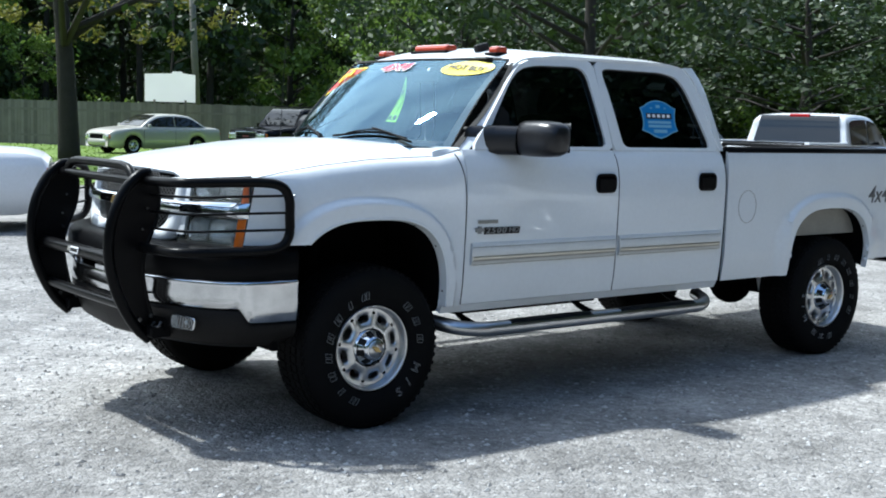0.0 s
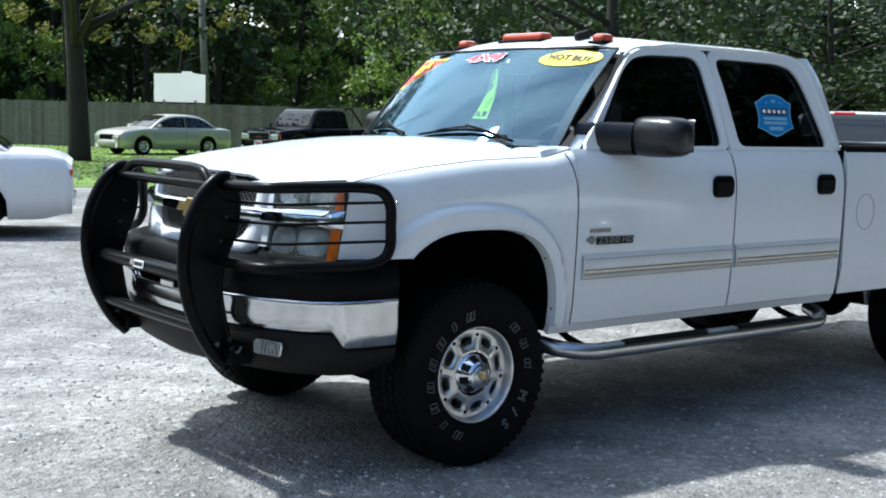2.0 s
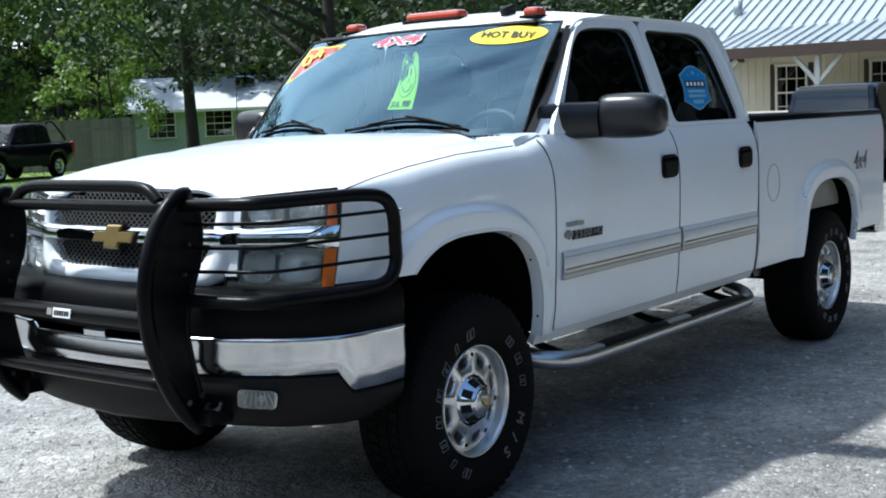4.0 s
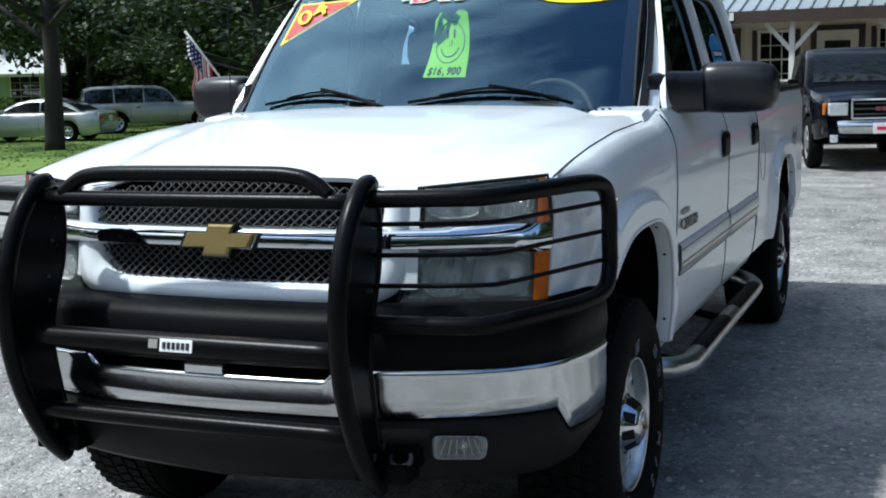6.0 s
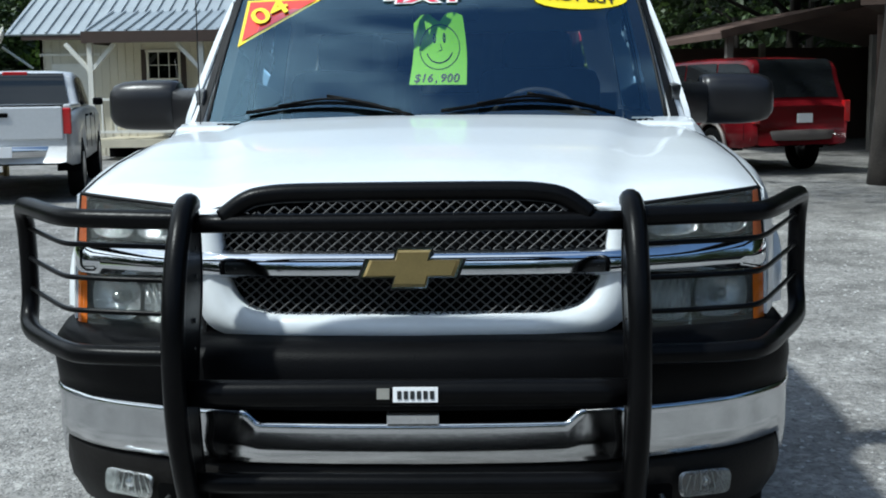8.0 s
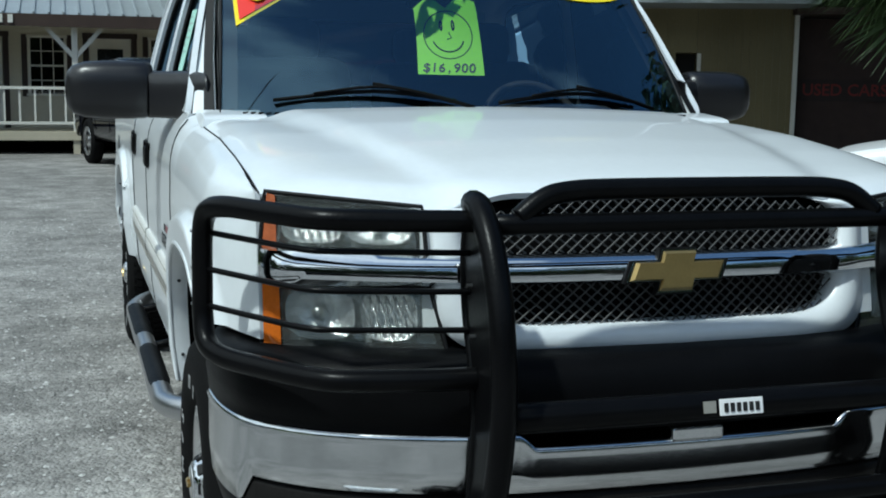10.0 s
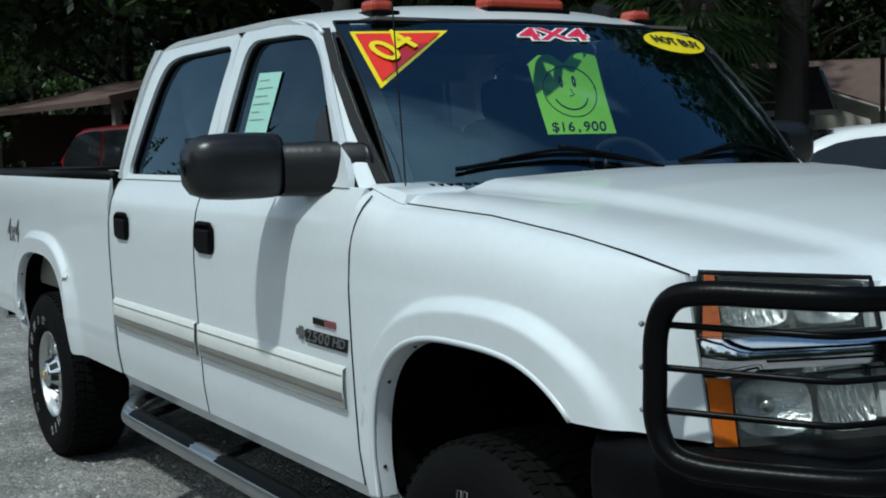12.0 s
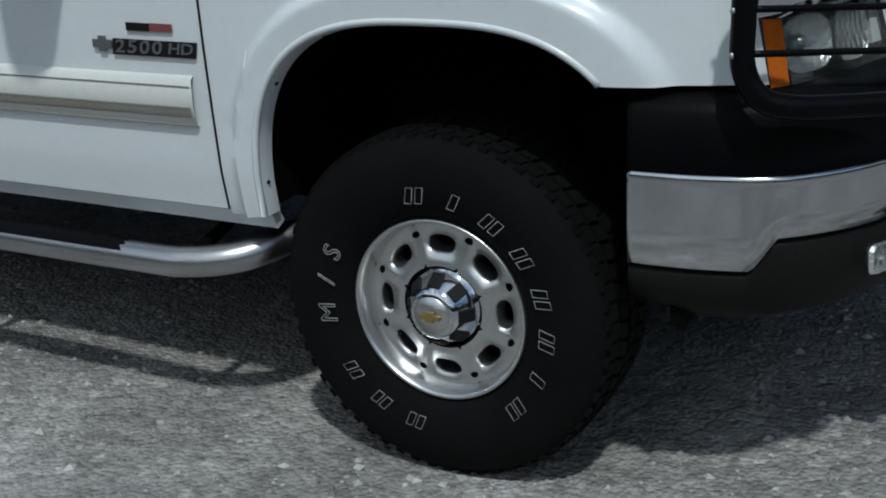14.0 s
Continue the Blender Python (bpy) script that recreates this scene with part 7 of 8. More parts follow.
        for k in range(3):
            part("grille_bar", boxes(((x1 + 0.02, 0, lz - 0.08 + 0.08 * k), (0.03, W * 0.44, 0.02))), GREYMESH, car)
        for k in range(3):
            part("badge_bar", boxes(((x1 + 0.045, -0.09 + 0.09 * k, lz), (0.015, 0.065, 0.06))), DULLRED, car)
        part("front_plate", boxes(((x1 + 0.075, 0, bh - 0.02), (0.01, 0.32, 0.16))), WHV, car, "white front plate with bars", bevel=0.004)
        part("plate_bar", boxes(((x1 + 0.082, 0, bh - 0.02), (0.004, 0.22, 0.05))), MAGV, car)
        for s in (1, -1):
            part("fog_lamp", boxes(((x1 + 0.05, s * W * 0.36, bh - 0.17), (0.03, 0.12, 0.12))), REFLECTOR, car, bevel=0.05)
    part("number_plate", boxes(((x0 - 0.055, 0, bh + (0.0 if kind.startswith("pickup") else 0.28)), (0.01, 0.3, 0.15))), WHV, car, "plate with plain bars", bevel=0.003)
    if cladding and kind == "suv":
        for s in (1, -1):
            put("side_cladding", [Vector((x, s * (hw + 0.006), z)) for x in lin(xr + ar + 0.05, xf - ar - 0.05, 4) for z in (clear + 0.02, clear + 0.28)], grid_faces(4, 2, flip=(s < 0)), cladding, car, solid=0.02)
    if bed:
        bx0, bx1 = bed
        z = belt + 0.02
        # flat near-black sheet on the closed body, painting in the shaded bed
        part("bed_opening", boxes((((bx0 + bx1) / 2, 0, z + 0.012), (bx1 - bx0 - 0.1, W - 0.42, 0.03))), DARK, car)
        for s in (1, -1):
            part("bed_rail", boxes((((bx0 + bx1) / 2, s * (hw - 0.11), z + 0.02), (bx1 - bx0, 0.1, 0.06))), col, car, bevel=0.02)
        part("tailgate", boxes(((x0 + 0.01, 0, (z + bh) / 2 + 0.09), (0.06, W - 0.34, z - bh - 0.14))), col, car, "pickup tailgate", bevel=0.02)
        part("tailgate_handle", boxes(((x0 - 0.025, 0, z - 0.09), (0.03, 0.24, 0.06))), DARK, car, bevel=0.01)
        part("cab_lamp", boxes(((tr - 0.01, 0, H - 0.03), (0.06, 0.36, 0.06))), REDL, car, "red third brake lamp", bevel=0.015)
    return car


vehicle("parked_pickup", "white pickup with chrome bumper parked on gravel", "pickup truck", pose(-15.35, -7.1, 0, 0, 0, 194), P_WSILVER, 5.8, 2.0, 1.83, 1.29, 0.5, 3.57, 0.98, 0.40, (0.95, 0.35, -0.95, -1.1), 1.1, 1.25, "pickup", bed=(-2.88, -1.15))
vehicle("black_pickup", "black pickup with chrome grille parked by the porch", "pickup truck", pose(-18.37, 0.43, 0, 0, 0, 13), P_BLACK, 5.7, 2.0, 1.89, 1.27, 0.46, 3.5, 0.98, 0.41, (0.95, 0.35, -0.9, -1.05), 1.15, 1.28, "pickup", bed=(-2.82, -1.1), face="bars")
vehicle("dark_suv", "dark blue sport utility parked by the porch", "suv", pose(-21.3, -4.4, 0, 0, 0, 181), P_NAVY, 4.9, 1.9, 1.85, 1.15, 0.42, 2.9, 0.9, 0.38, (0.9, 0.3, -2.15, -2.4), 1.05, 1.14, "suv", cladding=VALANCE)
vehicle("red_suv", "red sport utility with tan lower trim", "suv", pose(-18.9, 4.46, 0, 0, 0, 201), P_RED, 5.2, 1.98, 1.93, 1.2, 0.44, 3.02, 0.95, 0.39, (0.95, 0.35, -2.25, -2.5), 1.1, 1.19, "suv", cladding=mat("tan_cladding", (0.16, 0.14, 0.13), 0.5, 0.2), fenderlip=mat("tan_lip", (0.3, 0.26, 0.23), 0.4, 0.2))
vehicle("pale_sedan", "pale gold four-door sedan parked on grass", "sedan", pose(-16.0, -36.0, 0, 0, 0, 9), P_TAN, 4.8, 1.8, 1.43, 0.95, 0.2, 2.75, 0.95, 0.31, (1.1, 0.35, -1.05, -1.75), 0.8, 0.98, "car")
sport = vehicle("dark_suv", "black sport utility truck parked by a fence", "suv", pose(-18.5, -30.3, 0, 0, 0, 21), P_BLACK, 5.0, 1.85, 1.76, 1.12, 0.42, 3.1, 0.9, 0.37, (0.9, 0.35, -1.1, -1.25), 1.02, 1.15, "suv", cladding=VALANCE, face="bars")
for s in (1, -1):
    put("cargo_rail", *tube_data(smooth_line([(-1.15, s * 0.72, 1.74), (-1.5, s * 0.74, 1.78), (-2.1, s * 0.8, 1.2)], 4), 0.03, 6), BLACKP, sport)
    put("roof_rack", *tube_data([(0.3, s * 0.6, 1.82), (-1.1, s * 0.6, 1.82)], 0.02, 6), BLACKP, sport)
vehicle("white_sedan", "white sedan parked on gravel", "sedan", pose(-0.15, -10.9, 0, 0, 0, -22), P_WHITE, 4.9, 1.82, 1.44, 1.02, 0.22, 2.8, 0.98, 0.32, (1.05, 0.3, -1.1, -1.75), 0.82, 1.0, "car")
vehicle("silver_coupe", "silver compact coupe parked under an oak", "coupe", pose(-25.9, -23.4, 0, 0, 0, -75), P_SILVER, 4.4, 1.68, 1.27, 0.86, 0.18, 2.55, 0.88, 0.29, (0.95, 0.25, -0.95, -1.65), 0.7, 0.92, "car")
vehicle("silver_suv", "silver boxy sport utility parked under trees", "suv", pose(-32.0, -23.65, 0, 0, 0, 131), P_SILVER, 5.1, 1.85, 1.6, 1.0, 0.34, 2.9, 0.92, 0.35, (0.85, 0.3, -2.2, -2.45), 0.9, 1.0, "suv")
vehicle("white_hatchback", "white hatchback parked on gravel near palms", "car", pose(-5.12, 6.97, 0, 0, 0, 230), P_WHITE, 4.15, 1.8, 1.56, 1.06, 0.24, 2.6, 0.75, 0.32, (1.15, 0.42, -1.35, -1.9), 0.92, 1.04, "car")
van = vehicle("maroon_van", "maroon van with papers in its windows", "van", pose(-5.2, 14.3, 0, 0, 0, 22), P_MAROON, 5.1, 1.95, 2.1, 1.25, 0.35, 3.0, 0.9, 0.36, (1.6, 0.7, -2.25, -2.48), 1.15, 1.25, "suv")
for px in (-0.55, -1.3):
    put("window_paper", [Vector((px, -0.83, 1.25)), Vector((px + 0.35, -0.83, 1.25)), Vector((px + 0.35, -0.78, 1.65)), Vector((px, -0.78, 1.65))], [(0, 1, 2, 3)], PAPER, van, "pale paper inside a window", smooth=False, solid=0.002)


# ---- buildings ----
SIDING = mat("cream_board_wall", (0.62, 0.58, 0.47), 0.8, 0, 0.08, 1.5, 30, bump=0.15)
CREAMW = mat("cream_wall_paint", (0.66, 0.63, 0.53), 0.75, 0, 0.08, 1.2, 40, bump=0.1)
TRIMW = mat("white_wood_trim", (0.74, 0.72, 0.65), 0.6, 0, 0.08, 4, 50)
BROWNF = mat("brown_fascia", (0.05, 0.03, 0.022), 0.7, 0, 0.2, 2, 40, bump=0.15)
TIN = mat("weathered_tin_roof", (0.42, 0.46, 0.48), 0.4, 0.5, 0.15, 1.2, 25)
SHUT = mat("dark_shutter", (0.035, 0.022, 0.018), 0.6, 0, 0.15)
DECKW = mat("painted_deck", (0.55, 0.50, 0.38), 0.75, 0, 0.12, 3, 60)
YWOOD = mat("new_yellow_pine", (0.56, 0.44, 0.22), 0.75, 0, 0.15, 2, 50, bump=0.2, obj=0.12)
TANMETAL = mat("tan_metal_siding", (0.20, 0.165, 0.08), 0.5, 0.1, 0.12, 1.5, 30)
GREYWOOD = mat("weathered_grey_board", (0.17, 0.155, 0.135), 0.9, 0, 0.2, 2, 40, bump=0.4, obj=0.25)
BROWNROOF = mat("brown_shingle", (0.13, 0.085, 0.07), 0.9, 0, 0.2, 2, 40, bump=0.3)
PANE2 = glass_mat("house_glass", (0.1, 0.11, 0.11))
ROOM = mat("room_shade", (0.03, 0.03, 0.03), 0.9, 0, 0.2)


def window_unit(parent, x, y, z0, w, h, shutters=True, facing=1):
    """A sash window in a wall facing +x: recess, frame, bars, pane, shutters."""
    # a near-black board behind the pane gives the shade of a room
    part("room_shade_board", boxes(((x - 0.10, y, z0 + h / 2), (0.02, w, h))), ROOM, parent)
    fr = part("window_frame", boxes(((x + 0.015, y, z0 + h), (0.07, w + 0.1, 0.06)), ((x + 0.03, y, z0), (0.1, w + 0.14, 0.05)), ((x + 0.015, y - w / 2, z0 + h / 2), (0.07, 0.06, h)), ((x + 0.015, y + w / 2, z0 + h / 2), (0.07, 0.06, h)), ((x + 0.02, y, z0 + h / 2), (0.06, w, 0.045))), TRIMW, parent, "white window frame")
    for k in (1, 2):
        part("window_bar", boxes(((x + 0.01, y - w / 2 + w * k / 3, z0 + h / 2), (0.025, 0.02, h))), TRIMW, fr)
    for k in (1, 3):
        part("window_bar", boxes(((x + 0.01, y, z0 + h * k / 4), (0.025, w, 0.02))), TRIMW, fr)
    put("window_pane", [Vector((x, y - w / 2, z0)), Vector((x, y + w / 2, z0)), Vector((x, y + w / 2, z0 + h)), Vector((x, y - w / 2, z0 + h))], [(0, 1, 2, 3)], PANE2, fr, smooth=False)
    if shutters:
        for s in (1, -1):
            part("shutter", boxes(((x + 0.02, y + s * (w / 2 + 0.10), z0 + h / 2), (0.035, 0.12, h + 0.08))), SHUT, parent, "dark wooden shutter", bevel=0.004)


def door_unit(parent, x, y, z0, w=0.92, h=2.05):
    part("door_casing", boxes(((x + 0.02, y, z0 + h + 0.05), (0.06, w + 0.3, 0.12)), ((x + 0.02, y - w / 2 - 0.08, z0 + h / 2), (0.06, 0.12, h)), ((x + 0.02, y + w / 2 + 0.08, z0 + h / 2), (0.06, 0.12, h))), SHUT, parent, "dark door casing")
    d = part("door_leaf", boxes(((x + 0.01, y, z0 + h / 2), (0.05, w, h))), TRIMW, parent, "white door with dark glass", bevel=0.004)
    part("door_glass", boxes(((x + 0.04, y, z0 + h * 0.58), (0.012, w * 0.62, h * 0.6))), ROOMGLASS, d)
    bm = bmesh.new()
    bmesh.ops.create_uvsphere(bm, u_segments=8, v_segments=6, radius=0.035, matrix=pose(x + 0.06, y + w * 0.42, z0 + h * 0.46))
    part("door_knob", bm, GOLD, d, smooth=True)


ROOMGLASS = mat("dark_door_glass", (0.02, 0.02, 0.022), 0.08, 0, 0.2, coat=0.5)


def tin_roof(parent, x0, x1, y0, y1, z0, z1, name="tin_roof"):
    """A sloping sheet roof with standing ribs, from (x0, z0) up to (x1, z1)."""
    put(name, [Vector((x, y, z0 + (z1 - z0) * (x - x0) / (x1 - x0))) for x in (x0, x1) for y in (y0, y1)], [(0, 1, 3, 2)], TIN, parent, "weathered tin roof sheet", smooth=False, solid=0.04)
    y, sl = y0 + 0.1, math.degrees(math.atan2(z1 - z0, x1 - x0))
    ln = math.hypot(x1 - x0, z1 - z0)
    while y < y1:
        part("roof_rib", boxes((((x0 + x1) / 2, y, (z0 + z1) / 2 + 0.035), (ln, 0.045, 0.03), (0, -sl, 0))), TIN, parent)
        y += 0.3


def office():
    h = thing("office_building", "cream office with tin roof and railed porch", "building", m=Matrix.Translation((0.17, 0.1, -0.135)) @ Matrix.Diagonal((0.952, 0.952, 0.952, 1)))
    xw, y0, y1 = -26.0, -10.8, 1.2
    DZ = 0.62
    # front wall as boards, returns and back
    part("wall", boxes(((xw - 3.5, y0 + 0.06, 1.6), (7.0, 0.12, 3.2)), ((xw - 3.5, y1 - 0.06, 1.6), (7.0, 0.12, 3.2)), ((xw - 7.0, (y0 + y1) / 2, 1.6), (0.12, y1 - y0, 3.2))), CREAMW, h)
    opens = [(-0.4, DZ, 1.1, 2.1), (-1.78, DZ + 0.75, 0.82, 1.35), (-3.2, DZ, 1.1, 2.1), (0.72, DZ + 0.75, 0.5, 1.35), (-7.75, DZ + 0.7, 0.82, 1.4), (-5.4, DZ + 0.75, 0.82, 1.35)]
    ys = sorted([y0, y1] + [o[0] - o[2] / 2 for o in opens] + [o[0] + o[2] / 2 for o in opens])
    spec = []
    for a, b in zip(ys, ys[1:]):
        mid = (a + b) / 2
        o = next((o for o in opens if abs(mid - o[0]) < o[2] / 2), None)
        if o:
            spec.append(((xw - 0.06, mid, o[1] / 2), (0.12, b - a, o[1])))
            top = o[1] + o[3]
            spec.append(((xw - 0.06, mid, (top + 3.3) / 2), (0.12, b - a, 3.3 - top)))
        else:
            spec.append(((xw - 0.06, mid, 1.65), (0.12, b - a, 3.3)))
    part("front_wall", boxes(*spec), SIDING, h, "cream board front wall")
    for k in range(60):
        y = y0 + (y1 - y0) * (k + 0.5) / 60
        if all(abs(y - o[0]) > o[2] / 2 + 0.1 for o in opens):
            part("wall_batten", boxes(((xw + 0.008, y, 1.7), (0.02, 0.03, 3.2))), SIDING, h)
    for o in opens:
        if o[3] > 2:
            door_unit(h, xw, o[0], o[1])
        else:
            window_unit(h, xw, o[0], o[1], o[2] - 0.04, o[3] - 0.04)
    # closed-off door in the end bay
    part("blocked_door", boxes(((xw + 0.02, -10.05, 1.35), (0.05, 0.92, 2.1)), ((xw + 0.02, -10.05, 2.62), (0.06, 1.5, 0.06))), TRIMW, h, "painted-over cream door")
    # roofs
    tin_roof(h, -25.35, -29.5, y0 - 0.6, y1 + 0.35, 3.1, 5.1, "main_roof")
    tin_roof(h, -23.7, -25.9, -9.0, y1 + 0.3, 3.06, 3.62, "porch_roof")
    tin_roof(h, -33.5, -29.5, y0 - 0.6, y1 + 0.35, 3.1, 5.1, "back_roof")
    part("fascia", boxes(((-23.72, (-9.0 + y1 + 0.3) / 2, 2.94), (0.06, y1 + 0.3 + 9.0, 0.26)), ((-24.8, -8.98, 2.94), (2.2, 0.06, 0.26))), BROWNF, h, "dark brown porch fascia")
    part("eave_board", boxes(((-25.4, -9.95, 3.02), (0.05, 2.1, 0.12))), BROWNF, h)
    for k in range(4):
        part("number_bar", boxes(((-23.675, -3.06 + 0.2 * k, 2.96), (0.02, 0.1, 0.17))), TRIMW, h)
    part("porch_ceiling", boxes(((-24.85, (-9.0 + y1) / 2, 2.98), (2.2, y1 + 9.0, 0.03))), SIDING, h)
    # deck, posts with braces, rail
    part("porch_deck", boxes(((-24.95, (-9.0 + y1) / 2, DZ - 0.09), (2.1, y1 + 9.0, 0.18))), DECKW, h, "painted porch deck")
    # near-black board that takes the place of the shade under the deck
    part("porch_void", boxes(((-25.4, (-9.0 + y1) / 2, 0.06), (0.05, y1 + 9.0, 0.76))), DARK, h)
    part("footing", boxes(((xw - 3.5, (y0 + y1) / 2, -0.16), (6.9, y1 - y0 - 0.1, 0.32))), GREYTRIM, h)
    for y in (-8.9, -6.35, -3.78, -1.2, 1.15):
        part("porch_post", boxes(((-23.98, y, (DZ + 2.85) / 2), (0.12, 0.12, 2.85 - DZ))), TRIMW, h, "white porch post", bevel=0.008)
        part("deck_leg", boxes(((-24.0, y, 0.06), (0.14, 0.14, 0.76))), DECKW, h)
        for s in (1, -1):
            if y0 < y + s * 0.3 < y1 + 0.2:
                part("post_brace", boxes(((-23.98, y + s * 0.29, 2.5), (0.09, 0.09, 0.82), (s * -42, 0, 0))), TRIMW, h)
    for ya, yb in ((-8.9, -6.35), (-6.35, -3.78), (-3.78, -1.2), (-1.2, 1.15)):
        ln = yb - ya - 0.12
        part("porch_rail", boxes(((-23.98, (ya + yb) / 2, DZ + 0.92), (0.09, ln, 0.06)), ((-23.98, (ya + yb) / 2, DZ + 0.18), (0.06, ln, 0.06))), TRIMW, h, "white porch rail")
        nb = 8
        for k in range(nb):
            part("baluster", boxes(((-23.98, ya + 0.06 + ln * (k + 0.5) / nb, DZ + 0.55), (0.04, 0.04, 0.72))), TRIMW, h)
    # satellite dish on the end wall
    d = part("dish_arm", boxes(((-25.6, -11.2, 2.55), (0.05, 0.9, 0.05), (-35, 0, 0))), DULLSTEEL, h)
    V, F = lathe([(0.0, 0.0), (0.15, 0.02), (0.28, 0.07), (0.38, 0.14)], 20, "z")
    put("satellite_dish", *moved((V, F), pose(-25.5, -11.55, 2.9, 60, 0, 30)), TRIMW, h, "pale satellite dish", solid=0.015)
    v, f = tube_data([Vector((-27.5, -9.8, 4.1)), Vector((-27.5, -9.8, 4.5))], 0.12, 10)
    put("roof_vent", v, f, TIN, h)


office()


def rail_ramp():
    """New wood deck with a stair rail at the end of the office."""
    r = thing("wood_deck", "new yellow pine deck with railings", "deck")
    x0, x1, y0, y1, z = -18.2, -14.6, -9.75, -8.6, 0.5
    n = 0
    for k in range(28):
        part("deck_board", boxes(((x0 + (x1 - x0) * (k + 0.5) / 28, (y0 + y1) / 2, z), (0.135, y1 - y0, 0.035))), YWOOD, r)
    for x in (x0, (x0 + x1) / 2, x1):
        for y in (y0, y1):
            part("deck_post", boxes(((x, y, 0.63), (0.09, 0.09, 1.26))), YWOOD, r)
    part("rim_joist", boxes(((x1 + 0.05, (y0 + y1) / 2, z - 0.1), (0.04, y1 - y0 + 0.1, 0.2)), (((x0 + x1) / 2, y1 + 0.05, z - 0.1), (x1 - x0, 0.04, 0.2)), (((x0 + x1) / 2, y0 - 0.05, z - 0.1), (x1 - x0, 0.04, 0.2))), YWOOD, r)
    part("top_rail", boxes(((x1, (y0 + y1) / 2, 1.25), (0.12, y1 - y0 + 0.1, 0.045)), (((x0 + x1) / 2, y0, 1.25), (x1 - x0, 0.12, 0.045)), (((x0 + x1) / 2 - 0.8, y1, 1.25), (x1 - x0 - 1.6, 0.12, 0.045))), YWOOD, r)
    for k in range(11):
        part("rail_board", boxes(((x1, y0 + (y1 - y0) * (k + 0.5) / 11, 0.9), (0.025, 0.10, 0.66))), YWOOD, r)
    for k in range(20):
        part("rail_board", boxes(((x0 + (x1 - x0) * (k + 0.5) / 20, y0, 0.9), (0.10, 0.025, 0.66))), YWOOD, r)
    for k in range(3):
        part("stair_step", boxes(((x1 - 0.8, y1 + 0.2 + 0.27 * k, 0.5 - 0.15 * k), (1.1, 0.28, 0.04))), YWOOD, r)
    part("stair_rail", boxes(((x1 - 0.25, y1 + 0.6, 0.9), (0.06, 1.4, 0.09), (-32, 0, 0))), YWOOD, r)
    part("stair_post", boxes(((x1 - 0.25, y1 + 1.15, 0.42), (0.09, 0.09, 0.84))), YWOOD, r)


rail_ramp()


def flag(x, y, z, tip, w=0.9, h=1.5, seed=1):
    """A striped flag hanging from a leaning pole."""
    f = thing("flag", "striped national flag on a leaning white pole", "flag")
    base, tp = Vector((x, y, z)), Vector(tip)
    put("pole", *tube_data([base, tp], 0.02, 8), TRIMW, f, "white flag pole")
    d = (base - tp).normalized()
    nu, nv = 14, 14
    def P(i, j):
        u, v = i / (nu - 1), j / (nv - 1)
        p = tp + d * (0.05 + w * u)
        return p + Vector((0.10 * math.sin(v * 7 + u * 3) * v + 0.05 * math.sin(u * 9), 0.08 * v * math.cos(u * 5), -h * v * (0.82 + 0.1 * u)))
    for k in range(13):
        a, b = k / 13, (k + 1) / 13
        V = []
        st = 0.42 if k < 7 else 0.0
        for v in lin(st, 1, 10):
            for u in lin(a, b, 3):
                V.append(P(u * (nu - 1), v * (nv - 1)))
        put("stripe", V, grid_faces(10, 3), REDFLAG if k % 2 == 0 else TRIMW, f, smooth=True)
    V = [P(u * (nu - 1), v * (nv - 1)) for v in lin(0, 0.42, 6) for u in lin(0, 7 / 13, 6)]
    put("canton", V, grid_faces(6, 6), BLUEFLAG, f, "dark blue canton")
    for r in range(5):
        for c in range(5):
            p = P((0.05 + 0.1 * c) * (nu - 1), (0.05 + 0.08 * r) * (nv - 1)) + Vector((0.012, 0.0, 0))
            put("star", *fan([p + Vector((0, 0.022 * math.cos(q), 0.022 * math.sin(q))) for q in lin(0, 2 * math.pi, 7)[:-1]]), TRIMW, f, smooth=False)


REDFLAG = mat("flag_red", (0.45, 0.02, 0.03), 0.8, 0, 0.06)
BLUEFLAG = mat("flag_blue", (0.02, 0.03, 0.13), 0.8, 0, 0.06)
flag(-14.5, -9.4, 1.27, (-13.6, -9.8, 2.45), 0.72, 1.05)
flag(-22.65, 1.45, 2.5, (-22.2, 2.4, 3.6), 0.75, 1.1)


def fence():
    f = thing("board_fence", "tall weathered grey board fence", "fence")
    a, b = Vector((3.0, -71.0)), Vector((-24.9, -31.6))
    d = (b - a).normalized()
    L = (b - a).length
    n = int(L / 0.16)
    rnd = random.Random(8)
    for i in range(n):
        if i * 0.16 < L - 47:
            continue
        p = a + d * (i * 0.16)
        hgt = 1.86 + rnd.uniform(-0.02, 0.03)
        part("fence_board", boxes(((p.x, p.y, hgt / 2), (0.15, 0.022, hgt), (0, 0, math.degrees(math.atan2(d.y, d.x)))),), GREYWOOD, f)
    part("fence_rail", boxes((((a + b) / 2).to_tuple() + (0.4,), (L, 0.05, 0.09), (0, 0, math.degrees(math.atan2(d.y, d.x)))), (((a + b) / 2).to_tuple() + (1.5,), (L, 0.05, 0.09), (0, 0, math.degrees(math.atan2(d.y, d.x))))), GREYWOOD, f)


fence()


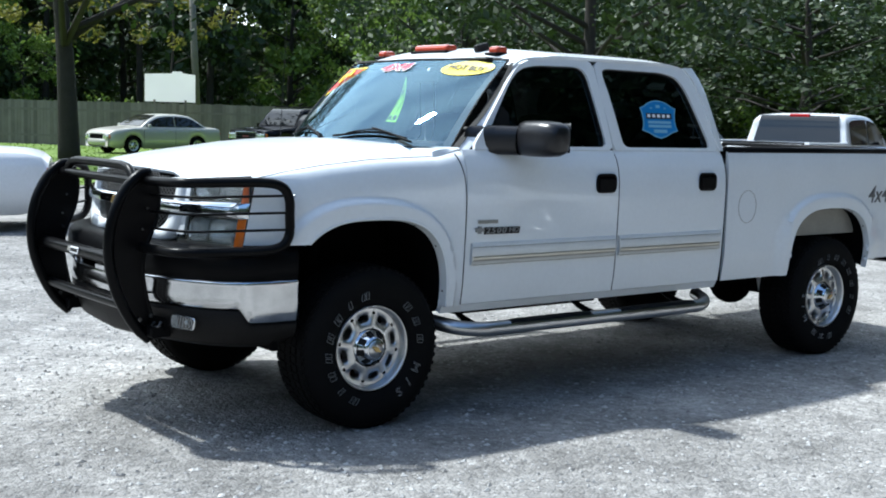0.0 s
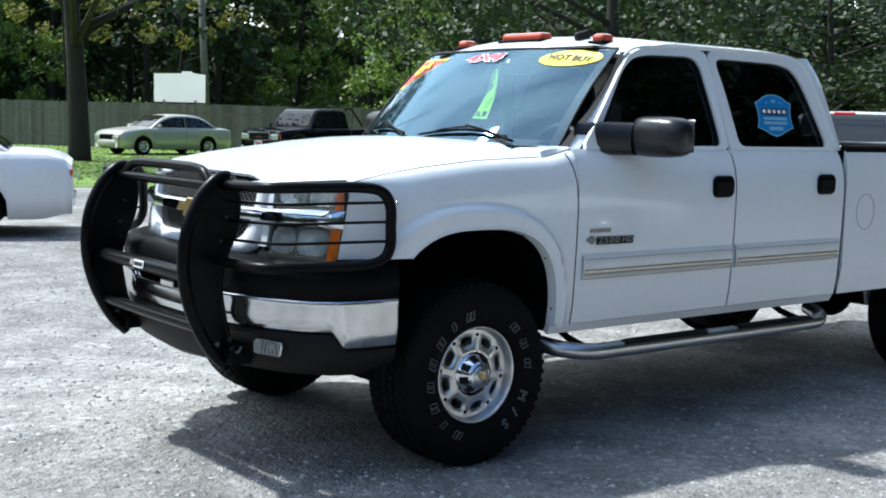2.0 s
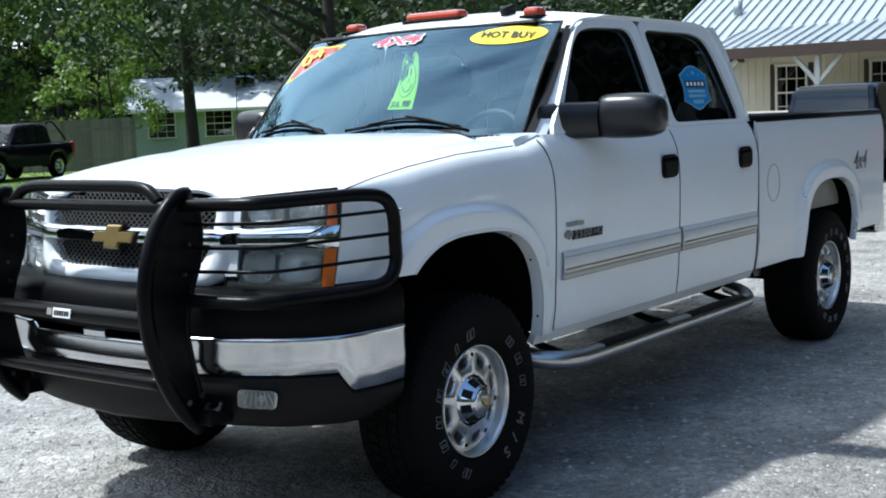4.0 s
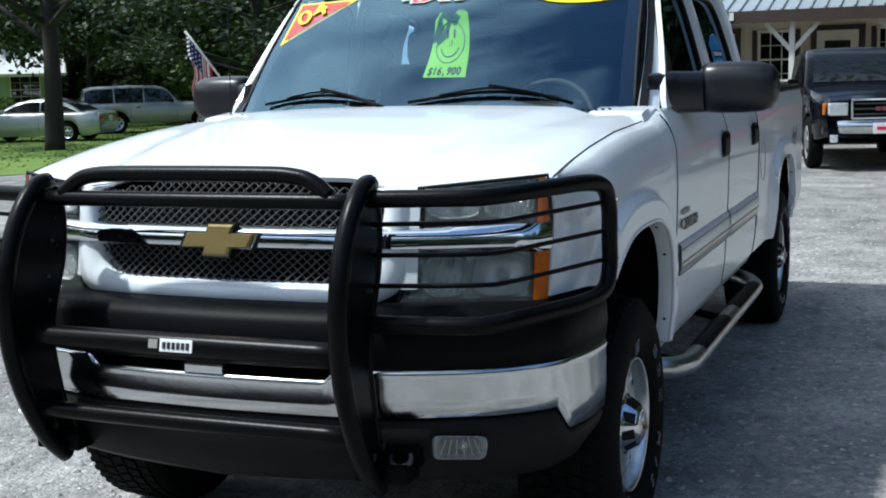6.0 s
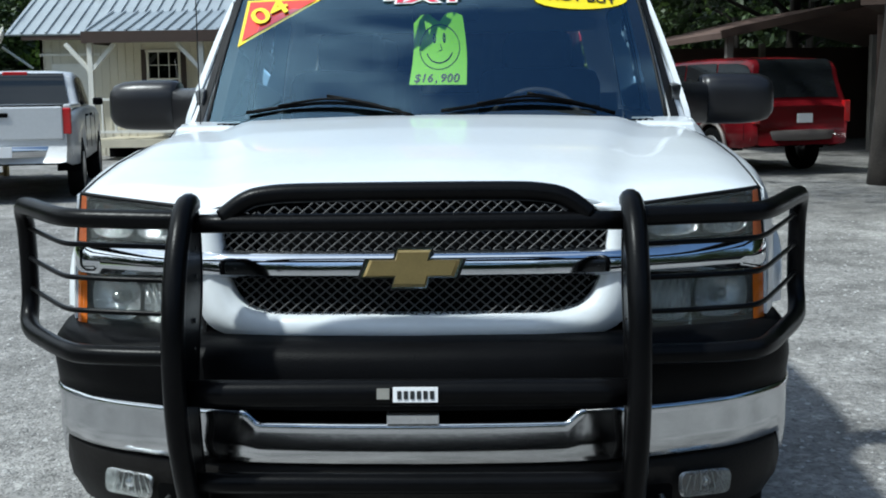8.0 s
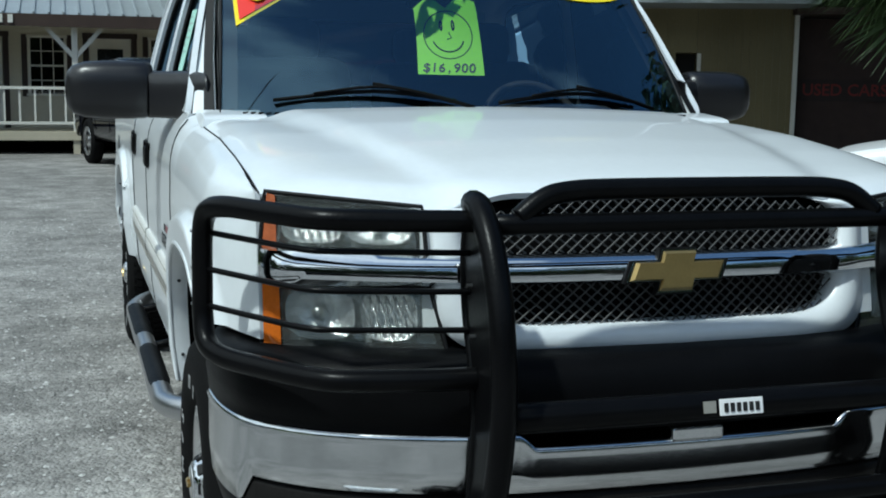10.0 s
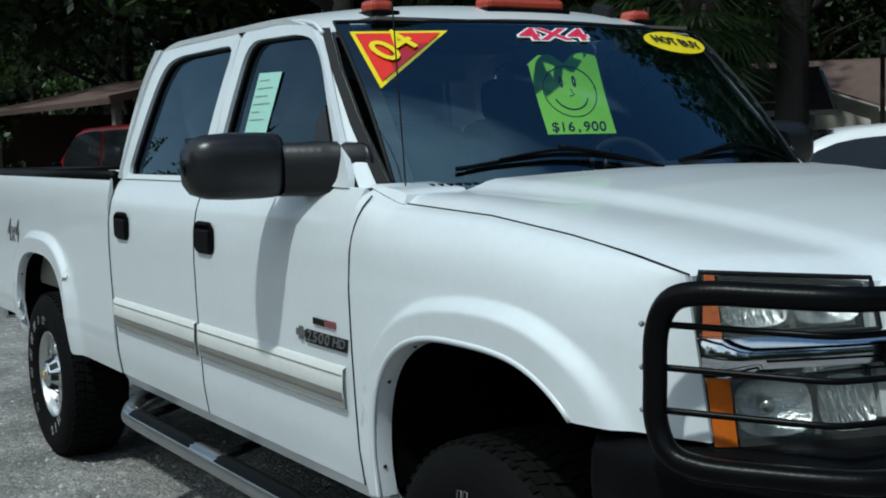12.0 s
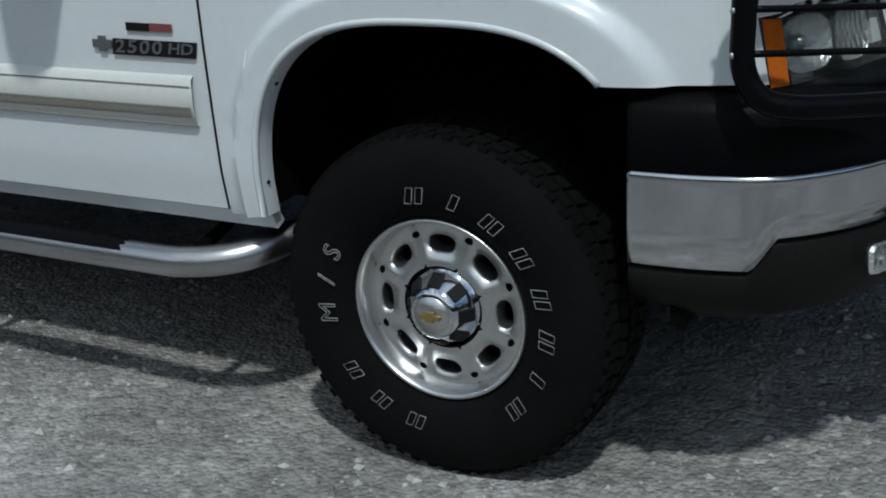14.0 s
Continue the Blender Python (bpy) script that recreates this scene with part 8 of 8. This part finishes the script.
def sheet_mat():
    """Thin white sheet, made translucent so that sun from behind brightens the board."""
    m = bpy.data.materials.new("white_translucent_sheet")
    m.use_nodes = True
    nd, lk = m.node_tree.nodes, m.node_tree.links
    p = nd["Principled BSDF"]
    p.inputs["Base Color"].default_value, p.inputs["Roughness"].default_value = (0.8, 0.82, 0.82, 1), 0.5
    tr, mx, ns = nd.new("ShaderNodeBsdfTranslucent"), nd.new("ShaderNodeMixShader"), nd.new("ShaderNodeTexNoise")
    ns.inputs["Scale"].default_value = 2.5
    rm = nd.new("ShaderNodeMapRange")
    rm.inputs["To Min"].default_value, rm.inputs["To Max"].default_value = 0.55, 0.85
    tr.inputs[0].default_value = (0.85, 0.87, 0.86, 1)
    lk.new(ns.outputs["Fac"], rm.inputs["Value"])
    lk.new(rm.outputs[0], mx.inputs[0])
    lk.new(p.outputs[0], mx.inputs[1])
    lk.new(tr.outputs[0], mx.inputs[2])
    lk.new(mx.outputs[0], nd["Material Output"].inputs[0])
    return m


SIGNSHEET = sheet_mat()


def sign_board():
    s = thing("blank_sign", "blank white sign board on two posts", "sign")
    az = radians(244.0)
    c = Vector((3.44, 5.09)) + 49.0 * Vector((math.cos(az), math.sin(az)))
    rz = math.degrees(az) - 90
    m = pose(c.x, c.y, 0, 0, 0, rz)
    def pt(u, z):
        return m @ Vector((u, 0, z))
    ol = [(-0.98, 1.92), (0.98, 1.92), (0.98, 3.00), (0.5, 3.06), (0.45, 3.12), (0.1, 3.12), (0.05, 3.04), (-0.98, 3.0)]
    put("board", *fan([pt(u, z) for u, z in ol]), SIGNSHEET, s, "bare white board", smooth=False)
    for u in (-0.6, 0.6):
        part("sign_post", boxes(((0, 0, 0), (0.09, 0.09, 2.0))), GREYWOOD, s).matrix_local = m @ Matrix.Translation((u, -0.07, 1.0))


sign_board()


def far_house(name, label, cx, cy, rz, w, dp, eave, ridge, wall_m, roof_m, windows=3, wing=None):
    h = thing(name, label, "house", m=pose(cx, cy, 0, 0, 0, rz))
    # front faces local +x
    part("wall", boxes(((0, 0, eave / 2), (dp, w, eave))), wall_m, h)
    for e in (1, -1):
        put("gable", [Vector((dp / 2, e * w / 2, eave)), Vector((-dp / 2, e * w / 2, eave)), Vector((0, e * w / 2, ridge))], [(0, 1, 2)], wall_m, h, smooth=False)
    if wing:
        # a gabled wing towards the front
        wy, half, peak = wing
        fx = dp / 2 + 1.6
        part("wing_wall", boxes(((dp / 2 + 0.7, wy, eave / 2), (1.4, half * 2 - 0.5, eave))), wall_m, h)
        put("wing_gable", [Vector((fx - 0.2, wy - half + 0.1, eave - 0.05)), Vector((fx - 0.2, wy + half - 0.1, eave - 0.05)), Vector((fx - 0.2, wy, peak - 0.06))], [(0, 1, 2)], TRIMW, h, smooth=False, solid=0.06)
        for e in (1, -1):
            put("wing_roof", [Vector((fx, wy + e * half, eave - 0.1)), Vector((fx, wy, peak)), Vector((0.6, wy, peak)), Vector((0.6, wy + e * half, eave - 0.1))], [(0, 1, 2, 3)], roof_m, h, smooth=False, solid=0.08)
            put("barge_board", *tube_data([Vector((fx + 0.03, wy + e * half, eave - 0.14)), Vector((fx + 0.03, wy, peak - 0.02))], 0.06, 4), TRIMW, h)
    for s in (1, -1):
        put("roof", [Vector((s * (dp / 2 + 0.5), -w / 2 - 0.4, eave - 0.12)), Vector((s * (dp / 2 + 0.5), w / 2 + 0.4, eave - 0.12)), Vector((0, w / 2 + 0.4, ridge + 0.06)), Vector((0, -w / 2 - 0.4, ridge + 0.06))], [(0, 1, 2, 3)], roof_m, h, smooth=False, solid=0.1)
        for e in (1, -1):
            put("barge_board", *tube_data([Vector((s * (dp / 2 + 0.5), e * (w / 2 + 0.42), eave - 0.15)), Vector((0, e * (w / 2 + 0.42), ridge + 0.02))], 0.07, 4), TRIMW, h)
    part("eave_trim", boxes(((dp / 2 + 0.5, 0, eave - 0.17), (0.05, w + 0.8, 0.14))), TRIMW, h)
    for k in range(windows):
        window_unit(h, dp / 2 + 0.01, -w / 2 + w * (k + 0.5) / windows, 0.95, min(1.3, w / windows * 0.5), 1.25, False)
    return h


far_house("green_house", "pale green house with white tin roof", -40.5, -42.0, 42, 11, 6, 2.4, 3.8, mat("pale_green_siding", (0.40, 0.47, 0.36), 0.8, 0, 0.08), mat("white_tin", (0.72, 0.74, 0.74), 0.4, 0.2, 0.08), 4)
far_house("brown_roof_house", "low cream house with brown shingle roof and front gable", -28.1, 33.3, -50, 9, 6, 2.3, 3.85, CREAMW, BROWNROOF, 4, (-0.6, 2.5, 3.08))
far_house("garden_shed", "small white gabled shed behind palms", -20.5, 21.5, -40, 3.0, 3.2, 2.1, 3.0, TRIMW, BROWNROOF, 1)


def metal_shop():
    """Tan ribbed-metal building with a carport and a sign on the dark end wall."""
    h = thing("metal_building", "tan ribbed metal shop with dark doorway", "building", m=pose(-17.3, 8.9, 0, 0, 0, 60 - 90 + 6))
    # local +x faces the lot, local y runs along the front
    W, Hh = 2.75, 2.95
    for at, size in (((-2.0, 0.32, Hh / 2), (4.0, 0.64, Hh)), ((-2.0, 1.9, Hh / 2), (4.0, 1.75, Hh)), ((-2.0, 0.83, 2.55), (4.0, 0.378, 0.8))):
        part("wall", boxes((at, size)), TANMETAL, h, "tan metal wall")
    # near-black board in the opening, in place of the shop's unlit inside
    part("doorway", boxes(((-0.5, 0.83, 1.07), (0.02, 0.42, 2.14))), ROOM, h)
    part("door_jamb", boxes(((0.02, 1.06, 1.07), (0.06, 0.07, 2.14))), TRIMW, h)
    for k in range(20):
        y = 0.06 + W * k / 20
        if 0.6 < y < 1.05:
            continue
        part("wall_rib", boxes(((0.012, y, Hh / 2), (0.03, 0.035, Hh))), TANMETAL, h)
    # the second box is an overhang added to put the tan wall in shade
    part("roof_edge", boxes(((-1.4, 0.6, 3.02), (3.6, 4.6, 0.12)), ((0.9, 1.2, 2.99), (1.5, 3.4, 0.1))), TIN, h, "grey tin roof edge with an added overhang for shade", bevel=0.01)
    part("corner_trim", boxes(((0.03, W + 0.03, Hh / 2), (0.08, 0.08, Hh))), TRIMW, h)
    part("end_wall", boxes(((-0.4, 4.9, 1.4), (0.1, 4.2, 2.8))), mat("dark_red_wall", (0.05, 0.03, 0.025), 0.8, 0, 0.2), h, "dark board end wall")
    part("end_roof", boxes(((-0.6, 4.9, 2.9), (2.2, 4.4, 0.12))), BROWNF, h)
    part("sign_panel", boxes(((-0.33, 3.75, 1.5), (0.03, 1.7, 0.4))), mat("dark_sign_field", (0.03, 0.018, 0.015), 0.7, 0, 0.15), h, "dark sign with red letters")
    words("USED CARS", 0.3, REDSIGN, h, frame_m((-0.305, 3.75, 1.5), (0, 1, 0), (1, 0, 0)), "sign_letter")
    part("lean_to", boxes(((-1.5, -1.2, 2.9), (3.0, 2.2, 0.1)), ((-2.6, -1.2, 1.4), (0.1, 2.2, 2.8))), BROWNF, h, "dark lean-to shed")
    part("shed_panel", boxes(((-2.5, -0.6, 1.3), (0.06, 0.8, 2.3))), TANMETAL, h)


REDSIGN = mat("red_sign_paint", (0.2, 0.02, 0.015), 0.6, 0, 0.2)
metal_shop()


def carport():
    c = thing("carport", "dark open carport with a sloping roof", "carport", m=pose(-25.6, 7.6, -0.2, 0, 0, 12))
    put("roof", [Vector((-3.2, -3.2, 2.65)), Vector((3.0, -3.2, 2.75)), Vector((3.0, 0.3, 3.45)), Vector((-3.2, 0.3, 3.4)), Vector((3.0, 3.8, 2.75)), Vector((-3.2, 3.8, 2.65))], [(0, 1, 2, 3), (3, 2, 4, 5)], BROWNROOF, c, smooth=False, solid=0.12)
    part("roof_edge", boxes(((3.02, -1.45, 3.07), (0.05, 3.6, 0.16), (11.3, 0, 0)), ((3.02, 2.05, 3.07), (0.05, 3.6, 0.16), (-11.3, 0, 0))), BROWNF, c)
    for x in (-2.9, 2.7):
        for y in (-2.9, 0.4, 3.5):
            part("carport_post", boxes(((x, y, 1.35), (0.14, 0.14, 2.7))), GREYWOOD, c, "grey timber post")
    part("back_wall", boxes(((-3.1, 0.3, 1.3), (0.1, 6.8, 2.6))), BROWNF, c)


carport()
# utility pole and lot odds and ends
up = thing("utility_pole", "slim pale service pole with a small box", "pole", m=pose(-16.6, 22.0, 0))
put("pole_shaft", *tube_data([Vector((0, 0, -0.1)), Vector((0, 0, 3.6))], 0.07, 10, True, 0.05), GREYWOOD, up)
part("service_box", boxes(((0.06, -0.04, 3.45), (0.1, 0.12, 0.4))), CREAM, up, "small pale box", bevel=0.02)
tp = thing("utility_pole", "tall grey pole behind the sign", "pole", m=pose(-21.3, -42.9, 0))
put("pole_shaft", *tube_data([Vector((0, 0, -0.1)), Vector((0.5, 0, 9.5))], 0.17, 10, True, 0.12), GREYWOOD, tp)


def hoist():
    """White folded lifting boom with a drum on a stand, by the maroon van."""
    h = thing("engine_crane", "white folding engine crane with a white drum", "crane", m=pose(-4.3, 9.7, 0, 0, 0, 26))
    for pts, r in (([(0.35, 0.1, 0.02), (0.35, 0.1, 1.62)], 0.05), ([(-0.5, 0, 1.56), (0.75, 0, 1.66)], 0.035), ([(-0.42, 0.1, 1.52), (0.8, 0.1, 1.58)], 0.025), ([(0.1, 0, 1.6), (0.2, 0.02, 1.36)], 0.02), ([(0.45, 0, 1.6), (0.2, 0.02, 1.36)], 0.02), ([(0.45, 0, 1.6), (0.5, 0.02, 1.34)], 0.02), ([(0.15, 0, 1.37), (0.8, 0, 1.42)], 0.025), ([(0.7, 0, 1.64), (0.62, 0, 1.38)], 0.02), ([(-0.9, 0.45, 0.05), (0.9, 0.45, 0.05)], 0.05), ([(-0.9, -0.25, 0.05), (0.9, -0.25, 0.05)], 0.05), ([(0.35, -0.25, 0.05), (0.35, 0.45, 0.05)], 0.05)):
        put("crane_tube", *tube_data([Vector(p) for p in pts], r, 8), TRIMW, h, "white steel tube")
    for x, z, r in ((0.12, 1.62, 0.085), (0.55, 1.655, 0.06), (-0.48, 1.56, 0.05)):
        v, f = lathe([(0.0, -0.07), (r * 0.8, -0.07), (r, -0.05), (r, 0.05), (r * 0.8, 0.07), (0.0, 0.07)], 14, "y")
        put("pivot_hub", *moved((v, f), Matrix.Translation((x, 0, z))), TRIMW, h, "white pivot hub")
    v, f = lathe([(0.0, 0.0), (0.15, 0.0), (0.185, 0.03), (0.19, 0.26), (0.16, 0.31), (0.0, 0.32)], 20, "z")
    put("drum", *moved((v, f), Matrix.Translation((-0.66, 0.1, 1.57))), TRIMW, h, "white plastic drum")
    part("drum_stand", boxes(((-0.66, 0.1, 0.79), (0.22, 0.3, 1.56))), GREYWOOD, h)


hoist()
